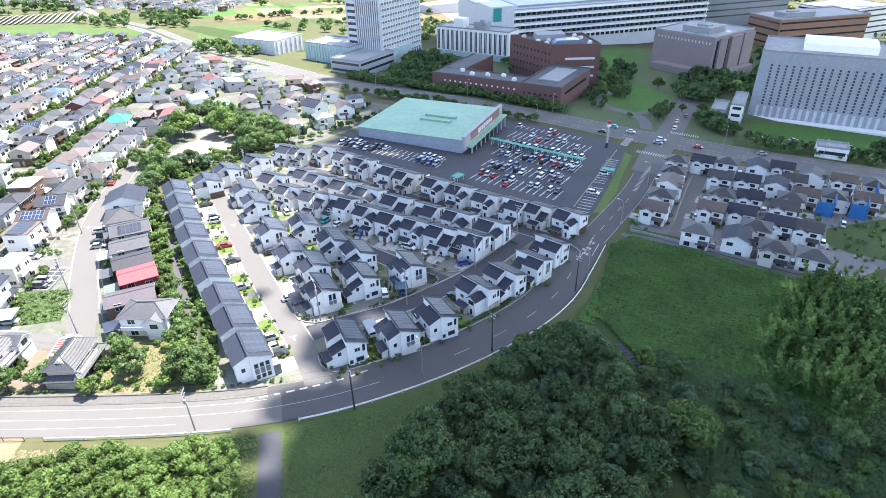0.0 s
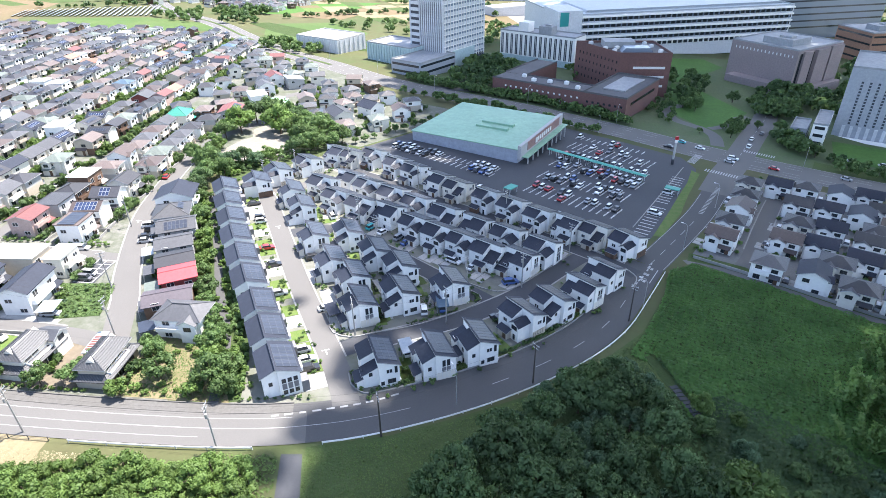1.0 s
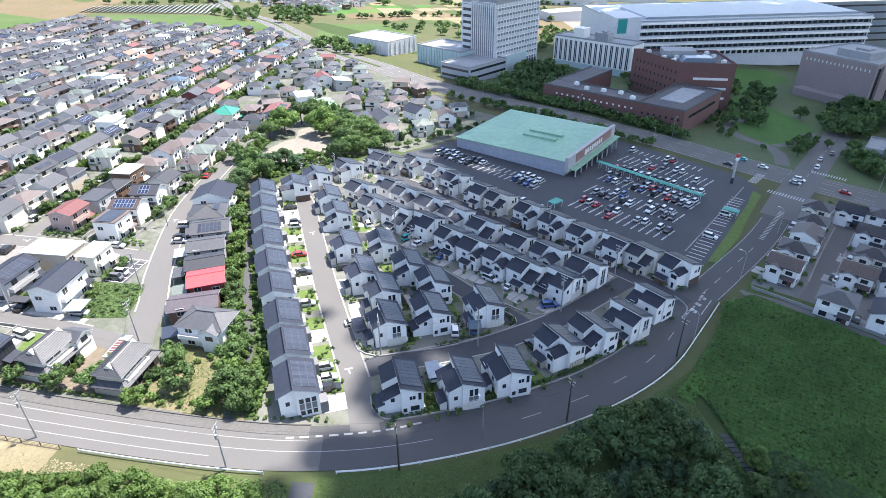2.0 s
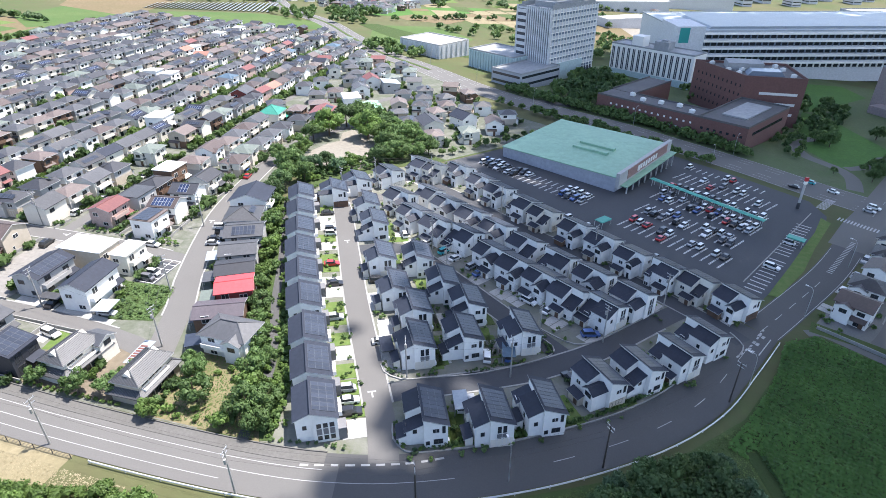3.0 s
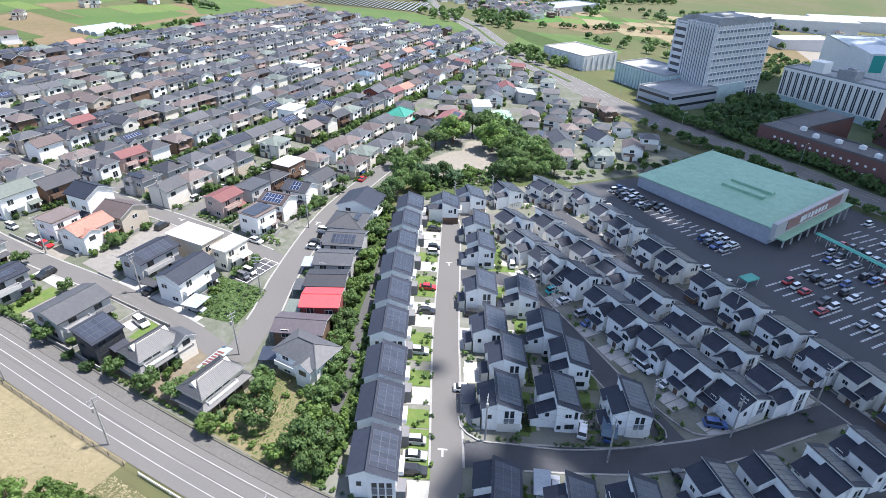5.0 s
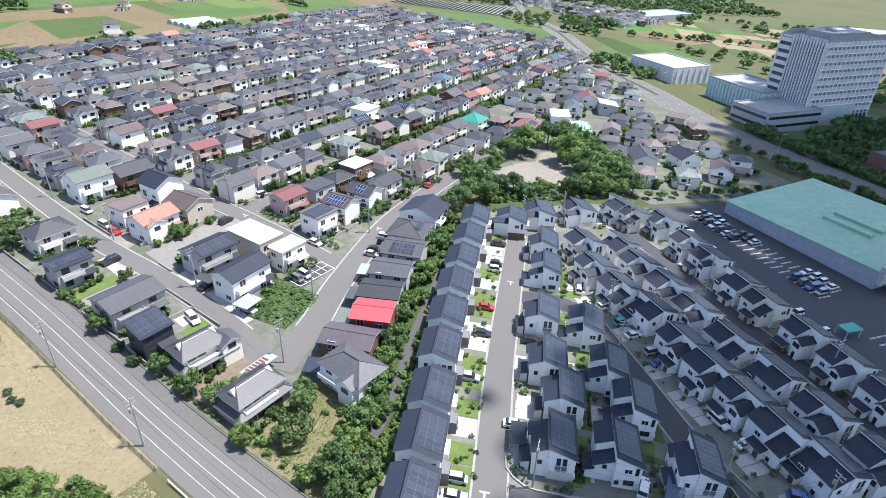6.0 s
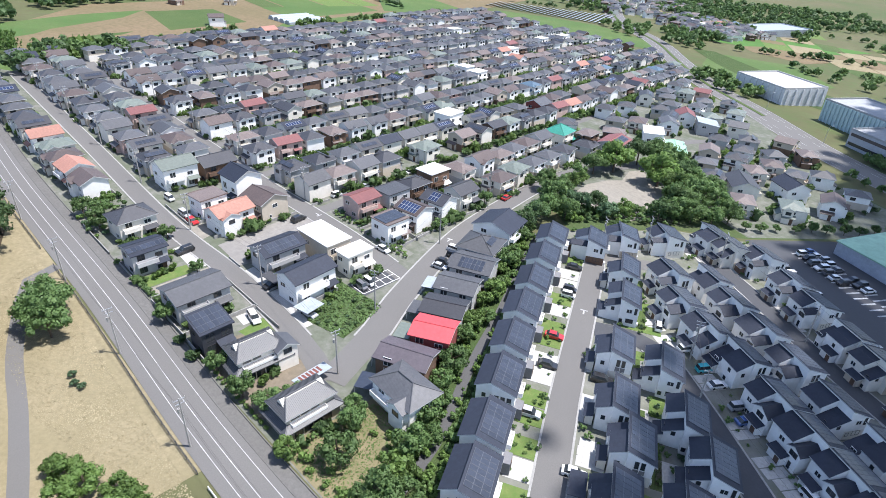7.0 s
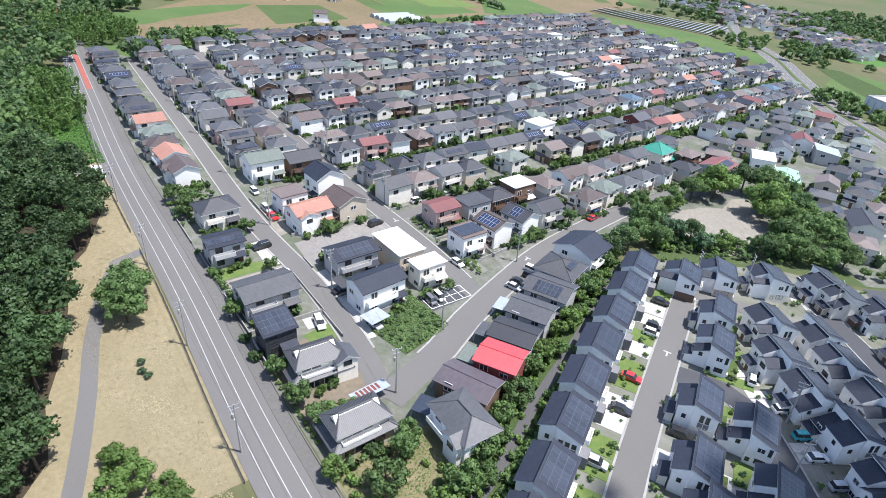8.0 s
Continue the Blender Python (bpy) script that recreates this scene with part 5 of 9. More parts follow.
# ---- single houses of the old suburb near the road ----
NEAR = [
    # x, y, angle of the x side, then the form
    (-150.2, 98.0, 2, dict(w=7.5, d=9, kind="hip", pitch=0.5, wall="cream", roof="dark", balcony=True), "cream house with a dark hipped roof, behind a hedge"),
    (-133.4, 94.2, 0, dict(w=6.2, d=7.8, kind="gable", pitch=0.3, wall="grey", roof="navy", solar=8, dark=True), "grey house with a navy roof of solar panels, beside a lawn"),
    (-112.3, 95.9, 0, dict(w=8.4, d=11.2, h=5.2, kind="gable", pitch=0.3, wall="grey", roof="slate", windows=10, dark=True), "long grey house with a low taupe roof"),
    (-98.8, 92.5, 0, dict(w=5.4, d=6.2, h=6.2, kind="shed", wall="dark", roof="navy", solar=6, balcony=False, dark=True), "black cube-like house with solar panels on top"),
    (-89.0, 95.9, -4, dict(w=5.6, d=8.6, h=5.0, kind="irimoya", pitch=0.58, wall="cream", roof="tile", apron=1.7, windows=0, balcony=False, porch=False, veranda=True, annex=(2.6, 6.6, 1.6)), "old farmhouse with grey glazed roof tiles"),
    (-72.3, 95.2, -1, dict(w=5.4, d=9.2, h=5.0, kind="irimoya", pitch=0.6, wall="beige", roof="tile", apron=1.4, windows=0, balcony=False, porch=False, veranda=True), "old house with a grey tiled gable roof, among trees"),
    (-149.5, 117.5, 4, dict(w=6.5, d=7.5, h=5.6, kind="flat", wall="white", roof="taupe", porch=True), "white house with a flat grey roof"),
    (-154.2, 130.0, -88, dict(w=8, d=8.5, h=7.4, kind="gable", pitch=0.5, wall="white", roof="navy", balcony=False), "tall white house with a steep navy gable"),
    (-141.3, 129.6, -84, dict(w=8.5, d=9, kind="gable", pitch=0.42, wall="beige", roof="brown", windows=10, wing=1.2), "beige house with a brown roof, beside the gravel yard"),
    (-140.0, 118.6, 4, dict(w=7, d=10, kind="gable", pitch=0.42, wall="white", roof="orange", balcony=False, wing=1.0), "white house with a terracotta roof"),
    (-116.8, 118.5, 0, dict(w=7.0, d=10.6, kind="gable", pitch=0.36, wall="grey", roof="navy", solar=8, dark=True), "slate-grey house with a row of solar panels"),
    (-103.0, 117.2, 4, dict(w=6.6, d=11, h=6.2, kind="gable", pitch=0.42, wall="white", roof="navy", windows=10, lean=None), "white house with a dark brown roof and a carport"),
    (-113.8, 129.8, 0, dict(w=12.1, d=6.9, h=6.0, kind="flat", wall="beige", roof="white", balcony=True), "beige apartment house with a white flat roof"),
    (-104.2, 131.7, 0, dict(w=4.6, d=7.3, h=5.4, kind="flat", wall="cream", roof="white", balcony=True), "cream apartment house with a white flat roof and railed landing"),
    (-172.3, 119.0, 0, dict(w=8, d=10, h=6.6, kind="gable", pitch=0.4, wall="white", roof="olive"), "large white house with terraces"),
    (-170.8, 130.5, 0, dict(w=8, d=10, kind="gable", pitch=0.45, wall="brown", roof="dark", dark=True), "dark brown timber house with a gable roof"),
    (-62.6, 110.3, -93, dict(w=6.8, d=10.4, h=5.6, kind="hip", pitch=0.5, wall="white", roof="slate", porch=False, windows=10, annex=(1.0, 4.8, 1.3)), "pale grey house with a hipped slate roof"),
    (-69.2, 116.6, -68, dict(w=6.2, d=10.2, h=4.8, kind="gable", pitch=0.3, wall="brown", roof="plum", balcony=False), "low house with a purple-grey roof"),
    (-70.8, 125.6, -63, dict(w=6.8, d=8.0, h=5.6, kind="gable", pitch=0.22, wall="redbrown", roof="red"), "house with a bright red metal roof"),
    (-75.2, 133.2, -63, dict(w=6.6, d=8.8, h=5.2, kind="gable", pitch=0.24, wall="grey", roof="dark", balcony=False), "house with a dark grey roof, beside the red one"),
    (-79.6, 142.2, -66, dict(w=7.0, d=9.0, h=5.0, kind="gable", pitch=0.3, wall="grey", roof="slate", balcony=False), "grey house with a slate roof and a carport"),
    (-83.2, 151.8, -68, dict(w=8.0, d=9.8, h=5.2, kind="gable", pitch=0.34, wall="grey", roof="slate", solar=6), "grey house with solar panels over the eaves"),
    (-88.6, 160.6, 18, dict(w=9.5, d=9.0, h=5.4, kind="hip", pitch=0.45, wall="grey", roof="slate", solar=4), "house with a blue-grey hipped roof"),
    (-93.2, 173.6, 12, dict(w=11, d=10, h=5.4, kind="gable", pitch=0.36, wall="white", roof="navy"), "white house with a navy roof near the park"),
    (-111.3, 149.2, 0, dict(w=6.8, d=7.3, h=5.8, kind="flat", wall="white", roof="taupe", solar=7, windows=10), "white cube house with solar panels on a flat roof"),
    (-113, 159.5, -84, dict(w=6.8, d=8, kind="gable", pitch=0.4, wall="white", roof="brown", solar=6, blue=True), "white house with blue solar panels on a brown roof"),
    (-113, 169.5, -84, dict(w=6.8, d=8, h=5.8, kind="gable", pitch=0.5, wall="white", roof="dark", solar=3, blue=True), "white gabled house with a dark roof"),
    (-114.2, 180.5, 0, dict(w=6.8, d=8, kind="gable", pitch=0.45, wall="cream", roof="dark"), "cream house with a dark gable roof"),
    (-126.8, 152, 0, dict(w=6.8, d=8, kind="gable", pitch=0.3, wall="pink", roof="maroon"), "pinkish house with a maroon roof and terrace"),
    (-125, 162, 0, dict(w=6.8, d=8, kind="flat", wall="grey", roof="slate"), "grey flat-roofed house with a roof terrace"),
    (-126, 171.5, 0, dict(w=6.8, d=8, kind="hip", pitch=0.4, wall="brown", roof="dark"), "dark brown house with a hipped roof"),
    (-128, 182, 0, dict(w=6.8, d=8, h=6.2, kind="flat", wall="brown", roof="white"), "brown apartment house with a white flat roof"),
    (-62.0, 272.4, 35, dict(w=9, d=12, kind="gable", pitch=0.4, wall="cream", roof="dark", windows=10), "cream house with a dark roof behind the park"),
    (-49.5, 287.0, 50, dict(w=8.5, d=10, kind="gable", pitch=0.5, wall="white", roof="navy", windows=9), "white house with a steep navy roof"),
    (-131.0, 258.0, 5, dict(w=9, d=9, kind="hip", pitch=0.6, wall="cream", roof="green"), "yellowish house with a bright green tiled roof"),
    (-111.2, 268.0, 8, dict(w=9, d=12, kind="gable", pitch=0.3, wall="grey", roof="maroon", solar=9), "house with a plum-coloured panelled roof"),
    (-107.1, 292.9, 30, dict(w=8, d=11, h=6.6, kind="flat", wall="white", roof="white"), "white flat-roofed apartment house"),
    (-95.8, 292.0, 30, dict(w=7, d=14, h=3.6, kind="gable", pitch=0.15, wall="grey", roof="mint", balcony=False, porch=False), "low hall with a pale green roof"),
    (-113.0, 338.5, 30, dict(w=8, d=10, kind="gable", pitch=0.5, wall="white", roof="maroon"), "white house with a crimson roof"),
    (-101.0, 336.0, 30, dict(w=9, d=10, h=5.4, kind="shed", wall="grey", roof="paleblue", balcony=False), "workshop with a pale metal roof"),
    (-167.0, 230.0, 5, dict(w=8, d=9, h=6.4, kind="flat", wall="white", roof="white"), "white flat-roofed cube house"),
    (-160.0, 283.0, 5, dict(w=8, d=9, kind="gable", pitch=0.45, wall="redbrown", roof="slate"), "red-brown house with white balconies"),
]
near_spots = []
for i, (x, y, a, form, label) in enumerate(NEAR):
    h = suburb_house(100 + i, **form)
    h.matrix_basis = upright(x, y, a)
    retag(h, label, "house", GROUP_B)
    near_spots.append((x, y, max(form["w"], form["d"]) / 2))

# ---- the many other houses of the suburb, in rows ----
FAR_FORMS = [
    ("hip", 0.42, "white", "slate"), ("gable", 0.42, "white", "slate"), ("hip", 0.4, "cream", "brown"), ("gable", 0.45, "cream", "dark"), ("hip", 0.45, "white", "dark"),
    ("gable", 0.4, "beige", "taupe"), ("hip", 0.4, "cream", "taupe"), ("gable", 0.45, "white", "brown"), ("hip", 0.42, "grey", "slate"), ("gable", 0.4, "brown", "dark"),
    ("hip", 0.42, "cream", "olive"), ("gable", 0.45, "white", "orange"), ("hip", 0.4, "beige", "slate"), ("gable", 0.42, "cream", "navy"), ("hip", 0.42, "white", "blue"),
    ("gable", 0.4, "pink", "maroon"), ("hip", 0.44, "grey", "dark"), ("gable", 0.46, "cream", "slate"), ("hip", 0.38, "brown", "taupe"), ("hip", 0.42, "white", "olive"), ("hip", 0.4, "pink", "slate"), ("flat", 0.3, "white", "white")]
far_protos = [suburb_house(200 + i, 6.4 + (i % 3) * 0.35, 7.6 + (i % 4) * 0.35, 5.3 + (i % 2) * 0.2, k, p, w, r, wing=1.1 if i % 3 == 1 else 0.0, front=0.9 if i % 4 == 2 else 0.0, skirt=i % 3 != 1, base={2: 'beige', 5: 'brown', 6: 'grey', 8: 'cream', 12: 'cream', 16: 'beige', 0: 'beige', 19: 'grey'}.get(i), lean=1.2 if i in (3, 10, 14) else None, solar=6 if i in (3, 13, 16) else 0, blue=i == 13,
                           balcony=i % 3 != 1, porch=False, windows=7, entry=(0.0, 1.2, 0.9)[i % 3 if i % 2 else 1], dark=i % 3 != 1) for i, (k, p, w, r) in enumerate(FAR_FORMS)]
WEIGHTS = [10, 6, 7, 8, 11, 5, 7, 6, 9, 4, 4, 2, 7, 7, 2, 1.5, 10, 5, 5, 3, 4, 0.8]
LABELS = {"slate": "grey slate", "dark": "charcoal", "brown": "brown", "taupe": "taupe", "olive": "grey-green", "orange": "terracotta", "navy": "navy", "blue": "blue", "maroon": "maroon", "white": "white"}
rr = random.Random(11)
far_spots, far_plan = [], []


def far_house(x, y, a):
    if any(math.hypot(x - u, y - w) < r + 3.9 for u, w, r in near_spots):
        return
    far_plan.append((rr.choices(range(len(far_protos)), WEIGHTS)[0], x, y, a))
    far_spots.append((x, y))


for x in range(-176, -312, -10):
    far_house(x - rr.uniform(0, 1), 97.2 + (x + 176) * -0.02 + rr.uniform(-0.6, 0.6), rr.choice((0, 0, 2, -88)))
for x in range(-184, -325, -10):
    far_house(x + rr.uniform(-1, 1), 118.5 + rr.uniform(-0.8, 0.8), rr.choice((0, 0, 180, 90)))
    far_house(x + rr.uniform(-1, 1), 130.5 + rr.uniform(-0.8, 0.8), rr.choice((0, 0, 180, 90)))
ROW_X = [-145, -156, -174.5, -186, -203.5, -214.5, -232.5, -243.5, -261.5, -272.5, -290.5, -301.5, -319.5, -330.5, -349]
for k, x in enumerate(ROW_X):
    y = 147.5 + (k % 2) * 0.8
    while y < 486:
        xx = x - (y - 150) * 0.055 + rr.uniform(-0.5, 0.5)
        if inside(xx, y, SUBURB) and inside(xx - 6, y + 4, SUBURB) and not (xx > -139 and y > 200) and rr.random() > 0.03:
            far_house(xx, y, rr.choice((0, 0, 0, 0, 0, 90, -90, 180)) + rr.uniform(-4, 4))
        y += rr.uniform(9.5, 10.6)
# rows beside the park street, then the older houses behind the park
ROW_P = [(-127.1, 193.5), (-128.6, 205.6), (-128, 215.5), (-129.5, 225), (-130.6, 234.6), (-131.3, 244.4), (-114.5, 199.2), (-116.9, 210.2), (-116.8, 220.4), (-117.7, 231), (-118.2, 241.8), (-116.2, 254.4), (-123.7, 268)]
for x, y in ROW_P:
    far_house(x, y, rr.choice((0, 0, 0, 90)) + rr.uniform(-3, 3) + 3)
for x, y in ((-144.5, 286), (-137, 272), (-126.9, 297.1), (-120.9, 306), (-136.8, 324.6), (-156.4, 331.1), (-125.2, 336.9), (-141.2, 353.2), (-125.8, 350.6), (-140.5, 374.7), (-133.2, 385.5), (-144.8, 396), (-119, 281), (-112, 318), (-116, 328),
             (-148, 342), (-134, 363), (-117, 362), (-105, 350), (-119, 376), (-150, 364), (-155, 384), (-128, 395), (-158, 402), (-165, 389), (-88, 318), (-79.4, 282.8), (-71.9, 271), (-84, 297), (-74, 300), (-64, 292), (-76, 313), (-62, 306),
             (-52, 303), (-66, 320), (-80, 330), (-90, 346), (-100, 370), (-110, 386), (-146, 410), (-162, 414), (-178, 415), (-140, 310), (-133, 309), (-56, 257.5), (-43.5, 268), (-35, 285), (-31, 303), (-45, 312), (-57, 335), (-68, 344)):
    if not any(math.hypot(x - u, y - w) < 9.3 for u, w in far_spots):
        far_house(x, y, rr.choice((20, 35, 5, 110, 95)) + rr.uniform(-8, 8))
# scattered farm and town houses beyond the canal and the fields
for outline, n in (([(-250, 650), (-205, 640), (-190, 720), (-260, 760)], 90), ([(-460, 700), (-345, 650), (-300, 690), (-330, 880), (-480, 860)], 150), ([(-300, 660), (-230, 640), (-220, 740), (-300, 760)], 80), ([(90, 640), (240, 720), (200, 900), (60, 860)], 60),
                   ([(-470, 300), (-455, 300), (-455, 420), (-470, 420)], 4)):
    xs, ys = [p[0] for p in outline], [p[1] for p in outline]
    k = 0
    while k < n:
        x, y = rr.uniform(min(xs), max(xs)), rr.uniform(min(ys), max(ys))
        k += 1
        if inside(x, y, outline):
            far_plan.append((rr.choices(range(len(far_protos)), WEIGHTS)[0], x, y, rr.uniform(0, 180)))
for x, y in ((-452, 246), (-446, 284), (-378, 238)):
    far_plan.append((rr.randrange(9), x, y, rr.uniform(0, 180)))
far_plan.sort(key=lambda q: math.hypot(q[1] + 40, q[2] - 60))
N_FULL, N_LITE = 46, 185
WIN_LITE = {k: Build().box(-0.04, v[0], v[1], 0.05, v[2], v[3]).mesh("window", GLASS) for k, v in {"wide": (-0.85, 0, 0.85, 1.15), "tall": (-0.85, 0, 0.85, 2.0)}.items()}


def plainer(me):
    """A far window without its frame."""
    for k in ("wide", "tall"):
        if me in (WIN[k], WIN[k + "_d"]):
            return WIN_LITE[k]
    return me


def joined_mesh(name, pieces):
    """Several meshes at their poses as one."""
    b, mats = Build(), []
    for me, w in pieces:
        k = len(b.v)
        b.v += [tuple(w @ v.co) for v in me.vertices]
        slots = []
        for mt in me.materials:
            if mt not in mats:
                mats.append(mt)
            slots.append(mats.index(mt))
        for p in me.polygons:
            b.f.append([k + j for j in p.vertices])
            b.m.append(slots[p.material_index])
    me = b.mesh(name, *mats)
    return me


def house_label(i):
    form = FAR_FORMS[i]
    return "two-storey %s house with a %s %s roof" % (form[2], LABELS[form[3]], {"hip": "hipped", "gable": "gabled", "flat": "flat"}[form[0]])


for i, x, y, a in far_plan[:N_FULL]:
    retag(copy_thing(far_protos[i], upright(x, y, a)), house_label(i), "house", GROUP_B)
# farther houses, of which only walls and roof can be told apart
LITE_HOUSE = {}
for i, x, y, a in far_plan[N_FULL:N_LITE]:
    if i not in LITE_HOUSE:
        kids = far_protos[i].children
        LITE_HOUSE[i] = [joined_mesh(n, [(plainer(o.data), o.matrix_basis) for o in kids if ("roof" in o.name or "solar" in o.name) == r]) for n, r in (("house", False), ("roof", True))]
    root = thing("house", upright(x, y, a), LITE_HOUSE[i][0], house_label(i), "house", GROUP_B)
    part("roof", LITE_HOUSE[i][1], root)
# the farthest houses, past those that can be told apart
b, mats = Build(), []
for i, x, y, a in far_plan[N_LITE:]:
    m = upright(x, y, a)
    for o in far_protos[i].children:
        w = m @ o.matrix_basis
        k = len(b.v)
        me = plainer(o.data)
        b.v += [tuple(w @ v.co) for v in me.vertices]
        slots = []
        for mt in me.materials:
            if mt not in mats:
                mats.append(mt)
            slots.append(mats.index(mt))
        for p in me.polygons:
            b.f.append([k + j for j in p.vertices])
            b.m.append(slots[p.material_index])
thing("far_houses", None, b.mesh("far_houses", *mats), "many small two-storey houses at the suburb's far side", "houses", GROUP_B, "stuff")
for p in far_protos:
    remove_thing(p)


# block walls round the plots of the suburb
pw, pr2 = Build(), random.Random(31)
for x, y in far_spots + [(u, w) for u, w, _ in near_spots[24:32]]:
    if math.hypot(x + 40, y - 60) < 260 and inside(x - 6.5, y, SUBURB) and inside(x + 6.5, y, SUBURB):
        h = pr2.uniform(0.7, 1.2)
        band(pw, [(x - 5.25, y - 4.7), (x - 5.25, y + 4.7)], -0.07, 0.07, h, 0, h)
        band(pw, [(x - 5.1, y + 4.9), (x + 5.9, y + 4.9)], -0.07, 0.07, h, 0, h)
        band(pw, [(x + 6.05, y - 4.7), (x + 6.05, y + pr2.uniform(-0.5, 2.0))], -0.07, 0.07, h * 0.8, 0, h * 0.8)
thing("plot_walls", None, pw.mesh("plot_walls", KERB), "low grey block walls between the suburb's plots", "wall", kind="structure")
for x0, y0, x1, y1, h in ((-160, 89.4, -143, 89.4, 0.9), (-138, 89.6, -126.2, 89.6, 0.7), (-119.6, 89.2, -104, 89.2, 0.9), (-104, 89, -95, 88.8, 1.1), (-120.4, 105.4, -104.6, 105.4, 0.8), (-104.6, 105, -95.6, 105, 0.9), (-120, 89.4, -120.4, 105.2, 1.0), (-104.7, 89.2, -104.9, 105, 1.0),
                          (-126, 110.4, -121, 110.4, 0.7), (-120.5, 113, -120.5, 124, 1.0), (-110.6, 110.2, -109.6, 124, 1.0), (-98.6, 111.4, -99.6, 123, 0.9), (-136.6, 112, -136.6, 136.5, 0.9), (-146, 110.4, -146, 124, 0.9), (-160, 110, -146.4, 110, 0.8), (-119, 144.9, -119, 175, 0.9), (-105.4, 145.2, -108, 175, 0.8), (-131.4, 145, -131.4, 178, 0.9)):
    me = band(Build(), smooth([(x0, y0), (x1, y1)], 4), -0.08, 0.08, h, 0, h + 0.2).mesh("garden_wall", KERB)
    thing("garden_wall", None, me, "low grey concrete block wall round a garden", "wall", kind="structure")

# ---- plants ----
def quads_mesh(name, verts, mats, index=None, normals=None):
    """A mesh of loose four-sided leaves from an array of corner points, shaded as the clump that they belong to."""
    n = len(verts) // 4
    me = bpy.data.meshes.new(name)
    me.vertices.add(n * 4)
    me.vertices.foreach_set("co", np.asarray(verts, dtype=np.float32).ravel())
    me.loops.add(n * 4)
    me.loops.foreach_set("vertex_index", np.arange(n * 4, dtype=np.int32))
    me.polygons.add(n)
    me.polygons.foreach_set("loop_start", np.arange(0, n * 4, 4, dtype=np.int32))
    for m in mats:
        me.materials.append(m)
    if index is not None:
        me.polygons.foreach_set("material_index", np.asarray(index, dtype=np.int32))
    me.update(calc_edges=True)
    if normals is not None:
        at = me.attributes.new("custom_normal", "FLOAT_VECTOR", "POINT")
        at.data.foreach_set("vector", np.asarray(normals, dtype=np.float32).ravel())
    return me


def leaves(rg, centres, normals, sizes, stretch=1.5, tilt=0.55):
    """Diamond leaf sprays at the given places, roughly across the given directions."""
    n = len(centres)
    nr = normals + rg.normal(0, tilt, (n, 3))
    nr /= np.linalg.norm(nr, axis=1)[:, None] + 1e-9
    a = np.cross(nr, rg.normal(0, 1, (n, 3)))
    a /= np.linalg.norm(a, axis=1)[:, None] + 1e-9
    b = np.cross(nr, a)
    s = sizes[:, None]
    v = np.stack([centres + a * s * stretch / 2, centres + b * s / 2 + nr * s * 0.12, centres - a * s * stretch / 2, centres - b * s / 2 + nr * s * 0.12], 1)
    soft = normals / (np.linalg.norm(normals, axis=1)[:, None] + 1e-9) * 0.75 + nr * 0.5
    soft /= np.linalg.norm(soft, axis=1)[:, None] + 1e-9
    return v.reshape(-1, 3), np.repeat(soft, 4, axis=0)


def crown_points(rg, n, R, z0, z1, lobes, squash=0.8):
    """Places and directions on many overlapping clumps that make up a crown."""
    zc, hz = (z0 + z1) / 2, (z1 - z0) / 2
    d = rg.normal(0, 1, (lobes, 3))
    d[:, 2] = np.abs(d[:, 2]) * 0.9 - 0.25
    d /= np.linalg.norm(d, axis=1)[:, None]
    rad = rg.uniform(0.45, 0.86, lobes)[:, None]
    lc = d * rad * np.array([R, R, hz]) + np.array([0, 0, zc])
    lr = R * rg.uniform(0.2, 0.38, lobes)
    k = rg.choice(lobes, n, p=lr ** 2 / (lr ** 2).sum())
    u = rg.normal(0, 1, (n, 3))
    u[:, 2] += 0.35
    u /= np.linalg.norm(u, axis=1)[:, None]
    c = lc[k] + u * (lr[k] * rg.uniform(0.84, 1.05, n))[:, None] * np.array([1, 1, squash])
    return c, u


def core_quads(rg, c, u, share, shrink):
    """A few broad inner sprays that fill the crown behind the fine leaves."""
    k = rg.choice(len(c), int(len(c) * share), replace=False)
    return c[k] - u[k] * shrink, u[k]


def trunk_build(rg, h, r, R):
    b = Build()
    b.tube((0, 0, -0.6), (r * 0.3, 0, h * 0.45), r, r * 0.75, 8)
    b.tube((r * 0.3, 0, h * 0.43), (0, r * 0.3, h * 0.8), r * 0.75, r * 0.35, 7)
    for i in range(5):
        a = rg.uniform(0, 6.28)
        z = h * rg.uniform(0.35, 0.6)
        b.tube((r * 0.25, 0, z), (math.cos(a) * R * 0.6, math.sin(a) * R * 0.6, z + h * 0.22), r * 0.4, r * 0.1, 6)
    return b


def tree_meshes(seed, R, h, n, mat, leaf=0.55, lobes=16, z0=None):
    rg = np.random.default_rng(seed)
    z0 = h * 0.28 if z0 is None else z0
    c, u = crown_points(rg, n, R, z0, h, lobes)
    fine, nrm = leaves(rg, c, u, leaf * rg.uniform(0.7, 1.3, n))
    if n > 1000:
        c2, u2 = core_quads(rg, c, u, 0.2, 0.5 if R > 3 else 0.3)
        core, nrm2 = leaves(rg, c2, u2, (1.0 if R > 3 else 0.6) * rg.uniform(0.8, 1.2, len(c2)), 1.1)
        fine, nrm = np.concatenate([fine, core]), np.concatenate([nrm, nrm2])
    crown = quads_mesh("crown", fine, [mat], None, nrm)
    return trunk_build(rg, h, max(0.12, R * 0.06), R).mesh("trunk", BARK), crown


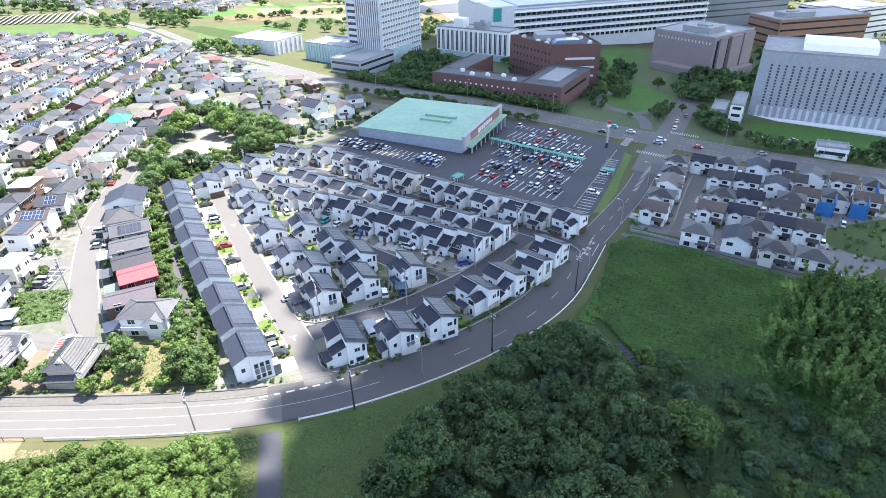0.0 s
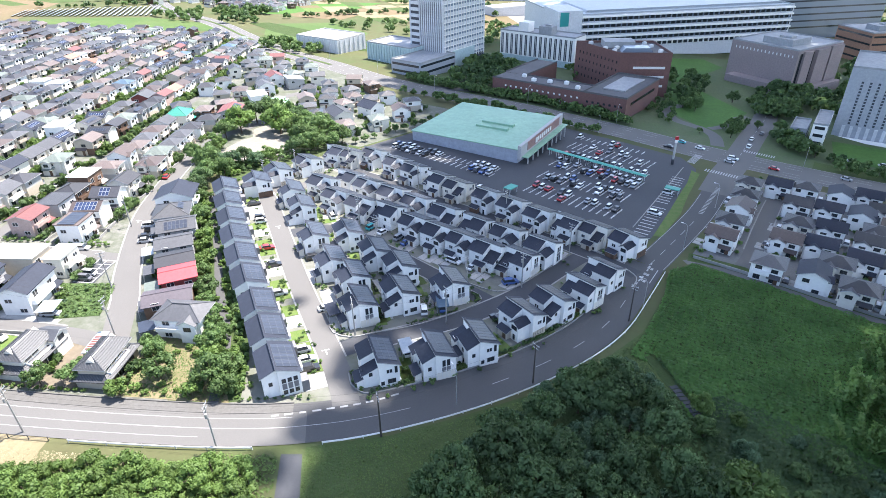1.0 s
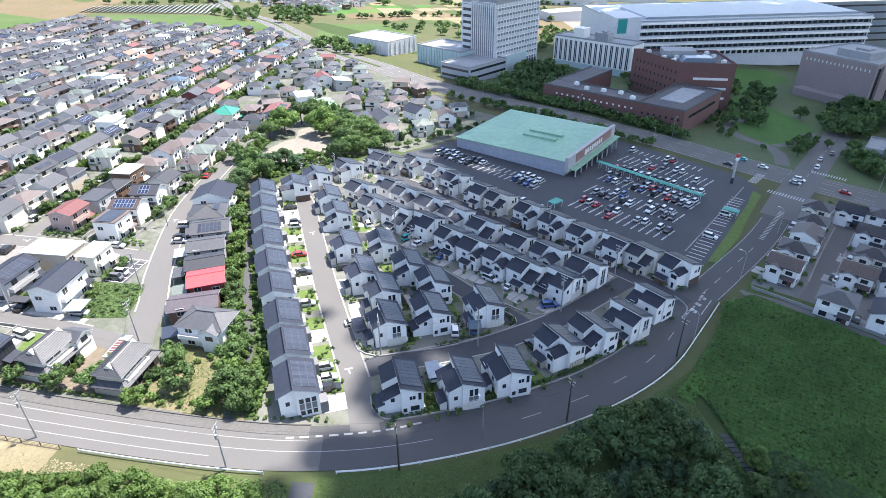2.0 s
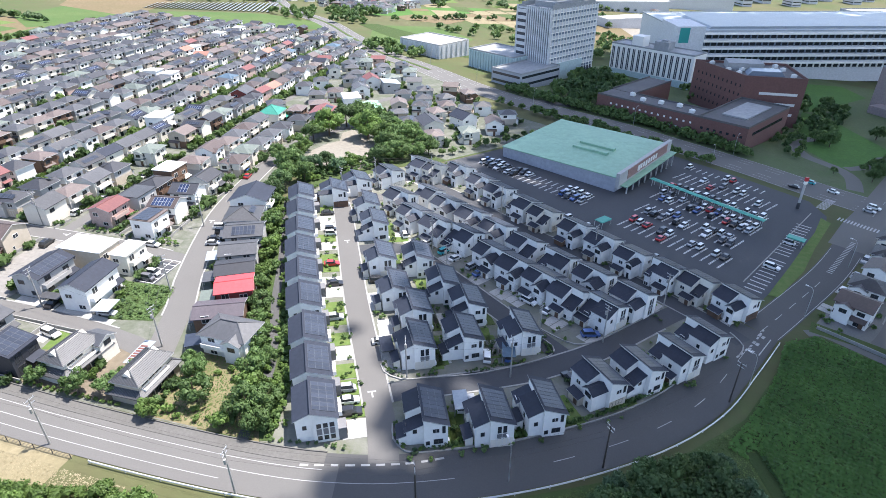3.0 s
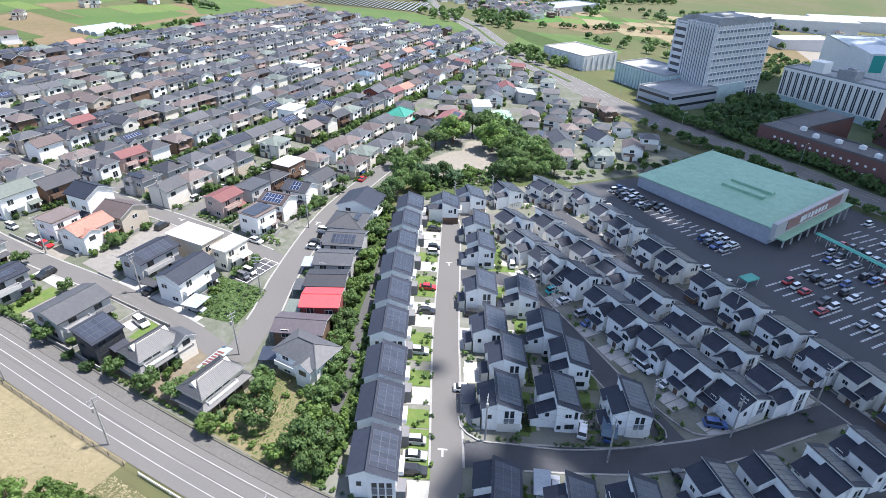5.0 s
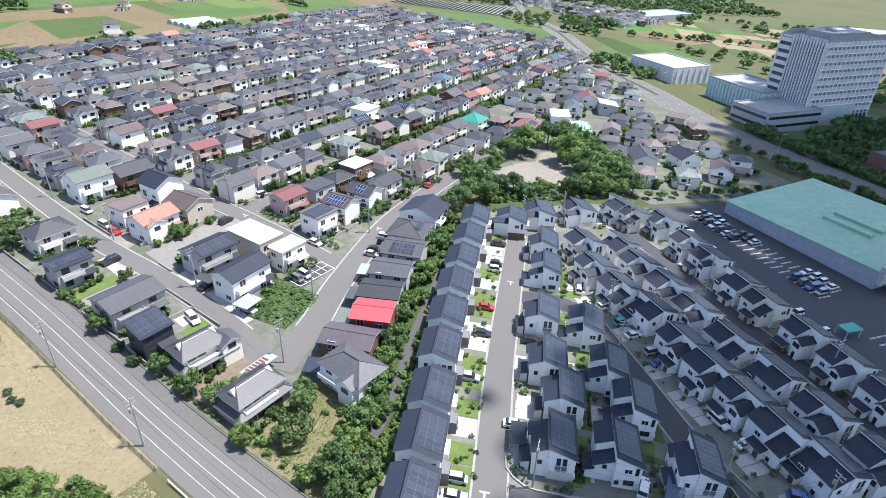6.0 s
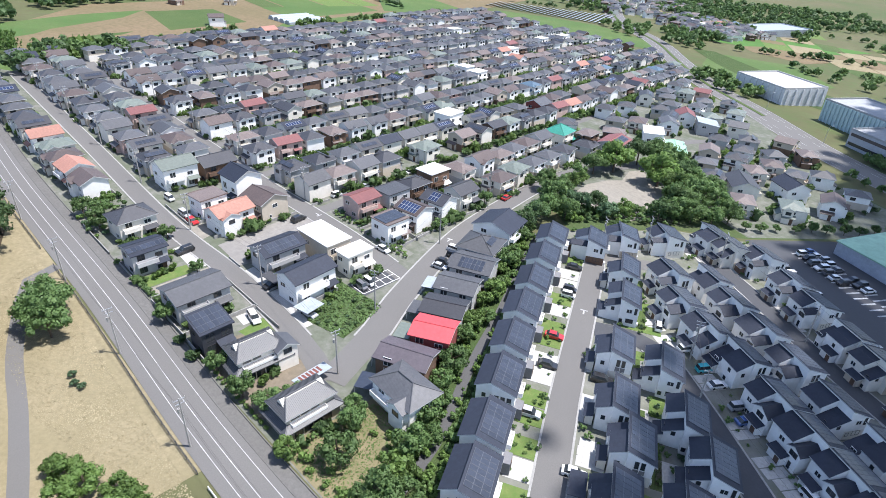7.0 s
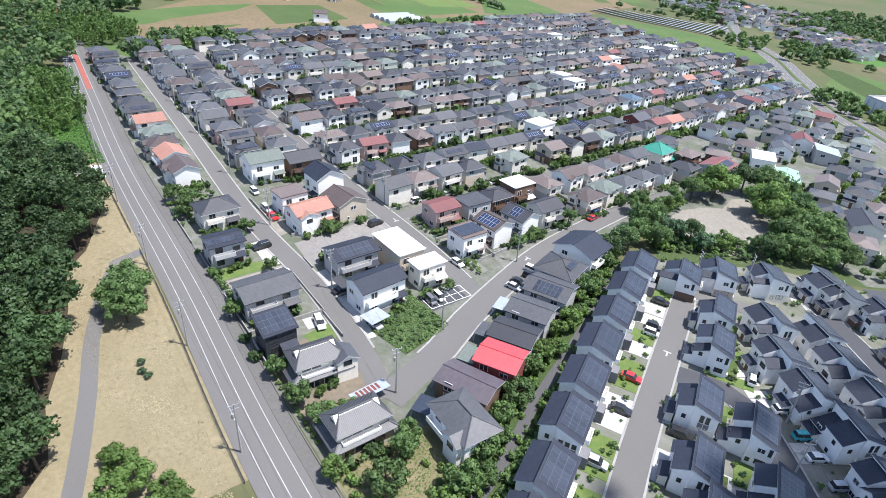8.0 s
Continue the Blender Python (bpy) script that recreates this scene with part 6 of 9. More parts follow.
TREES = {
    "oak": [tree_meshes(s, 4.6, 9.0, 2300, LEAF_OAK, 0.37, 46) for s in (1, 2, 3)],
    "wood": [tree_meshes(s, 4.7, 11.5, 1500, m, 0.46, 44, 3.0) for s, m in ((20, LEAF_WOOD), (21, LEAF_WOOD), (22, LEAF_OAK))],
    "mid": [tree_meshes(s, 4.2, 8.0, 1900, LEAF_MID, 0.34, 42, 0.7) for s in (4, 5, 6)],
    "fresh": [tree_meshes(s, 3.4, 5.6, 1700, LEAF_FRESH, 0.29, 34, 0.3) for s in (7, 8)],
    "blue": [tree_meshes(s, 3.6, 6.0, 1500, LEAF_BLUE, 0.32, 34, 0.3) for s in (9, 10)],
    "garden": [tree_meshes(s, 2.1, 4.0, 1100, LEAF_MID, 0.25, 22, 0.4) for s in (11, 12)],
    "gardenf": [tree_meshes(s, 1.9, 3.6, 1050, LEAF_FRESH, 0.25, 22, 0.3) for s in (13, 14)],
    "far": [tree_meshes(s, 4.5, 8.5, 150, LEAF_OAK, 1.7, 14, 0.0) for s in (15, 16)],
    "farm": [tree_meshes(s, 4.5, 8.0, 150, LEAF_MID, 1.7, 14, 0.0) for s in (17, 18)],
    "bank": [tree_meshes(s, 4.6, 8.6, 300, m, 1.1, 22, 0.5) for s, m in ((27, LEAF_OAK), (28, LEAF_OAK), (29, LEAF_MID))],
    "vfar": [tree_meshes(s, 4.6, 8.0, 80, m, 2.4, 12, -0.5) for s, m in ((24, LEAF_OAK), (25, LEAF_MID), (26, LEAF_OAK))],
    "yellow": [tree_meshes(19, 1.7, 3.2, 700, LEAF_YELLOW, 0.4, 9)],
}


def shrub_mesh(seed, R, h, n, mat, leaf=0.35):
    rg = np.random.default_rng(seed)
    c, u = crown_points(rg, n, R, 0.0, h, 9, 0.9)
    c[:, 2] = np.maximum(c[:, 2], 0.05)
    v, nrm = leaves(rg, c, u, leaf * rg.uniform(0.7, 1.3, n))
    return quads_mesh("shrub", v, [mat], None, nrm)


SHRUBS = [shrub_mesh(31, 1.1, 1.7, 300, LEAF_MID, 0.27), shrub_mesh(32, 1.0, 1.5, 270, LEAF_FRESH, 0.26), shrub_mesh(33, 1.3, 1.9, 320, LEAF_OAK, 0.28), shrub_mesh(34, 0.9, 1.3, 240, LEAF_BLUE, 0.25)]
LITE = [shrub_mesh(35, 1.1, 1.7, 70, LEAF_MID, 0.7), shrub_mesh(36, 1.0, 1.6, 70, LEAF_FRESH, 0.65), shrub_mesh(37, 1.2, 2.0, 70, LEAF_OAK, 0.75)]
LITER = [shrub_mesh(38, 1.1, 1.7, 32, LEAF_MID, 1.0), shrub_mesh(39, 1.0, 1.6, 32, LEAF_FRESH, 0.95), shrub_mesh(40, 1.2, 2.0, 32, LEAF_OAK, 1.1)]
tree_rng = random.Random(21)
TREE_WORDS = {"oak": "dark green broadleaf tree with a dense rounded crown", "mid": "green broadleaf tree with a loose crown", "fresh": "light green bushy tree",
              "blue": "blue-green bushy garden tree", "garden": "small green garden tree", "gardenf": "small light green garden tree", "yellow": "small yellow-leaved garden tree"}


def plant(kind, x, y, s=1.0, label="", group=""):
    t, c = tree_rng.choice(TREES[kind])
    root = thing("tree", upright(x, y, tree_rng.uniform(0, 360)), t, label or TREE_WORDS[kind], "tree", group)
    root.scale = (s, s, s * tree_rng.uniform(0.92, 1.1))
    part("crown", c, root)


def shrub(x, y, s=1.0, k=None, label="clipped green garden shrub"):
    ob = thing("shrub", upright(x, y, tree_rng.uniform(0, 360)), SHRUBS[tree_rng.randrange(4) if k is None else k], label, "shrub", "garden shrubs")
    ob.scale = (s, s, s * tree_rng.uniform(0.8, 1.1))


def joined_quads(name, items, label, category):
    """Many far plants as one object: items of (mesh, place, size)."""
    mats, vs, ns, ix = [], [], [], []
    cache = {}
    for me, x, y, s in items:
        if me.name not in cache:
            a = np.zeros(len(me.vertices) * 3, np.float32)
            me.vertices.foreach_get("co", a)
            m = me.materials[0]
            if m not in mats:
                mats.append(m)
            n = np.zeros(len(me.vertices) * 3, np.float32)
            me.attributes["custom_normal"].data.foreach_get("vector", n)
            cache[me.name] = (a.reshape(-1, 3), n.reshape(-1, 3), mats.index(m))
        co, nrm, k = cache[me.name]
        t = tree_rng.uniform(0, 6.28)
        ca, sa = math.cos(t), math.sin(t)
        turn = np.array([[ca, sa, 0], [-sa, ca, 0], [0, 0, 1]], np.float32)
        vs.append(co @ turn * s + np.array([x, y, gz(x, y)], np.float32))
        ns.append(nrm @ turn)
        ix.append(np.full(len(co) // 4, k))
    me = quads_mesh(name, np.concatenate(vs), mats, np.concatenate(ix), np.concatenate(ns))
    return thing(name, None, me, label, category, kind="stuff")


def scatter(outline, gap, seed):
    """Evenly spread places inside an outline, at least gap apart."""
    rg = random.Random(seed)
    xs, ys = [p[0] for p in outline], [p[1] for p in outline]
    out, cell = [], {}
    area = (max(xs) - min(xs)) * (max(ys) - min(ys))
    for _ in range(int(area / gap ** 2 * 9)):
        x, y = rg.uniform(min(xs), max(xs)), rg.uniform(min(ys), max(ys))
        if not inside(x, y, outline):
            continue
        i, j = int(x // gap), int(y // gap)
        if any(math.hypot(x - u, y - w) < gap for a in (-1, 0, 1) for c in (-1, 0, 1) for u, w in cell.get((i + a, j + c), ())):
            continue
        cell.setdefault((i, j), []).append((x, y))
        out.append((x, y))
    return out


# near wood below the bend
for x, y in scatter([(-14, 54), (-4, 71), (4, 82), (14, 92), (28, 102), (40, 106), (42, 96), (41, 84), (40, 68), (37, 50), (30, 34), (-6, 34)], 4.5, 3):
    plant(tree_rng.choice(("oak", "oak", "oak", "blue", "mid")), x, y, tree_rng.uniform(0.75, 1.0), "dark green oak of the small wood below the road", "trees of the wood")
for x, y in scatter([(44, 30), (44, 80), (47, 96), (58, 92), (72, 82), (86, 66), (80, 30)], 6.0, 4):
    plant(tree_rng.choice(("blue", "blue", "mid", "fresh")), x, y, tree_rng.uniform(0.4, 0.85), "low blue-green thicket tree on the slope", "trees of the thicket")
for x, y in scatter([(-72, 52), (-72, 68), (-60, 70), (-46, 72.5), (-35, 72), (-32.5, 64), (-32, 50)], 2.9, 24):
    plant("fresh", x, y, tree_rng.uniform(0.6, 0.95), "light green bushy tree on the bank below the road", "bushes on the bank")
# dry bank beside the straight road
for x, y, k in ((-128.5, 72.6, 1.0), (-124, 71.4, 1.2), (-119.5, 70.4, 1.05)):
    plant("mid", x, y, k, "blue-green tree standing alone on the dry bank")
for x, y, s in ((-83.5, 62, 0.8), (-80, 63.5, 0.8), (-86, 61.5, 0.6), (-76, 66.5, 0.75), (-72.5, 67.5, 0.7), (-79, 60, 0.8)):
    plant("fresh", x, y, s, "light green bushy tree on the dry bank")
for x, y in ((-106, 69.8), (-103.6, 69.4), (-102, 70)):
    shrub(x, y, 1.0, 3, "small dark shrub in dry grass")
WOOD = [(-70, 40), (-79, 47), (-85, 49), (-91, 53.5), (-103, 54.5), (-115, 58.5), (-129, 61.5), (-143, 63), (-150, 68), (-168, 74.5), (-180, 74), (-188, 69), (-203, 66), (-222, 67), (-243, 66), (-272, 68), (-300, 76), (-300, 30), (-70, 22)]
near_wood, far_wood = [], []
# leaf litter whose dark tone also holds the shade under the crowns
sheet("wood_floor", WOOD, 0.048, LITTER, "brown leaf litter under the roadside wood, darkened for the crowns' shade")
for x, y in scatter(WOOD, 5.3, 5):
    (near_wood if x > -205 and y > 36 else far_wood).append((x, y))
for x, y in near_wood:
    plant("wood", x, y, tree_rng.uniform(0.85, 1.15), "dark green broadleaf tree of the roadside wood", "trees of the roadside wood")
items = [(tree_rng.choice(TREES["bank"])[1], x, y, tree_rng.uniform(0.85, 1.2)) for x, y in far_wood]
for outline, gap, seed in (([(-300, 30), (-300, 84), (-318, 92), (-345, 90), (-372, 98), (-420, 140), (-520, 150), (-520, 20)], 8, 6), ([(-306, 112), (-312, 128), (-318, 118)], 6, 7),
                           ([(-322, 128), (-330, 146), (-338, 140), (-330, 124)], 6, 8), ([(-318, 158), (-326, 172), (-334, 160)], 6, 9),
                           ([(-520, 160), (-440, 160), (-470, 230), (-540, 240)], 9, 10), ([(-262, 540), (-300, 580), (-230, 640), (-170, 600), (-205, 560)], 9, 11),
                           ([(-440, 660), (-300, 640), (-160, 700), (-200, 900), (-480, 860)], 10.5, 12), ([(-10, 660), (60, 720), (0, 900), (-150, 820)], 11, 13),
                           ([(330, 640), (480, 560), (760, 700), (640, 1000), (380, 900)], 14, 14), ([(-330, 740), (-230, 800), (-120, 1000), (-200, 1150), (-380, 1000)], 12, 40), ([(-12, 360), (6, 345), (30, 400), (18, 440), (0, 420), (-12, 385)], 6, 15),
                           ([(176, 345), (200, 332), (215, 370), (188, 385), (178, 370)], 6, 18)):
    items += [(tree_rng.choice(TREES["vfar" if math.hypot(x, y) > 430 else "bank" if seed < 10 and x > -400 else tree_rng.choice(("far", "farm"))])[1], x, y, tree_rng.uniform(0.75, 1.15)) for x, y in scatter(outline, gap, seed) if math.hypot(x, y) < 600 or seed == 40 or math.sin(x * 0.047 + y * 0.02) + math.sin(y * 0.061 - x * 0.031) + 0.6 * math.sin(x * 0.11 + 1) > 0.3]
for line, x0, x1, gap in ((beside(AVENUE, 13.5), -40, 80, 2.6), (beside(AVENUE, 16.5), -40, 80, 3.2), (beside(AVENUE, 20), -40, 70, 4.5), (beside(AVENUE, -12.5), -20, 60, 3.2), (beside(AVENUE, 13), 150, 330, 5), (beside(AVENUE, 22), 150, 330, 7), (beside(AVENUE, -13), -40, 30, 6)):
    for x, y in smooth(line, gap):
        if x0 < x < x1:
            items.append((tree_rng.choice(TREES["farm"])[1], x + tree_rng.uniform(-1.5, 1.5), y + tree_rng.uniform(-1.5, 1.5), tree_rng.uniform(0.4, 0.7)))
for outline, gap, seed, big in (([(118, 330), (130, 345), (152, 400), (140, 408), (122, 362)], 6, 81, 0.75), ([(98, 300), (110, 326), (104, 345), (92, 322)], 4.5, 82, 0.5), ([(150, 262), (164, 256), (200, 232), (244, 206), (240, 198), (160, 245)], 3.6, 83, 0.32),
                                ([(152, 322), (168, 330), (186, 366), (178, 380), (160, 352)], 5.5, 84, 0.7), ([(140, 264), (149, 259), (154, 276), (150, 290), (142, 284)], 4.5, 85, 0.7), ([(128, 284), (136, 300), (146, 312), (138, 316), (124, 296)], 4.5, 86, 0.4),
                                ([(100, 352), (116, 346), (118, 370), (108, 392)], 6, 87, 0.6), ([(214, 366), (240, 372), (256, 400), (236, 396)], 6, 88, 0.8), ([(24, 352), (46, 336), (60, 340), (44, 372), (30, 376)], 5, 89, 0.5)):
    items += [(tree_rng.choice(TREES["farm"] + TREES["far"])[1], x, y, big * tree_rng.uniform(0.75, 1.2)) for x, y in scatter(outline, gap, seed)]
for outline, gap, seed in (([(156, 322), (170, 318), (182, 345), (172, 352)], 5, 31), ([(60, 395), (110, 372), (150, 420), (120, 470), (70, 440)], 10, 32), ([(230, 400), (300, 380), (330, 480), (260, 500)], 10, 33),
                           ([(-160, 445), (-120, 430), (-110, 440), (-150, 470)], 7, 34), ([(-300, 575), (-262, 545), (-240, 560), (-290, 610)], 8, 35), ([(-120, 560), (-60, 540), (-20, 600), (-80, 620)], 14, 36),
                           ([(-20, 470), (40, 520), (50, 600), (0, 620)], 12, 37)):
    items += [(tree_rng.choice(TREES["farm"])[1], x, y, tree_rng.uniform(0.6, 1.0)) for x, y in scatter(outline, gap, seed)]
# hedgerows between the far fields
for (x0, y0), (x1, y1) in (((-140, 640), (40, 760)), ((-90, 600), (60, 560)), ((-250, 770), (-60, 900)), ((-60, 830), (150, 900)), ((-420, 590), (-330, 650)), ((-130, 575), (-95, 545)), ((-470, 430), (-400, 420)), ((-600, 230), (-470, 225)), ((-600, 420), (-470, 425)),
                           ((-560, 300), (-560, 560)), ((0, 640), (70, 560)), ((-30, 700), (-110, 800)), ((-180, 600), (-120, 660)), ((80, 640), (220, 610)), ((-520, 640), (-420, 760))):
    n = int(math.hypot(x1 - x0, y1 - y0) / 6)
    for i in range(n):
        if tree_rng.random() < 0.75:
            items.append((tree_rng.choice(TREES["vfar"])[1], x0 + (x1 - x0) * i / n + tree_rng.uniform(-2, 2), y0 + (y1 - y0) * i / n + tree_rng.uniform(-2, 2), tree_rng.uniform(0.35, 0.85)))
joined_quads("far_woods", items, "dark green far woods and thickets round the town", "wood")
for x, y in ((-60, 322), (-44, 312), (-34, 308), (-24, 304), (-50, 318)):
    shrub(x, y, 1.6, 0, "green roadside shrub beside the avenue")
# trees beside the junction and the northern road
for x, y, s in ((121, 328, 1.0), (116, 334, 0.8), (150, 352, 0.9), (152, 296, 0.8), (147, 264, 1.0), (151, 259, 0.8), (123, 282, 0.7), (128, 290, 0.8), (150, 400, 0.8), (172, 338, 0.9), (143, 300, 0.5), (200, 229, 1.0), (206, 226, 0.8), (135, 307, 0.5), (110, 287, 0.4), (165, 331, 0.8)):
    plant("mid", x, y, s, "green roadside tree near the crossing", "roadside trees")
# park
for x, y, k, s in ((-96.5, 204, "mid", 1.15), (-99.5, 213, "mid", 1.0), (-100.5, 222, "fresh", 1.1), (-101, 229, "fresh", 0.8), (-88.5, 200, "mid", 0.95), (-88.6, 208.6, "blue", 1.1), (-94, 209, "blue", 1.0), (-86, 213.6, "oak", 0.78), (-81.5, 212.4, "blue", 0.98),
                   (-78.9, 218, "fresh", 1.0), (-76.4, 223.6, "garden", 1.05), (-76.4, 208.7, "garden", 0.8), (-100.6, 250, "fresh", 2.1), (-104, 241.5, "mid", 1.1), (-105.5, 234, "garden", 1.3), (-99, 265.6, "oak", 1.2), (-93, 269.6, "mid", 1.5),
                   (-85.2, 266.8, "mid", 1.4), (-84, 252.5, "fresh", 2.2), (-74.7, 247.6, "fresh", 1.85), (-67, 246.7, "mid", 1.5), (-60.7, 245.9, "mid", 1.15), (-70.4, 226, "oak", 0.82), (-67.6, 230.6, "mid", 1.0), (-63.2, 233.8, "mid", 1.0), (-74.6, 259.6, "mid", 1.25), (-66, 256, "mid", 1.2),
                   (-79, 263, "oak", 1.1), (-70, 238.5, "mid", 1.3), (-92, 190, "oak", 0.9), (-93, 197, "mid", 0.9), (-91, 182, "oak", 0.8), (-55, 244, "mid", 1.0), (-58, 238, "mid", 0.9), (-105, 213, "mid", 0.9), (-105, 256, "mid", 1.0)):
    plant(k, x, y, s, "green park tree round the sand square" if k != "fresh" else "light green park tree round the sand square", "park trees")
for i in range(13):
    plant("garden", -50 + i * 3.7 + tree_rng.uniform(-1, 1), 244 + i * 4.7 + tree_rng.uniform(-1.5, 1.5), tree_rng.uniform(0.6, 1.0), "green tree of the belt beside the car park", "belt trees")
# planted strips beside the walking path and the old gardens
for i, (x, y) in enumerate(beside(green_walk, 3.3)):
    if i > 2:
        plant(tree_rng.choice(("garden", "gardenf")), x + tree_rng.uniform(-0.8, 0.8), y, tree_rng.uniform(0.8, 1.2) if i % 3 else 1.5, "", "trees of the walking path")
for i, (x, y) in enumerate(beside(green_walk, 1.7)):
    if i > 3 and i % 6 == 1:
        plant("garden", x + tree_rng.uniform(-0.5, 0.5), y, tree_rng.uniform(0.9, 1.3), "green tree leaning over the walking path", "trees of the walking path")
for i, (x, y) in enumerate(beside(green_walk, -2.9)):
    if i > 4 and i % 2:
        shrub(x + tree_rng.uniform(-0.4, 0.4), y, tree_rng.uniform(0.8, 1.2), None, "green hedge shrub beside the walking path")
for x, y, k, s in ((-50, 93.2, "mid", 0.95), (-53.6, 108, "mid", 0.55), (-54.0, 103.6, "garden", 1.5), (-61, 94, "garden", 1.5), (-64.5, 100, "mid", 0.62), (-46.5, 91, "mid", 0.7), (-66.5, 88.6, "gardenf", 1.2), (-67.0, 102.4, "garden", 1.0),
                   (-57.5, 110, "yellow", 1.0), (-77, 91.5, "garden", 1.3), (-83, 89.8, "garden", 1.2), (-91.5, 89.6, "garden", 1.1), (-76.5, 96.2, "garden", 1.0), (-111.5, 88.8, "garden", 1.2),
                   (-51, 100, "gardenf", 1.2), (-47.5, 96, "garden", 1.4), (-53, 89.8, "gardenf", 1.0), (-140.5, 100, "blue", 0.5), (-143, 103, "garden", 1.0), (-124, 101.5, "garden", 0.9), (-157, 92, "garden", 1.3), (-162, 95, "garden", 1.4),
                   (-166, 91.5, "garden", 1.3), (-168, 98, "gardenf", 1.2), (-120, 154, "garden", 0.9), (-107, 164, "garden", 1.0), (-109, 171, "gardenf", 1.1), (-113, 181, "mid", 0.6), (-110, 187, "mid", 0.6), (-101, 180, "garden", 1.0)):
    plant(k, x, y, s, "", "garden trees")
for x, y in scatter([(-93.6, 111.6), (-85.6, 114.4), (-88.6, 126.4), (-102, 125)], 1.75, 22):
    shrub(x, y, tree_rng.uniform(0.35, 0.75), None, "overgrown vegetable bush in the garden plot")
for i in range(16):
    shrub(-74 - i * 1.55, 88.9, 0.6, 1, "low clipped hedge along the road")
for i in range(14):
    shrub(-138 + i * 0.2, 91 + i * 0.9, 0.75, 1, "light green hedge beside the side street")
for i in range(12):
    shrub(-126 + i * 1.1, 89.8 + i * 0.1, 0.8, 0, "green hedge in front of the lawn")
# dense planting along the walking path and in the wild garden
items = []
for x, y in scatter([(-47, 89), (-57, 108), (-66, 128), (-74, 147), (-86, 172), (-93, 186), (-84, 188), (-77, 172), (-65.5, 147), (-58, 129), (-49.5, 110), (-43, 92)], 1.65, 71):
    if min(math.hypot(x - u, y - w) for u, w in green_walk) > 1.9:
        items.append((SHRUBS[tree_rng.choice((0, 1, 1))], x, y, tree_rng.uniform(0.75, 1.4)))
for x, y in scatter([(-69, 89), (-47, 89), (-60, 115), (-66, 112), (-66, 104)], 2.3, 72):
    if not (-64 < x < -54 and 92 < y < 99) and y < 104:
        items.append((tree_rng.choice(SHRUBS[:2]), x, y, tree_rng.uniform(0.6, 1.3)))
for x, y in scatter([(-131, 144.8), (-101, 144.6), (-101.6, 147.4), (-131, 147.6)], 1.5, 73):
    items.append((tree_rng.choice(SHRUBS), x, y, tree_rng.uniform(0.5, 0.85)))
for x, y in scatter([(-166, 88.6), (-152, 88.6), (-153, 101), (-166, 101)], 2.4, 74):
    items.append((tree_rng.choice(SHRUBS), x, y, tree_rng.uniform(0.7, 1.3)))
for x, y in scatter([(-99, 206), (-88, 199), (-66, 226), (-61, 242), (-73, 240), (-78, 224), (-90, 212)], 2.1, 77):
    items.append((SHRUBS[tree_rng.choice((0, 0, 1, 2))], x, y, tree_rng.uniform(0.9, 1.7)))
# low planting in the gaps of the new estate, and the hedge behind its roadside wall
est = ROW_L + MID + FRONT + ROW_U + ROW_W + ROW_V
lanes = [(smooth(STREETS[k][0], 2), STREETS[k][1] + 1.0) for k in "abcd"]
for x, y in scatter(ESTATE, 1.7, 78):
    if tree_rng.random() < 0.38 and min(math.hypot(x - u, y - w) for u, w in est) > 5.0 and all(min(math.hypot(x - u, y - w) for u, w in line) > half for line, half in lanes):
        items.append((SHRUBS[tree_rng.choice((0, 1, 0))], x, y, tree_rng.uniform(0.3, 0.8)))
for x, y in smooth(beside([p for p in MAIN if -12 < p[0] < 46], 7.35), 0.7):
    items.append((LITE[tree_rng.choice((0, 2, 0))], x + tree_rng.uniform(-0.2, 0.2), y + tree_rng.uniform(-0.2, 0.2), tree_rng.uniform(0.3, 0.55)))
for x, y in scatter(RIGHT_ESTATE, 2.0, 79):
    if tree_rng.random() < 0.4 and min(math.hypot(x - u, y - w) for u, w in RIGHT) > 5.0 and min(math.hypot(x - u, y - w) for u, w in smooth(STREETS["k"][0], 2)) > 3.4:
        items.append((LITE[tree_rng.choice((0, 1, 0))], x, y, tree_rng.uniform(0.3, 0.8)))
joined_quads("path_planting", items, "dense green shrubs along the walking path and old gardens", "shrubs")
# greenery between the many houses: a garden on the sunny side of each, hedges along the back
items = []


def bush(x, y, s):
    items.append((tree_rng.choice(LITER[:2] + LITER if math.hypot(x + 40, y - 60) > 185 else LITE[:2] + LITE), x, y, s))


for x, y in far_spots + [(a, c) for a, c, _ in near_spots]:
    for _ in range(tree_rng.choice((2, 4, 5, 7))):
        bush(x + tree_rng.uniform(4.4, 6.0), y + tree_rng.uniform(-5, 5), tree_rng.uniform(0.6, 1.25))
    for _ in range(tree_rng.choice((0, 1, 2, 3))):
        bush(x - tree_rng.uniform(4.4, 5.4), y + tree_rng.uniform(-5, 5), tree_rng.uniform(0.6, 1.3))
    if tree_rng.random() < 0.5:
        bush(x + tree_rng.uniform(-3, 4), y + tree_rng.choice((-4.9, 4.9)), tree_rng.uniform(0.7, 1.2))
    if tree_rng.random() < 0.45:
        bush(x + tree_rng.choice((-4.8, 5.4, 5.4)), y + tree_rng.uniform(-4, 4), tree_rng.uniform(1.5, 2.2))
for k, x in enumerate(ROW_X):
    y = 150
    while y < 480:
        xx = x + (7.2 if k % 2 == 0 else 5.6) - (y - 150) * 0.055
        if inside(xx, y, SUBURB):
            if tree_rng.random() < 0.75:
                bush(xx + tree_rng.uniform(-1.0, 1.0), y, tree_rng.uniform(0.8, 1.7))
        y += tree_rng.uniform(1.3, 3.2)
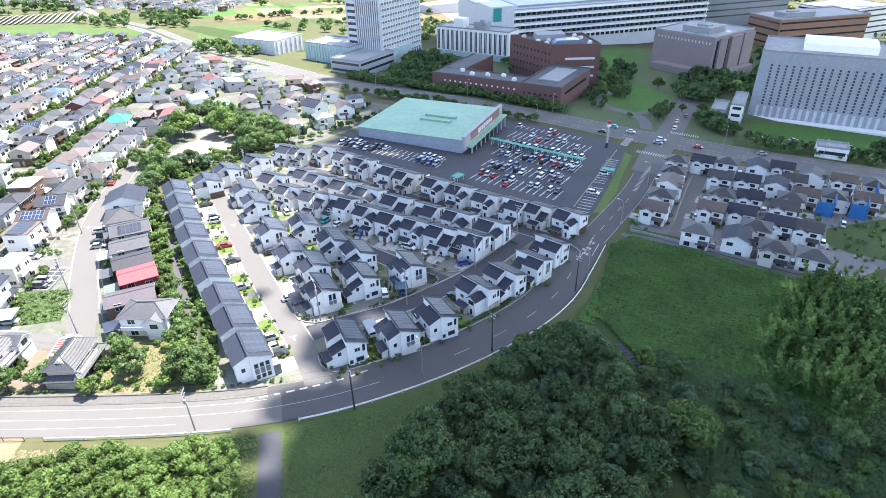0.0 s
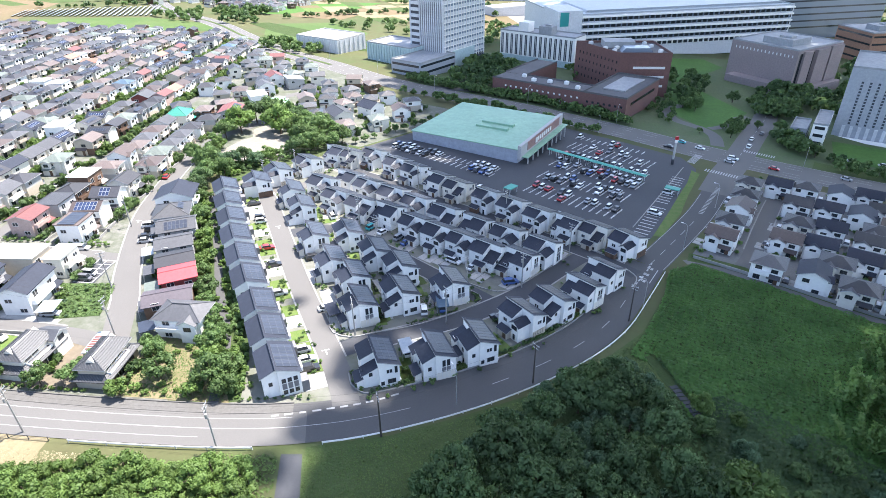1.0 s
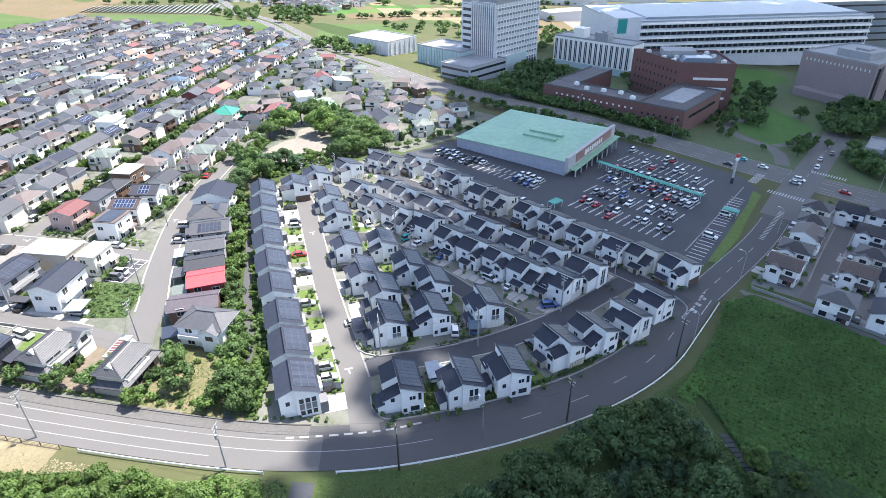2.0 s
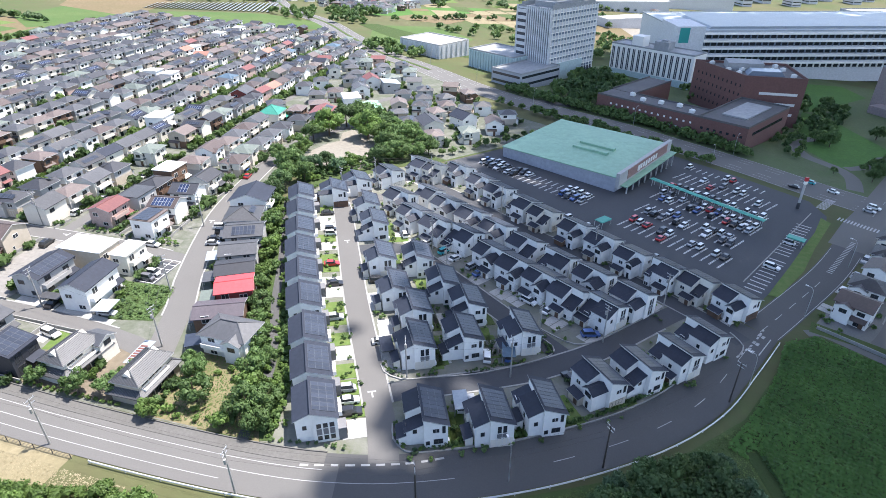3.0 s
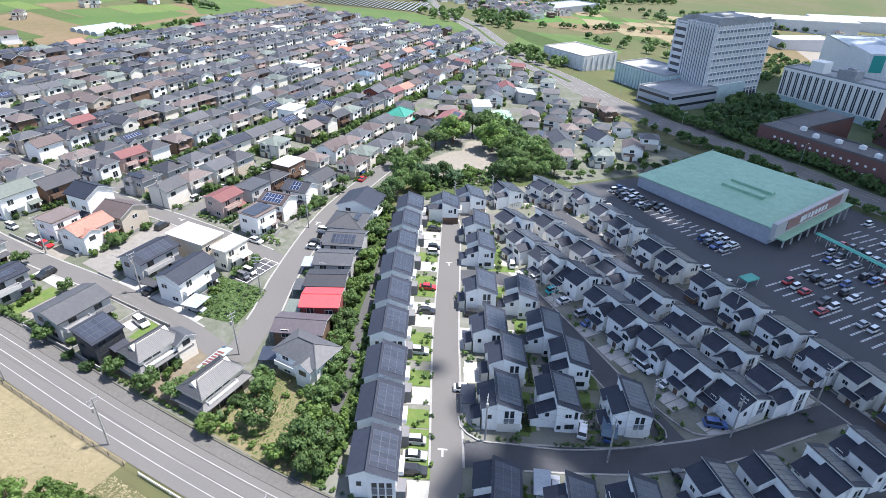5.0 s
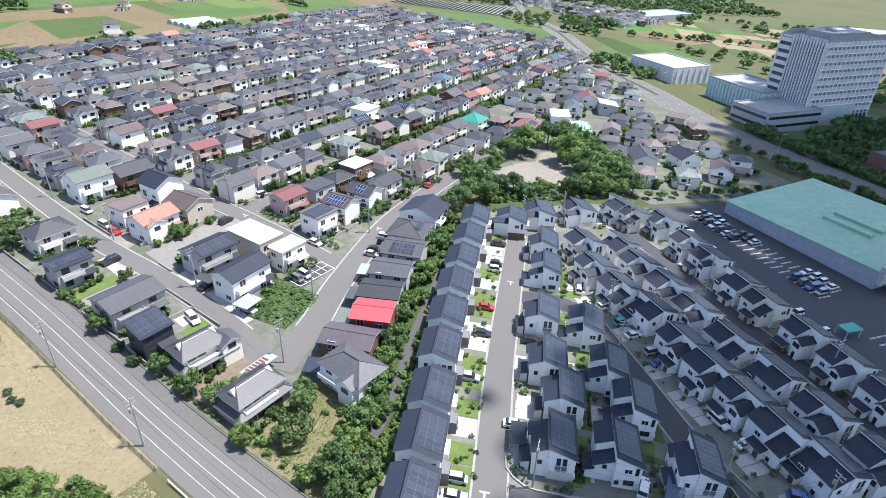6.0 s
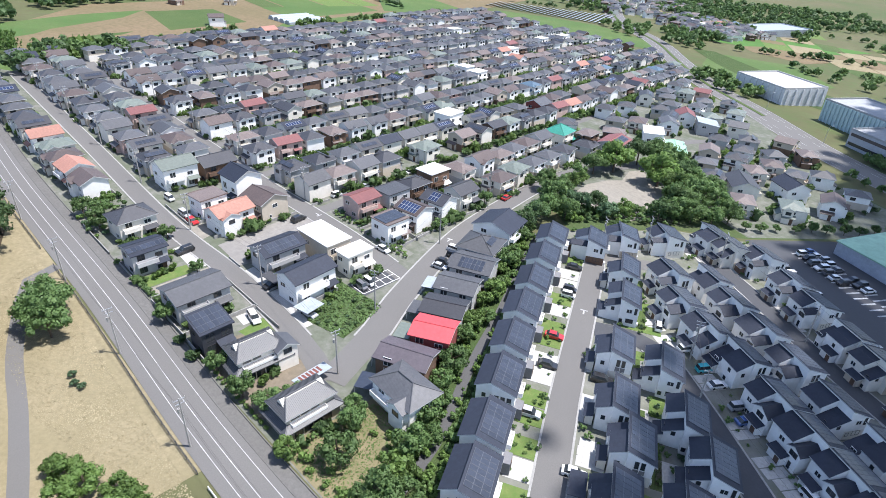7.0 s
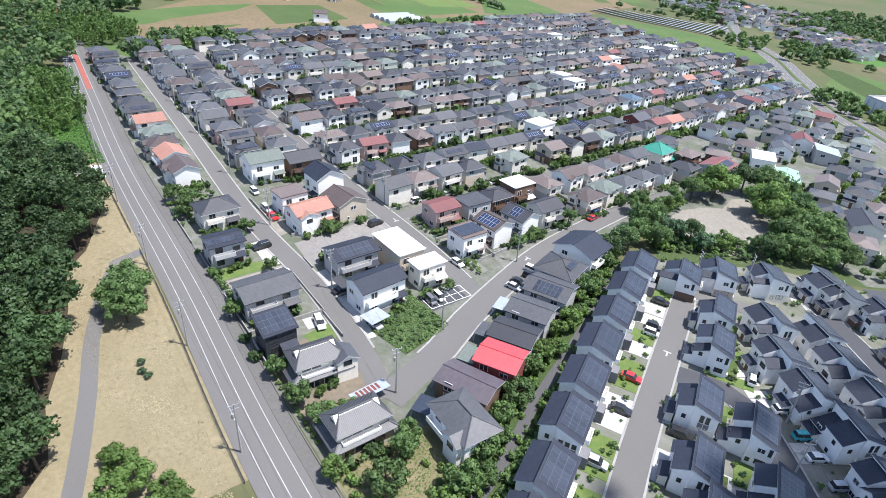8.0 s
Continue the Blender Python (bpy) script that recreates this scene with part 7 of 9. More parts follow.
for x, y in scatter([(-336, 118), (-344, 180), (-356, 270), (-376, 395), (-380, 470), (-388, 470), (-386, 395), (-366, 270), (-354, 180), (-348, 118)], 5.5, 75):
    if math.sin(y * 0.09) + math.sin(y * 0.037 + 1) > -0.3:
        bush(x, y, tree_rng.uniform(1.0, 2.4))
for x, y in scatter([(-313, 118), (-330, 124), (-345, 150), (-344, 165), (-330, 150), (-318, 138)], 4.5, 76):
    bush(x, y, tree_rng.uniform(2.0, 3.4))
joined_quads("garden_greenery", items, "green shrubs and hedges between the suburb's houses", "shrubs")


def undergrowth(name, outline, density, mat, size, height, label, seed):
    """A rolling cover of leaves over a stretch of ground."""
    rg = np.random.default_rng(seed)
    xs, ys = [p[0] for p in outline], [p[1] for p in outline]
    n = int((max(xs) - min(xs)) * (max(ys) - min(ys)) * density)
    px, py = rg.uniform(min(xs), max(xs), n), rg.uniform(min(ys), max(ys), n)
    keep = np.zeros(n, bool)
    k = len(outline)
    for i in range(k):
        (x0, y0), (x1, y1) = outline[i], outline[(i + 1) % k]
        if y0 == y1:
            continue
        cross = ((y0 > py) != (y1 > py)) & (px < (x1 - x0) * (py - y0) / (y1 - y0) + x0)
        keep ^= cross
    # the worn steps on the slope stay clear of leaves
    along, off = (px - 43.8) * 0.271 + (py - 101.8) * -0.963, (px - 43.8) * 0.963 + (py - 101.8) * 0.271
    keep &= ~((np.abs(along) < 9.7) & (np.abs(off) < 1.25))
    px, py = px[keep], py[keep]

    def relief(x, y):
        return (np.sin(x * 0.55 + y * 0.31) + np.sin(y * 0.7 - x * 0.23) + np.sin(x * 1.3 + 2) * np.sin(y * 1.1) + 0.7 * np.sin(x * 2.9 + y * 1.3) * np.sin(y * 3.1 - x * 0.9)) / 3.4

    bumps = relief(px, py)
    z = height * (0.55 + 0.45 * bumps) * rg.uniform(0.86, 1.03, len(px)) + SX * px + SY * py
    c = np.stack([px, py, z], 1)
    k = 0.45 * height / 0.2
    nr = np.stack([(relief(px - 0.1, py) - relief(px + 0.1, py)) * k, (relief(px, py - 0.1) - relief(px, py + 0.1)) * k - 0.1, np.ones(len(px))], 1)
    v, nrm = leaves(rg, c, nr, size * rg.uniform(0.6, 1.4, len(px)), 1.5, 0.42)
    me = quads_mesh(name, v, [mat], None, nrm)
    thing(name, None, me, label, "undergrowth", kind="stuff")


undergrowth("kudzu_cover", [(56.5, 149), (64, 154), (78, 146.6), (102, 129), (113, 125), (106, 114), (98, 104), (90, 90), (82, 74), (70, 79), (60, 86), (52, 93), (44, 92), (44, 104), (43, 111), (46, 122)], 20, LEAF_KUDZU, 0.36, 1.7, "dense bright green creeper cover on the slope", 41)
undergrowth("weed_slope", [(46, 98), (55, 98), (72, 86), (86, 64), (90, 20), (44, 20), (43, 60)], 17, LEAF_WEED, 0.42, 1.8, "dense blue-green weeds on the slope", 42)
undergrowth("slope_weeds", [(43, 20), (43, 112), (56, 100), (76, 92), (92, 78), (100, 60), (135, 55), (135, 20)], 7, LEAF_WEED, 0.45, 0.8, "tangled green weeds on the slope", 48)
undergrowth("bank_grass", [(-27, 77.5), (-13, 82), (0, 88), (16, 96.5), (30, 107), (42, 119), (50, 133), (47, 112), (40, 104), (12, 90), (-12, 62), (-25, 58)], 9, LEAF_GRASS, 0.24, 0.2, "rough green grass of the road bank", 43)
undergrowth("dry_tufts", [(-150, 76.5), (-60, 74), (-72, 68), (-100, 62), (-140, 62)], 16, LEAF_DRY, 0.2, 0.05, "straw-coloured grass tufts of the bank", 44)
undergrowth("bank_shrubs", [(-73, 50), (-73, 69), (-60, 71), (-46, 73.5), (-34, 73), (-31.5, 64), (-31, 50)], 16, LEAF_FRESH, 0.34, 2.6, "light green leafy cover between the bushes of the bank", 53)
undergrowth("path_grass", [(-45, 76), (-32, 77), (-29, 60), (-45, 60)], 7, LEAF_FRESH, 0.35, 0.35, "bright green grass beside the footpath", 45)
undergrowth("plot_weeds", [(-94.4, 111.2), (-85.2, 113.6), (-88.2, 126.8), (-102.6, 125.4)], 9, LEAF_MID, 0.4, 0.5, "rank green weeds of the garden plot", 49)
undergrowth("wild_grass", [(-69, 88.6), (-46, 88.6), (-58, 112), (-67, 106)], 9, LEAF_GRASS, 0.24, 0.3, "rough grass of the wild garden", 46)
undergrowth("creeper_edge", [(-198, 81), (-232, 81.5), (-284, 86), (-302, 87.5), (-302, 74), (-272, 66), (-243, 64), (-222, 65), (-200, 68)], 7, LEAF_KUDZU, 0.42, 0.5, "bright green creeper beside the straight road", 47)

undergrowth("creeper_edge", [(60.5, 153), (55, 143.5), (48.5, 130), (42.5, 119.5), (37, 111), (42, 108), (43.5, 112), (47, 124), (56, 148)], 11, LEAF_KUDZU, 0.5, 0.9, "green creeper reaching down to the guard rail", 50)
steps = thing("slope_steps", lying(43.8, 101.8, -74.3), None, "worn concrete steps down a dark gap in the greenery", "steps", kind="structure")
part("bed", Build().box(-9.6, -1.2, -0.3, 9.6, 1.2, 0.1).mesh("bed", UNDERGROWTH), steps)
tread = Build().box(-0.45, -0.85, 0.0, 0.45, 0.85, 0.22).mesh("step", ASPHALT)
for i in range(8):
    part("step", tread, steps, pose(0.6 + i * 1.15, 0.1 * math.sin(i * 2.1), 0, 0, 0, 3 * math.sin(i * 1.7)))

# planting behind the low wall along the bend
for i, (x, y) in enumerate(beside(smooth([p for p in MAIN if -12 < p[0] < 45], 1.5), 7.6)):
    if i % 2:
        shrub(x + tree_rng.uniform(-0.3, 0.3), y + tree_rng.uniform(-0.3, 0.3), tree_rng.uniform(0.3, 0.6), None, "low green planting behind the roadside wall")
for i in range(9):
    shrub(-43 + i * 1.6, 89.3 + i * 0.24, tree_rng.uniform(0.4, 0.65), None, "low green planting before the end house")


# bamboo on the slope
def bamboo_mesh(seed, n=1050, size=1.0, mat=LEAF_BAMBOO):
    rg = np.random.default_rng(seed)
    k = 16
    base = np.stack([rg.normal(0, 1.7, k), rg.normal(0, 1.7, k)], 1)
    top = base * 1.5 + rg.normal(0, 0.6, (k, 2))
    hh = rg.uniform(7, 10, k)
    i = rg.integers(0, k, n)
    t = rg.uniform(0.3, 1.0, n) ** 0.8
    xy = base[i] + (top[i] - base[i]) * (t ** 2)[:, None] + rg.normal(0, 0.55, (n, 2)) * (1.15 - t)[:, None]
    c = np.stack([xy[:, 0], xy[:, 1], hh[i] * t], 1)
    nr = np.stack([rg.normal(0, 1, n), rg.normal(0, 1, n), np.full(n, 0.9)], 1)
    v, nrm = leaves(rg, c, nr, size * rg.uniform(0.32, 0.6, n), 2.6)
    crown = quads_mesh("crown", v, [mat], None, nrm)
    b = Build()
    b.tube((base[0][0], base[0][1], -0.4), (top[0][0] * 0.8, top[0][1] * 0.8, hh[0] * 0.8), 0.07, 0.03, 5)
    return b.mesh("cane", mat), crown


bam = [bamboo_mesh(s) for s in (51, 52, 53)]
for x, y in scatter([(88, 104), (100, 121), (118, 117), (132, 92), (124, 62), (102, 62), (90, 82)], 4.6, 23) + [(78, 98), (83, 93), (80, 83.5), (75.5, 86), (81, 77.5), (87, 86), (88, 99)]:
    c, l = tree_rng.choice(bam)
    root = thing("bamboo_clump", upright(x, y, tree_rng.uniform(0, 360)), l, "tall feathery green bamboo clump", "bamboo", "bamboo grove")
    part("cane", c, root)

for x, y, k in ((46.5, 71.6, 1.6), (39.6, 72.2, 0.9)):
    plant("fresh", x, y, k, "round light green tree beside the dark wood", "trees of the thicket")
# bamboo thickets at the end of the straight road
far_bam = [bamboo_mesh(s, 420, 1.5, LEAF_THICKET)[1] for s in (54, 55, 56)]
items = []
for outline, gap, seed in (([(-282, 80), (-263, 81), (-232, 79), (-221, 72), (-232, 64), (-256, 68), (-282, 72)], 4.0, 61), ([(-376, 82), (-378, 118), (-362, 126), (-344, 122), (-336, 110), (-332, 90), (-345, 82)], 5.0, 62)):
    items += [(tree_rng.choice(far_bam), x, y, tree_rng.uniform(0.6, 0.95)) for x, y in scatter(outline, gap, seed)]
joined_quads("bamboo_thicket", items, "feathery light green bamboo beside the straight road", "bamboo")


# ---- vehicles ----
def car_meshes(kind, paint):
    """A body with bonnet and boot, and a cabin of glass under a painted roof."""
    if kind == "van":
        prof = [(-1.7, 0.3), (1.6, 0.3), (1.72, 0.55), (1.7, 0.8), (1.2, 1.0), (-1.68, 1.05), (-1.74, 0.6)]
        base, top, z0, z1, W, wx = (-1.66, 1.16), (-1.5, 0.75), 1.0, 1.76, 1.48, 1.1
    elif kind == "wagon":
        prof = [(-2.2, 0.32), (2.2, 0.32), (2.3, 0.55), (2.22, 0.8), (1.3, 1.0), (-2.2, 1.05), (-2.28, 0.6)]
        base, top, z0, z1, W, wx = (-2.15, 1.2), (-1.85, 0.5), 1.0, 1.68, 1.7, 1.35
    else:
        prof = [(-2.0, 0.3), (2.05, 0.3), (2.12, 0.5), (2.05, 0.72), (1.1, 0.9), (-1.75, 0.95), (-2.05, 0.85), (-2.1, 0.5)]
        base, top, z0, z1, W, wx = (-1.75, 1.0), (-1.15, 0.4), 0.9, 1.45, 1.66, 1.25
    body = Build().prism(prof, -W / 2, W / 2).mesh("body", paint)
    g = Build()
    w0, w1 = W / 2 - 0.03, W / 2 - 0.17
    g.v = [(base[0], -w0, z0), (base[1], -w0, z0), (base[1], w0, z0), (base[0], w0, z0), (top[0], -w1, z1), (top[1], -w1, z1), (top[1], w1, z1), (top[0], w1, z1),
           (top[0] + 0.1, -w1 + 0.08, z1 + 0.06), (top[1] - 0.1, -w1 + 0.08, z1 + 0.06), (top[1] - 0.1, w1 - 0.08, z1 + 0.06), (top[0] + 0.1, w1 - 0.08, z1 + 0.06)]
    for i in range(4):
        j = (i + 1) % 4
        g.f += [[i, j, 4 + j, 4 + i], [4 + i, 4 + j, 8 + j, 8 + i]]
        g.m += [1, 0]
    g.f.append([8, 9, 10, 11])
    g.m.append(0)
    return body, g.mesh("cabin", paint, GLASS), W, wx


WHEEL = Build().tube((0, -0.09, 0), (0, 0.09, 0), 0.31, 0.31, 12).mesh("wheel", TYRE)
CAR_PAINTS = {"white": (0.75, 0.75, 0.74), "silver": (0.42, 0.43, 0.45), "black": (0.02, 0.02, 0.022), "red": (0.5, 0.025, 0.03), "blue": (0.05, 0.11, 0.3), "turquoise": (0.03, 0.38, 0.42), "grey": (0.12, 0.12, 0.13)}
PAINTS = {k: plain("car_paint_" + k, v, 0.3, 0.0, 0.6) for k, v in CAR_PAINTS.items()}
CARS = {}


def car(x, y, ang, colour="white", kind="car", wheels=True):
    key = (colour, kind)
    if key not in CARS:
        CARS[key] = car_meshes(kind, PAINTS[colour])
    body, cabin, W, wx = CARS[key]
    if not wheels:
        # far off: body and wheels in one
        if (colour, kind, "far") not in CARS:
            CARS[colour, kind, "far"] = joined_mesh("car", [(body, Matrix())] + [(WHEEL, pose(sx * wx, sy * (W / 2 - 0.08), 0.31)) for sx in (-1, 1) for sy in (-1, 1)])
        body = CARS[colour, kind, "far"]
    root = thing("car", lying(x, y, ang, 0.1), body, "parked %s %s" % (colour, {"car": "small car", "wagon": "estate car", "van": "boxy minivan"}[kind]), "car", "parked cars")
    part("cabin", cabin, root)
    for sx in (-1, 1) if wheels else ():
        for sy in (-1, 1):
            part("wheel", WHEEL, root, pose(sx * wx, sy * (W / 2 - 0.08), 0.31))


for x, y, a, c, k in ((-57.0, 149.2, 27, "red", "car"), (-52.4, 140.2, 27, "black", "car"), (-46.8, 126.4, 27, "silver", "wagon"), (-35.0, 105.0, 27, "silver", "van"), (-33.6, 102, 27, "white", "car"), (-32.2, 99.2, 27, "black", "wagon"),
                      (-64, 165.2, 27, "white", "van"), (-65.2, 167.6, 27, "black", "van"), (-70.6, 178, 27, "black", "car"), (-62.6, 183.4, 27, "white", "car"), (-60.6, 179, 27, "silver", "car"), (-42.6, 145.2, 27, "black", "wagon"),
                      (-33.6, 121.4, 27, "white", "car"), (-43.4, 171.6, 117, "white", "van"), (-35.4, 169.3, 60, "white", "wagon"), (-30.0, 165.6, 58, "turquoise", "van"), (-26.0, 163.0, 58, "white", "car"), (-20.8, 159.8, 58, "silver", "van"),
                      (-18.2, 157.2, 58, "blue", "car"), (-3.8, 147.8, -30, "white", "wagon"), (1.4, 145.2, 60, "white", "car"), (11.6, 138.4, 20, "blue", "wagon"), (-10.2, 123.2, 100, "white", "wagon"), (-5.8, 124.4, 100, "blue", "van"),
                      (-12.6, 106.6, 110, "white", "van"), (-10.8, 108.6, 110, "silver", "car"), (7.6, 121.4, 130, "black", "car"), (-134.5, 103.4, -84, "black", "wagon"), (-101.4, 102.6, -10, "white", "wagon"), (-109.7, 111.9, -84, "black", "car"),
                      (-147.5, 111.5, 5, "red", "car"), (-95.6, 158.5, 20, "white", "wagon"), (-93.8, 155.6, 20, "black", "van"), (-93.2, 151.4, 20, "black", "car"), (-92.2, 149, 20, "silver", "car"), (-133.0, 134.6, 100, "black", "wagon"),
                      (-110.5, 199.5, 100, "blue", "van"), (-108.6, 196.2, 100, "red", "car"), (-95.8, 112.4, 10, "silver", "car"), (-66.5, 113.5, 27, "white", "van"), (-73.8, 139, 27, "black", "car"), (-97.2, 130.2, 0, "white", "van"), (-97, 127.8, 0, "grey", "van"),
                      (-69.6, 188.4, 90, "black", "wagon"), (-72.4, 191.8, 110, "white", "car"), (102, 262, -35, "white", "car"), (112, 250, -33, "white", "wagon"), (109, 246, -33, "silver", "car"), (88, 262, 145, "black", "car"), (125, 240, -33, "red", "car"),
                      (132, 280, 57, "white", "car"), (126, 268, 57, "white", "wagon"), (96, 270, 145, "turquoise", "car"), (60, 288, 145, "black", "car"), (150, 232, -30, "silver", "car"), (141, 290, 57, "grey", "car"), (110, 166.5, 57, "white", "van"), (92, 168.5, 57, "white", "car"), (139, 162, 57, "white", "van"),
                      (-166, 236, 100, "white", "car"), (165, 255, -20, "white", "car"), (176, 251, -20, "white", "car"), (196, 240, -20, "white", "wagon"), (-139.6, 152.4, 92, "white", "van"), (-139.8, 164, 90, "silver", "car"), (-130.4, 167, 88, "black", "wagon"), (-140.6, 184, 92, "white", "car"), (-169.8, 157, 90, "white", "wagon"), (-170.6, 176, 90, "red", "car"), (-160.8, 160.5, 90, "grey", "van"), (-107, 143, 4, "white", "car"), (-152, 111.6, 5, "silver", "wagon"), (-163, 112.4, 5, "white", "van"), (-121.8, 103, 90, "white", "car")):
    car(x, y, a, c, k)

# car park bays: each row starts at a place and runs along an angle
stall = Build()
lot_rng = random.Random(8)
BAY_ROWS = [
    # x, y, angle of the row, bays, share taken
    (-32, 247.4, -30.6, 9, 0.75), (-11.9, 235.5, -30.6, 6, 0.04), (1.5, 227.6, -30.6, 4, 0.7), (-33, 243.6, -33.5, 9, 0.7), (-13.5, 230.8, -33.5, 6, 0.0), (-0.5, 222.2, -33.5, 4, 0.75), (-38, 231.5, -38, 8, 0.35), (-6, 208.2, -38, 9, 0.3),
    (13.5, 193.4, -37, 13, 0.12), (20.5, 204.5, -35, 13, 0.3), (23.4, 208.6, -35, 13, 0.45), (26.6, 218.6, -35, 13, 0.62), (29.5, 222.7, -35, 13, 0.6), (32.6, 232.6, -35, 14, 0.5), (35.5, 236.8, -35, 14, 0.9),
    (39.5, 246, -35, 14, 0.75), (43, 256.5, -35, 14, 0.25), (46, 260.6, -35, 14, 0.3), (49, 270.5, -35, 12, 0.3), (54.6, 173.6, 61.5, 9, 0.12), (68, 199.2, 62, 11, 0.12)]
for x, y, a, n, share in BAY_ROWS:
    ca, sa = math.cos(radians(a)), math.sin(radians(a))
    for i in range(n + 1):
        px, py = x + i * 2.6 * ca, y + i * 2.6 * sa
        if not inside(px, py, MARKET_LOT):
            continue
        for o in (-0.18, 0.12):
            bars(stall, px + o * ca, py + o * sa, a, 1, 4.6, 0.15, 1, 0.085)
        if i < n and lot_rng.random() < share:
            c = lot_rng.choices(("white", "silver", "black", "red", "grey", "blue"), (10, 5, 5, 1.1, 2.4, 1.2))[0]
            car(px + 1.3 * ca, py + 1.3 * sa, a + lot_rng.choice((90, 270)) + lot_rng.uniform(-2, 2), c, lot_rng.choice(("car", "wagon", "van", "van")), False)
thing("bay_markings", None, stall.mesh("bay_markings", BAY_PAINT), "white double lines between parking bays", "road marking", kind="structure")


# ---- supermarket ----
MARKET_WALL = surface("market_panel", (0.44, 0.46, 0.52), (0.38, 0.4, 0.46), 0.6, 0.1, 0.8, bump=0.15, wave=("X", 1.2))
SIGN_BROWN = surface("sign_board", (0.33, 0.19, 0.17), (0.28, 0.16, 0.145), 0.6, 0.2, 1.5, bump=0.0)
TEAL = plain("teal_sheet", (0.03, 0.3, 0.235), 0.5)


def supermarket():
    root = thing("supermarket", upright(7, 263.2, -27), None, "large supermarket with a pale mint roof and grey walls", "supermarket")
    U, V, h = 25, 23.2, 6.2
    part("wall", Build().box(-U, -V, -2.5, U, V, h).mesh("wall", MARKET_WALL), root)
    b = Build()
    b.box(-U - 0.4, -V - 0.4, h, U + 0.2, V + 0.4, h + 0.35)
    c = [(-U, -V), (U, -V), (U, V), (-U, V)]
    r = [(-8, -9), (8, -9), (8, 9), (-8, 9)]
    for i in range(4):
        j = (i + 1) % 4
        b.poly([(*c[i], h + 0.354), (*c[j], h + 0.354), (*r[j], h + 1.1), (*r[i], h + 1.1)])
    b.poly([(*p, h + 1.1) for p in r])
    part("roof", b.mesh("roof", ROOFS["mint"]), root, None, "faded mint green sheet roof")
    for y in (-7.5, -1.5):
        m = Build().box(-2, y, h + 0.8, 13, y + 2.2, h + 1.9).box(-1.5, y + 2.2, h + 0.9, 12.5, y + 2.6, h + 1.5)
        part("roof_light", m.mesh("roof_light", ROOFS["mint"]), root)
    part("parapet", Build().box(U + 0.2, -V - 0.6, 2.6, U + 1.6, V + 0.6, h + 2.0).mesh("parapet", WALLS["grey"]), root)
    part("sign_board", Build().box(U + 1.6, -17, 4.4, U + 1.8, 19, h + 1.7).mesh("sign_board", SIGN_BROWN), root, None, "brown fascia board")
    for i in range(8):
        wv = 1.5 if i else 2.0
        part("sign_mark", Build().box(U + 1.8, -9 + i * 2.3, 5.2 - (0.3 if i in (0, 3) else 0), U + 1.95, -9 + i * 2.3 + wv, 7.0).mesh("sign_mark", WHITE_METAL), root, None, "plain white mark")
    part("canopy", Build().box(U + 1.6, -V + 1, 3.0, U + 4.2, V + 1, 3.4).mesh("canopy", ROOFS["mint"]), root)
    pm = Build().box(-0.2, -0.2, -2.5, 0.2, 0.2, 3.0).mesh("column", WALLS["grey"])
    for i in range(9):
        part("column", pm, root, pose(U + 3.8, -V + 2 + i * 5.4, 0))
    part("window", Build().box(U, -14, 0.2, U + 0.25, 14, 3.0).mesh("window", GLASS), root, None, "dark glass shop front")
    tm = Build().box(-0.9, -0.6, -0.4, 0.9, 0.6, 1.5).box(-0.7, 0.6, 0.2, 0.5, 0.8, 1.2).mesh("trolley_rack", METAL)
    for i in range(5):
        part("trolley_rack", tm, root, pose(-U + 6 + i * 3, -V - 1.0, 0))


supermarket()


def covered_walk():
    a, c = Vector((32.6, 244.3)), Vector((67, 217.8))
    d = (c - a).normalized()
    ang = math.degrees(math.atan2(d.y, d.x))
    root = thing("covered_walkway", lying((a.x + c.x) / 2, (a.y + c.y) / 2, ang, 0.06), None, "long teal-roofed walkway through the car park", "walkway")
    L = (c - a).length / 2
    b = Build()
    b.prism([(-1.3, 2.5), (0, 2.75), (1.3, 2.5), (1.3, 2.6), (0, 2.85), (-1.3, 2.6)], -L, L)
    part("roof", b.mesh("roof", TEAL), root, pose(0, 0, 0, 0, 0, -90))
    pm = Build().tube((0, 0, 0), (0, 0, 2.55), 0.07, 0.07, 6).mesh("post", WHITE_METAL)
    for i in range(13):
        for s in (-1, 1):
            part("post", pm, root, pose(-L + 1 + i * (2 * L - 2) / 12, s * 0.9, 0))


covered_walk()
for x, y, a in ((14.4, 200.5, -36), (74, 208, 62)):
    root = thing("trolley_shelter", lying(x, y, a, 0.06), None, "small teal trolley shelter in the car park", "shelter")
    part("roof", Build().prism([(-1.6, 2.1), (1.6, 2.1), (1.4, 2.35), (-1.4, 2.35)], -2.6, 2.6).mesh("roof", TEAL), root)
    pm = Build().box(-0.05, -0.05, 0, 0.05, 0.05, 2.1).mesh("post", WHITE_METAL)
    for sx in (-1, 1):
        for sy in (-1, 1):
            part("post", pm, root, pose(sx * 1.4, sy * 2.3, 0))
root = thing("pylon_sign", upright(83.4, 240, 20), None, "tall slim grey roadside pylon sign with a red head", "sign")
part("mast", Build().box(-0.35, -0.25, -0.5, 0.35, 0.25, 9.6).mesh("mast", WALLS["grey"]), root)
part("plinth", Build().box(-0.45, -0.35, -0.5, 0.45, 0.35, 2.4).mesh("plinth", WALLS["dark"]), root)
part("panel", Build().box(-0.55, -0.35, 9.6, 0.55, 0.35, 10.8).mesh("panel", WALLS["white"]), root)
part("panel", Build().box(-0.6, -0.38, 10.8, 0.6, 0.38, 12.2).mesh("panel", PAINTS["red"]), root)
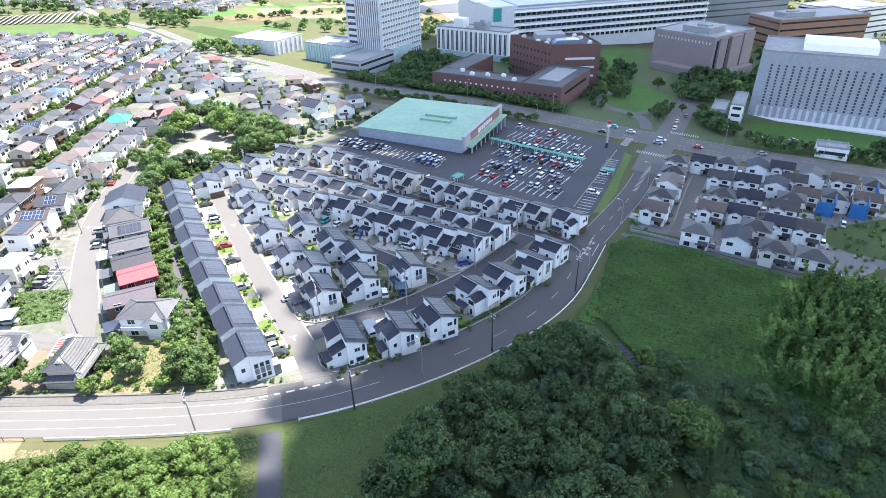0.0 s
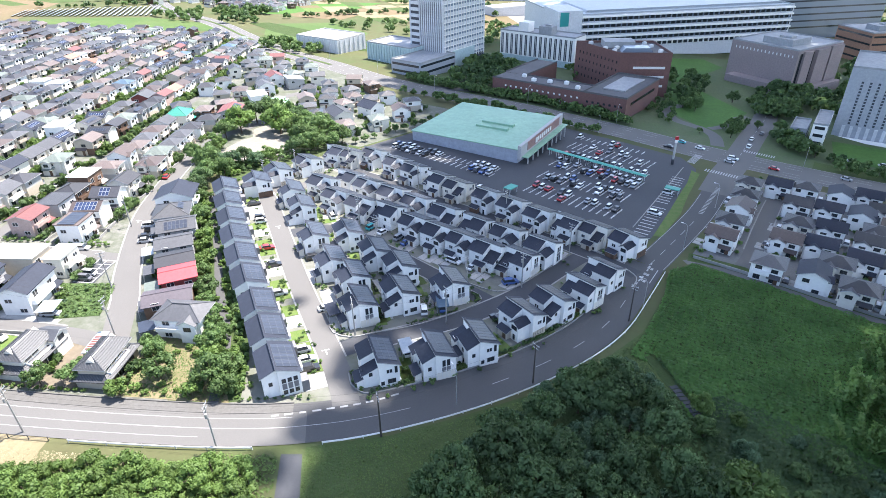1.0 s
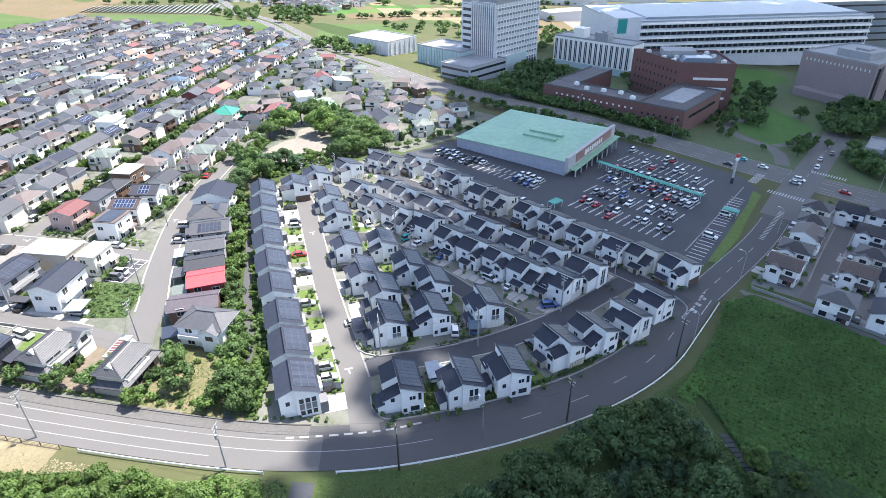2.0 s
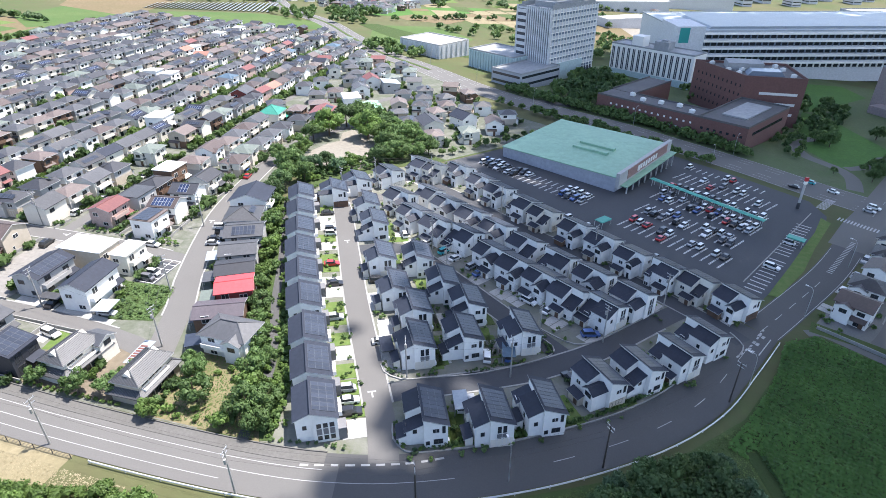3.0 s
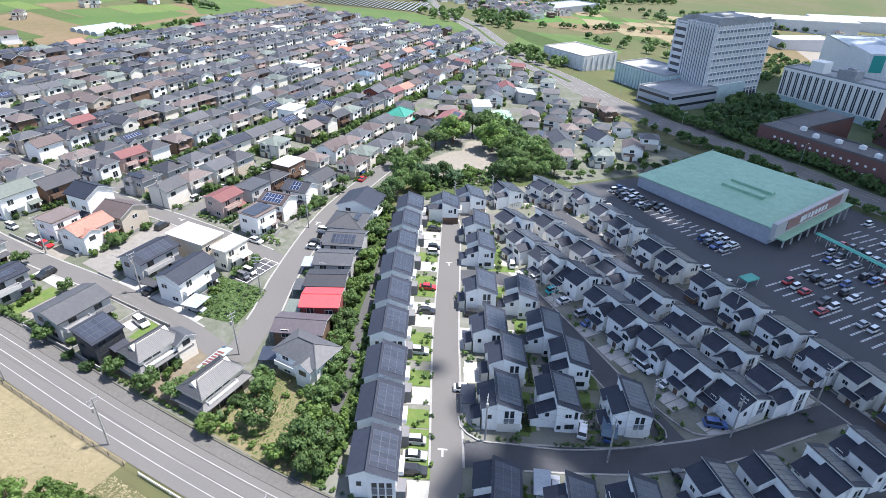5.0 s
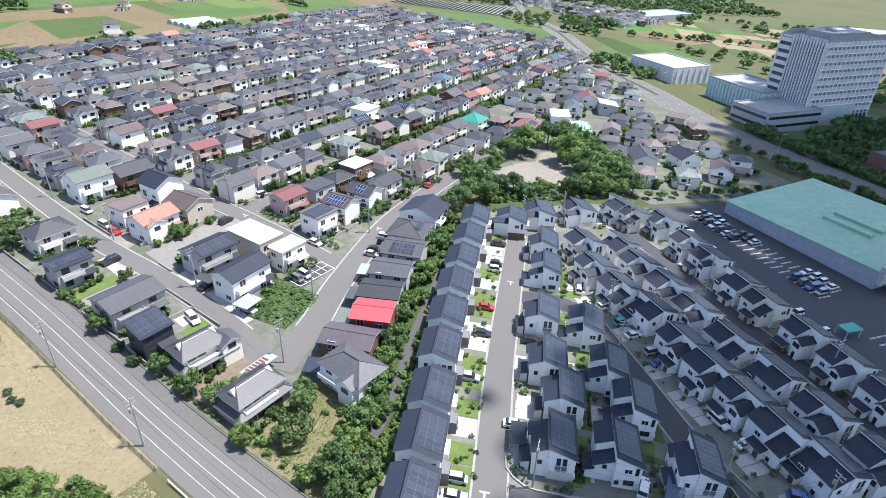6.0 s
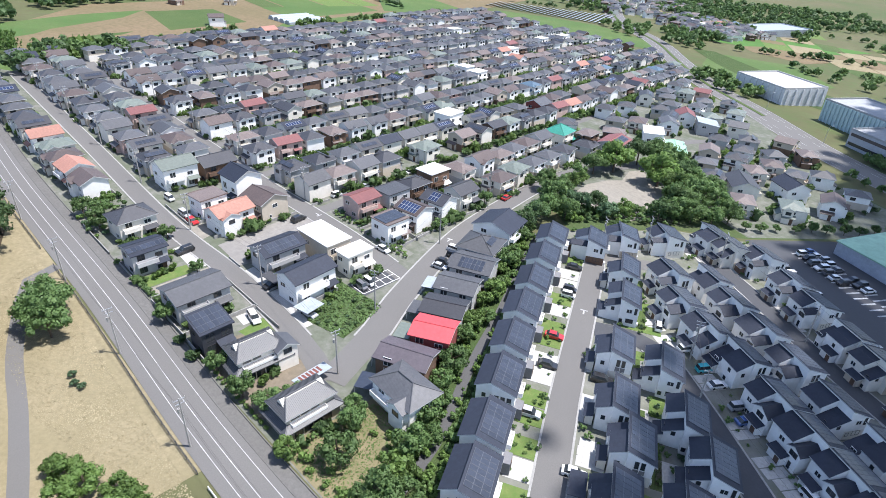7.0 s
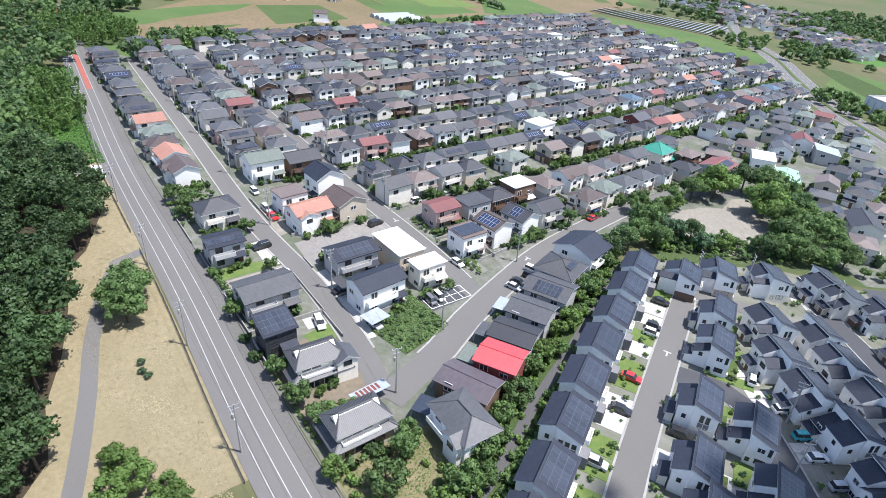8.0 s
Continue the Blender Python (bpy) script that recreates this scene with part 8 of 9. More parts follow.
sheet("verge", [(58, 172), (60.6, 171.6), (72, 190), (79.5, 206.4), (91.5, 230), (89.5, 234), (83.5, 220), (76, 206), (68.5, 191.5)], 0.125, LAWN, "mown green verge beside the car park")

# ---- large buildings beyond the avenue ----
B_TOWER = surface("tower_panel", (0.66, 0.67, 0.7), (0.6, 0.61, 0.64), 0.6, 0.1, 0.8, bump=0.05)
B_RED = surface("red_brick_tile", (0.19, 0.092, 0.08), (0.155, 0.078, 0.07), 0.85, 0.1, 1.0, bump=0.2)
B_MAUVE = surface("mauve_tile", (0.34, 0.27, 0.26), (0.3, 0.24, 0.235), 0.85, 0.1, 1.0, bump=0.2)
B_GREY = surface("grey_panel", (0.4, 0.42, 0.46), (0.36, 0.38, 0.42), 0.7, 0.1, 0.7, bump=0.1)
B_MINT = surface("mint_panel", (0.5, 0.62, 0.64), (0.44, 0.56, 0.58), 0.6, 0.1, 0.8, bump=0.1, wave=("X", 0.6))
B_TEAL = plain("teal_glazing", (0.03, 0.3, 0.28), 0.3)
B_BROWN = surface("orange_brick_tile", (0.4, 0.22, 0.14), (0.33, 0.18, 0.12), 0.85, 0.1, 0.8, bump=0.2)
FLAT_D = surface("dark_roof_membrane", (0.13, 0.125, 0.13), (0.1, 0.098, 0.1), 0.85, 0.08, 0.6, bump=0.15)
B_GLASSY = plain("tower_glass", (0.2, 0.24, 0.3), 0.25)
SLOT = plain("slot_glass", (0.07, 0.08, 0.1), 0.25)
BAND = plain("band_glass", (0.2, 0.23, 0.27), 0.2)
FLAT = surface("roof_membrane", (0.36, 0.37, 0.38), (0.3, 0.31, 0.32), 0.8, 0.05, 0.5, bump=0.1)


def big_block(name, x, y, ang, w, d, h, mat, roof, label, category="building", bands=0, fins=(0, 0), plant_room=None, band_h=1.4):
    """A large building; x, y: its near corner; its two visible faces run from there along ang (w) and ang + 90 (d)."""
    root = thing(name, upright(x, y, ang), None, label, category)
    part("wall", Build().box(0, 0, -8, w, d, h).mesh("wall", mat), root)
    b = Build().box(0.3, 0.3, h, w - 0.3, d - 0.3, h + 0.1)
    b.box(0, 0, h, w, 0.3, h + 0.9).box(0, d - 0.3, h, w, d, h + 0.9).box(0, 0.3, h, 0.3, d - 0.3, h + 0.9).box(w - 0.3, 0.3, h, w, d - 0.3, h + 0.9)
    part("roof", b.mesh("roof", roof), root)
    for i in range(bands):
        z = h * (i + 0.42) / bands
        for q in ((1, -0.12, w - 1, 0), (-0.12, 1, 0, d - 1)):
            part("window", Build().box(q[0], q[1], z, q[2], q[3], z + band_h).mesh("window", BAND if name == "office_tower" else GLASS), root, None, "window ribbon")
    fm = Build().box(-0.25, -0.5, 0, 0.25, 0, h).mesh("fin", mat)
    for i in range(fins[0]):
        part("fin", fm, root, pose((i + 0.5) * w / fins[0], -0.1, 0))
    fm2 = Build().box(-0.5, -0.25, 0, 0, 0.25, h).mesh("fin", mat)
    for i in range(fins[1]):
        part("fin", fm2, root, pose(-0.1, (i + 0.5) * d / fins[1], 0))
    if plant_room:
        px, py, pw, pd, ph = plant_room
        part("plant_room", Build().box(px, py, h + 0.1, px + pw, py + pd, h + ph).box(px + pw * 0.2, py + pd * 0.2, h + ph, px + pw * 0.5, py + pd * 0.6, h + ph + 1.2).mesh("plant_room", roof), root)
    return root


t = big_block("office_tower", -20, 405, 55, 47, 28, 42, B_TOWER, FLAT, "white ten-storey office tower with vertical fins", "office tower", 0, plant_room=(8, 5, 26, 16, 3.2))
part("glazing", Build().box(-0.06, 0.6, 1, 0.02, 27.4, 41).mesh("glazing", SLOT), t, None, "dark glazing behind the fins")
fm = Build().box(-0.75, -0.42, 0, -0.05, 0.42, 42.9).mesh("fin", B_TOWER)
for i in range(12):
    part("fin", fm, t, pose(0, 0.5 + i * 1.72, 0))
part("fin", fm, t, pose(0, 27.6, 0))
for k in range(10):
    part("balcony", Build().box(-0.7, 20.2, 3.6 + k * 3.9, -0.05, 27.1, 5.6 + k * 3.9).mesh("balcony", B_TOWER), t)
for k in range(10):
    z = 4.6 + k * 3.75
    part("window", Build().box(1.2, -0.06, z, 46, -0.005, z + 1.5).mesh("window", B_GLASSY), t, None, "pale grey window ribbon")
    part("sunshade", Build().box(0.3, -0.5, z + 1.5, 46.7, -0.005, z + 1.75).mesh("sunshade", WALLS["white"]), t)
fm = Build().box(-0.16, -0.42, 3.0, 0.16, -0.07, 42.4).mesh("mullion", WALLS["white"])
for i in range(16):
    part("mullion", fm, t, pose(1.6 + i * 2.92, 0, 0))
part("plinth", Build().box(6, -0.7, -8, 34, -0.52, 10).mesh("plinth", B_MINT), t)
for i in range(4):
    part("entrance", Build().box(35 + i * 2.9, -0.3, -6, 37 + i * 2.9, -0.01, 4.2).mesh("entrance", SLOT), t, None, "dark entrance bay")
part("screen", Build().box(2, 1.5, 42.1, 45, 1.9, 44.6).box(2, 26, 42.1, 45, 26.4, 44.6).mesh("screen", FLAT), t, None, "louvred roof screen")
big_block("podium", -33, 374, 55, 36, 24, 8.5, B_GREY, FLAT, "low grey podium of the office tower", "building", 2)
big_block("depot", -42, 404, 55, 26, 40, 12, B_MINT, FLAT, "pale turquoise ribbed factory hall", "factory", 0, (9, 16))
big_block("warehouse", -98, 438, 58, 30, 42, 9, B_TOWER, WALLS["grey"], "white warehouse with a flat roof", "warehouse", 0, (6, 8))
t = big_block("hotel", 68, 424, 55, 16, 60, 20.5, WALLS["white"], FLAT, "white building with dark vertical window strips", "building", 0, plant_room=(3, 20, 8, 10, 5))
wm = Build().box(-0.2, -0.35, 5, -0.01, 0.35, 19).mesh("window", SLOT)
for i in range(15):
    part("window", wm, t, pose(0, 2.2 + i * 3.95, 0), "vertical window strip")
    part("window", wm, t, pose(0, 3.3 + i * 3.95, 0), "vertical window strip")
part("plinth", Build().box(-0.25, 0, -8, -0.01, 60, 4.5).mesh("plinth", B_MINT), t)
part("stair_tower", Build().box(2, 38, 20.5, 10, 46, 27).mesh("stair_tower", WALLS["white"]), t)
t = big_block("long_factory", 66, 486, 14, 200, 90, 27, B_TOWER, ROOFS["paleblue"], "very long white building with gallery floors", "factory")
for k in range(5):
    z = 2.5 + k * 5
    part("gallery", Build().box(0, -1.6, z + 2.6, 200, 0, z + 3.8).mesh("gallery", WALLS["white"]), t)
    part("window", Build().box(1, -0.12, z, 199, -0.01, z + 2.5).mesh("window", GLASS), t, None, "dark glazed gallery front")
    bars_b = Build()
    for i in range(40):
        bars_b.box(17 + i * 4.6, -1.4, z, 17.5 + i * 4.6, -0.13, z + 2.58)
    tagged(part("glazing_bars", bars_b.mesh("glazing_bars", B_GLASSY if k else WALLS["white"]), t), kind="stuff")
part("roof_hall", Build().prism([(24, 27), (198, 27), (196, 28.6), (26, 28.6)], 12, 80).mesh("roof_hall", ROOFS["paleblue"]), t)
part("end_block", Build().box(-4, -2.2, -6, 16, 30, 31).mesh("end_block", B_TOWER), t, None, "taller pale end block")
part("panel", Build().box(-2, -2.4, 20, 5, -2.21, 30).mesh("panel", B_TEAL), t, None, "green glazed panel")
t = big_block("college_wing", 77.4, 303.5, 56, 47, 24, 10.5, B_RED, FLAT_D, "low red-brown brick wing with small windows", "building")
part("light_well", Build().box(12, 6, 10.6, 40, 18, 11.2).mesh("light_well", FLAT), t, None, "pale glazed light well in the roof")
t2 = thing("brick_college", upright(77.4, 303.5, 146), None, "long red-brown brick front with two rows of small windows", "building")
part("wall", Build().box(24.01, -14, -8, 80, -0.01, 10.5).mesh("wall", B_RED), t2)
part("roof", Build().box(24.3, -13.7, 10.5, 79.7, -0.3, 10.65).box(24.0, -14.05, 10.5, 66, -13.7, 11.3).box(24.0, -0.3, 10.5, 80, 0, 11.3).mesh("roof", FLAT_D), t2)
part("back_wing", Build().box(66, -52, -8, 80, -14.01, 10.5).mesh("back_wing", B_RED), t2)
part("back_roof", Build().box(66.3, -51.7, 10.5, 79.7, -14.3, 10.65).box(65.95, -52.05, 10.5, 66.3, -14.1, 11.3).box(79.7, -52.05, 10.5, 80.05, -14.1, 11.3).mesh("back_roof", FLAT_D), t2)
wm = Build().box(-0.5, 0, 0, 0.5, 0.08, 0.9).mesh("window", GLASS)
wl = Build().box(-0.5, 0, 0, 0.5, 0.08, 0.9).mesh("window", WHITE_METAL)
for i in range(14):
    for z in (3.2, 6.8):
        part("window", wl, t2, pose(27 + i * 3.4, 0, z))
wm2 = Build().box(-0.08, -0.6, 0, 0, 0.6, 1.1).mesh("window", GLASS)
for i in range(7):
    part("window", wm2, t, pose(0, 2.5 + i * 3.1, 5.6))
part("window", Build().box(6, -0.1, 6.0, 40, -0.01, 7.4).mesh("window", GLASS), t, None, "dark window ribbon")
# the tall hall, with a blunt corner towards the avenue
t = thing("college_hall", upright(84, 358), None, "tall red-brown brick hall with a blunt corner and a cluttered roof", "building")
HALL = [(0, 0), (29, -1), (27, 34), (-20, 35)]
b, r = Build(), Build()
for i in range(4):
    (x0, y0), (x1, y1) = HALL[i], HALL[(i + 1) % 4]
    b.poly([(x0, y0, -8), (x1, y1, -8), (x1, y1, 24), (x0, y0, 24)])
    mx, my = (x0 - 8) * 0.975 + 8, (y0 - 17) * 0.975 + 17
    nx, ny = (x1 - 8) * 0.975 + 8, (y1 - 17) * 0.975 + 17
    b.poly([(x0, y0, 24), (x1, y1, 24), (nx, ny, 24), (mx, my, 24)])
    b.poly([(mx, my, 24), (nx, ny, 24), (nx, ny, 22.8), (mx, my, 22.8)])
part("wall", b.mesh("wall", B_RED), t)
r.poly([((x - 8) * 0.975 + 8, (y - 17) * 0.975 + 17, 22.8) for x, y in HALL])
part("roof", r.mesh("roof", FLAT_D), t)
part("skylight", Build().prism([(2, 22.85), (20, 22.85), (18, 25.2), (4, 25.2)], 6, 14).mesh("skylight", B_GLASSY), t, None, "pale glazed skylight")
part("plant_room", Build().box(-6, 18, 22.85, 12, 30, 26.4).mesh("plant_room", FLAT), t)
um = Build().box(-1.2, -0.9, 0, 1.2, 0.9, 1.5).box(-0.8, -0.5, 1.5, 0.8, 0.5, 1.8).mesh("roof_unit", WHITE_METAL)
for x, y in ((-2, 8), (-6, 15), (1, 16), (16, 18), (22, 20), (20, 28), (24, 6), (-12, 30)):
    part("roof_unit", um, t, pose(x, y, 22.8, 0, 0, 30))
for i in range(5):
    part("roof_unit", um, t2, pose(29 + i * 9, -4 - (i * 5) % 7, 10.65))
for k in range(3):
    part("window", Build().box(8, -0.12, 4.5 + k * 5.2, 26, 0, 5.8 + k * 5.2).mesh("window", FRAME_W), t, pose(0, 0, 0, 0, 0, -2), "pale window ribbon")
wm3 = Build().box(-0.35, -0.1, 0, 0.35, 0.02, 1.5).mesh("window", GLASS)
for i in range(11):
    for z in (4, 8.5, 13, 17.5):
        part("window", wm3, t, pose(-20 * (i + 0.7) / 12, 35 * (i + 0.7) / 12, z, 0, 0, 120 + 180))
t = big_block("mauve_block", 198, 387, 34, 48, 46, 25, B_MAUVE, FLAT, "mauve-tiled office block with dark slots", "office block", 0, (0, 0), plant_room=(8, 10, 20, 20, 4))
for i, (x0, x1, o) in enumerate(((5, 14, 1.2), (17.5, 31, 2.2), (34.5, 48.2, 1.4))):
    part("bay", Build().box(x0, -o, -8, x1, -0.01, 24.2).mesh("bay", B_MAUVE), t, None, "projecting tiled bay")
    part("window", Build().box(x0 - 2.6, -0.15, 1, x0 - 0.4, -0.01, 23).mesh("window", GLASS), t, None, "tall dark window slot")
part("terrace", Build().box(-9, -2, -8, -0.01, 40, 5).box(4, -7, -8, 44, -2.3, 3).mesh("terrace", B_MAUVE), t, None, "low terrace round the foot")
for i in range(16):
    part("window", Build().box(-0.12, 3 + i * 2.6, 20.5, -0.01, 3.6 + i * 2.6, 22).mesh("window", WHITE_METAL), t)
t = big_block("grey_block", 232, 263, 58, 40, 64, 34.3, B_GREY, FLAT, "large grey office block with vertical rows of windows", "office block", 0)
for i in range(17):
    y = 4.2 + i * 3.35
    part("recess", Build().box(-0.12, y, 8, -0.01, y + 0.95, 28.5).mesh("recess", SLOT), t, None, "tall dark window recess")
    sb = Build()
    for k in range(13):
        sb.box(-0.22, y + 0.05, 9.0 + k * 1.5, -0.121, y + 0.9, 9.55 + k * 1.5)
    part("spandrel", sb.mesh("spandrel", B_GREY), t)
    part("fin", Build().box(-0.45, y + 1.5, 0, -0.02, y + 2.9, 7.2).mesh("fin", B_TOWER), t)
part("podium", Build().box(-6, -3, -8, -0.46, 66, 1.6).mesh("podium", WALLS["white"]), t)
part("crown", Build().prism([(10, 34.4), (38, 34.4), (36, 37.5), (24, 38.5), (12, 37.5)], 14, 46).mesh("crown", WALLS["white"]), t)
big_block("annex", 161, 273, 58, 24, 6, 10.5, WALLS["white"], FLAT, "narrow white stair annex", "building", 3)
big_block("annex", 156, 280, 58, 18, 7, 6, B_GREY, FLAT, "low dark grey annex", "building", 1)
big_block("brick_offices", 312, 505, 10, 90, 40, 23, B_BROWN, FLAT, "orange-brown brick office building far off", "offices", 4, plant_room=(10, 8, 30, 14, 4))
big_block("white_offices", 405, 560, 20, 70, 50, 26, WALLS["white"], FLAT, "white offices with grey roofs", "offices", 5)
big_block("far_hall", 230, 640, 20, 90, 60, 12, B_GREY, ROOFS["paleblue"], "far grey hall with a pale roof", "factory", 1)
big_block("far_hall", 120, 720, 10, 120, 50, 9, WALLS["white"], ROOFS["white"], "far white storage hall", "factory", 1)
big_block("greenhouse", -216, 702, 65, 95, 40, 3.2, ROOFS["paleblue"], ROOFS["paleblue"], "wide low pale greenhouse among far fields", "greenhouse", 0)
big_block("glass_offices", 230, 620, 14, 190, 40, 37, B_GLASSY, FLAT, "long blue-grey glass offices behind the factory", "offices", 6)
for i in range(9):
    big_block("apartment_block", 190 + i * 42, 1040 + i * 36 + (i % 3) * 25, 20, 16, 26, 34 + (i % 3) * 9, B_TOWER, FLAT, "tall white apartment block far off", "apartment block", 8 if i % 2 else 6)
for x, y, a, w, d in ((-30, 850, 10, 130, 40), (60, 950, 14, 140, 50), (-60, 740, 8, 60, 24), (20, 690, 30, 50, 22)):
    big_block("far_hall", x, y, a, w, d, 8, B_TOWER, ROOFS["white"], "far white warehouse with a flat roof", "warehouse", 0)
big_block("glass_block", 262, 300, 65, 40, 30, 14, B_GREY, FLAT, "low grey block with a pale roof", "building", 2)
big_block("drive_through", 183, 224, 60, 8, 12, 5, WALLS["white"], FLAT, "small white roadside building", "building", 1)
root = thing("pump_hut", upright(-197, 72.6, 12), None, "small grey hut with a flat metal roof beside the wood", "hut")
part("wall", Build().box(-5, -1.8, -0.6, 5, 1.8, 2.7).mesh("wall", WALLS["grey"]), root)
b = Build()
slab(b, -5.4, 2.75, 5.4, 3.05, -2.2, 2.2, 0.12)
part("roof", b.mesh("roof", FLAT), root)
# two houses under repair behind blue sheeting
TARP = surface("blue_sheeting", (0.03, 0.2, 0.48), (0.025, 0.15, 0.4), 0.5, 0.3, 1.5, bump=0.6, dist=0.15)
for x, y, a in ((141.8, 172.2, 57), (152, 170, 57), (163.5, 181, 57)):
    root = thing("scaffold", upright(x, y, a), None, "scaffold wrapped in bright blue sheeting", "scaffold", "wrapped scaffolds")
    part("sheeting", Build().box(-4.6, -0.1, 0, 4.6, 0.1, 6.0).box(-4.6, -0.1, 0, -4.4, 5, 5.6).mesh("sheeting", TARP), root)
    pm = Build().tube((0, 0, -0.4), (0, 0, 6.6), 0.04, 0.04, 5).mesh("post", METAL)
    for i in range(6):
        part("post", pm, root, pose(-4.4 + i * 1.76, -0.25, 0))
# solar farm and greenhouses beyond the fields
root = thing("solar_farm", None, None, "rows of grey solar panels in a field", "solar farm")
FARM = plain("solar_farm_glass", (0.3, 0.33, 0.37), 0.35)
for i in range(26):
    f = i / 25
    half = 21 + 15 * f
    x, y = -404 + 101 * f - 0.33 * half, 530 + 44 * f + 0.94 * half
    part("solar_panel", Build().prism([(-1.3, 0.5), (1.3, 1.3), (1.3, 1.4), (-1.3, 0.6)], -half, half).mesh("solar_panel", FARM), root, lying(x, y, 19))
root = thing("greenhouse", lying(-372, 300, 5), None, "row of pale plastic greenhouses", "greenhouse")
gm = Build().prism([(-2.6, 0), (2.6, 0), (2.4, 1.6), (1.2, 2.6), (-1.2, 2.6), (-2.4, 1.6)], -16, 16).mesh("tunnel", ROOFS["paleblue"])
for i in range(4):
    part("tunnel", gm, root, pose(-i * 6, 0, 0))


# ---- poles, lamps and wires ----
def utility_pole(x, y, h=10.5, ang=0, dark=False, label="grey concrete utility pole with cross-arms"):
    root = thing("utility_pole", upright(x, y, ang), None, label, "utility pole", "utility poles")
    mt = DARKPOLE if dark else POLE
    part("pole", Build().tube((0, 0, -0.5), (0, 0, h), 0.19, 0.11, 10).mesh("pole", mt), root)
    for z, L in ((h - 0.3, 0.95), (h - 1.1, 0.75)):
        arm = part("cross_arm", Build().box(-L, -0.05, z, L, 0.05, z + 0.12).mesh("cross_arm", METAL), root)
        top_arm = arm if L > 0.9 else top_arm
    im = Build().tube((0, 0, 0), (0, 0, 0.28), 0.05, 0.04, 6).mesh("insulator", WHITE_METAL)
    for u in (-0.85, 0.85):
        part("insulator", im, top_arm, pose(u, 0, h - 0.18))
    if not dark:
        part("transformer", Build().tube((0.38, 0, h - 2.7), (0.38, 0, h - 1.8), 0.25, 0.25, 10).mesh("transformer", POLE), root)


POLE_LINES = [
    [(39.8, 124.4), (14.5, 99.8), (-14.6, 82.6), (-43.1, 77.5), (-78.4, 78), (-107.2, 78.2), (-138.1, 78.5), (-172, 79), (-205, 79.8), (-240, 81.5), (-275, 84)],
    [(-77.2, 106.2), (-111.4, 110.6), (-144, 109.4), (-178, 110.8), (-212, 112), (-246, 113.4), (-280, 114.6)],
    [(-77.2, 106.2), (-88.4, 124.8), (-101, 158), (-110.6, 190)],
    [(-71.2, 192.8), (-63.5, 204.6), (-45.8, 214)],
    [(-24.8, 111.8), (-4.4, 118.6), (14.5, 136.8), (29.5, 156)],
    [(0.2, 133.4), (-26, 152.6), (-33.5, 166.8)],
    [(-45.8, 214), (-18, 196), (12, 178)],
    [(-143, 143.6), (-178, 143), (-212, 143.4), (-246, 144)]]
done = []
for line in POLE_LINES:
    for i, (x, y) in enumerate(line):
        if (x, y) not in done:
            a, c = line[max(i - 1, 0)], line[min(i + 1, len(line) - 1)]
            utility_pole(x, y, 10.5, math.degrees(math.atan2(c[1] - a[1], c[0] - a[0])) + 90, line is POLE_LINES[0] and i < 3)
            done.append((x, y))
    for i in range(len(line) - 1):
        (x0, y0), (x1, y1) = line[i], line[i + 1]
        root = thing("power_line", None, None, "thin dark overhead wires between poles", "wires", "overhead wires")
        L = math.hypot(x1 - x0, y1 - y0)
        nx, ny = -(y1 - y0) / L, (x1 - x0) / L
        for u, z in ((-0.85, 10.55), (0.85, 10.55), (0.0, 8.2)):
            pts = []
            for k in range(9):
                s = k / 8
                x, y = x0 + (x1 - x0) * s + nx * u, y0 + (y1 - y0) * s + ny * u
                pts.append((x, y, gz(x, y) + z - 4 * 0.6 * s * (1 - s)))
            part("wire", Build().sweep(pts, 0.015, 4).mesh("wire", DARKPOLE), root)


def street_lamp(x, y, ang, h=9.0):
    root = thing("street_lamp", upright(x, y, ang), None, "slim grey street lamp with a curved arm", "street lamp", "street lamps")
    b = Build()
    b.tube((0, 0, -0.4), (0, 0, h * 0.8), 0.1, 0.07, 8)
    part("pole", b.mesh("pole", METAL), root)
    arm = part("arm", Build().sweep([(0, 0, h * 0.8), (0.15, 0, h * 0.92), (0.6, 0, h), (1.6, 0, h + 0.15)], 0.05, 6).mesh("arm", METAL), root)
    part("lamp_head", Build().box(1.5, -0.14, h + 0.05, 2.2, 0.14, h + 0.22).mesh("lamp_head", WHITE_METAL), arm)


for x, y, a in ((-1.1, 92.2, 118), (44.5, 130, 150), (64.5, 163, 145), (86, 197, 147), (-22, 341, 60), (30, 327, 60), (72, 297, 60), (60, 279, 240), (-60, 378, 50), (-100, 420, 50), (140, 246, 240), (175, 228, 240)):
    street_lamp(x, y, a)

# ---- yards, lawns, carports and walls of the estate ----
def yard(x, y, w, d, ang, mat, name, label):
    b = Build().box(-w / 2, -d / 2, -0.05, w / 2, d / 2, 0.1)
    thing(name, lying(x, y, ang), b.mesh(name, mat), label, name, kind="structure")


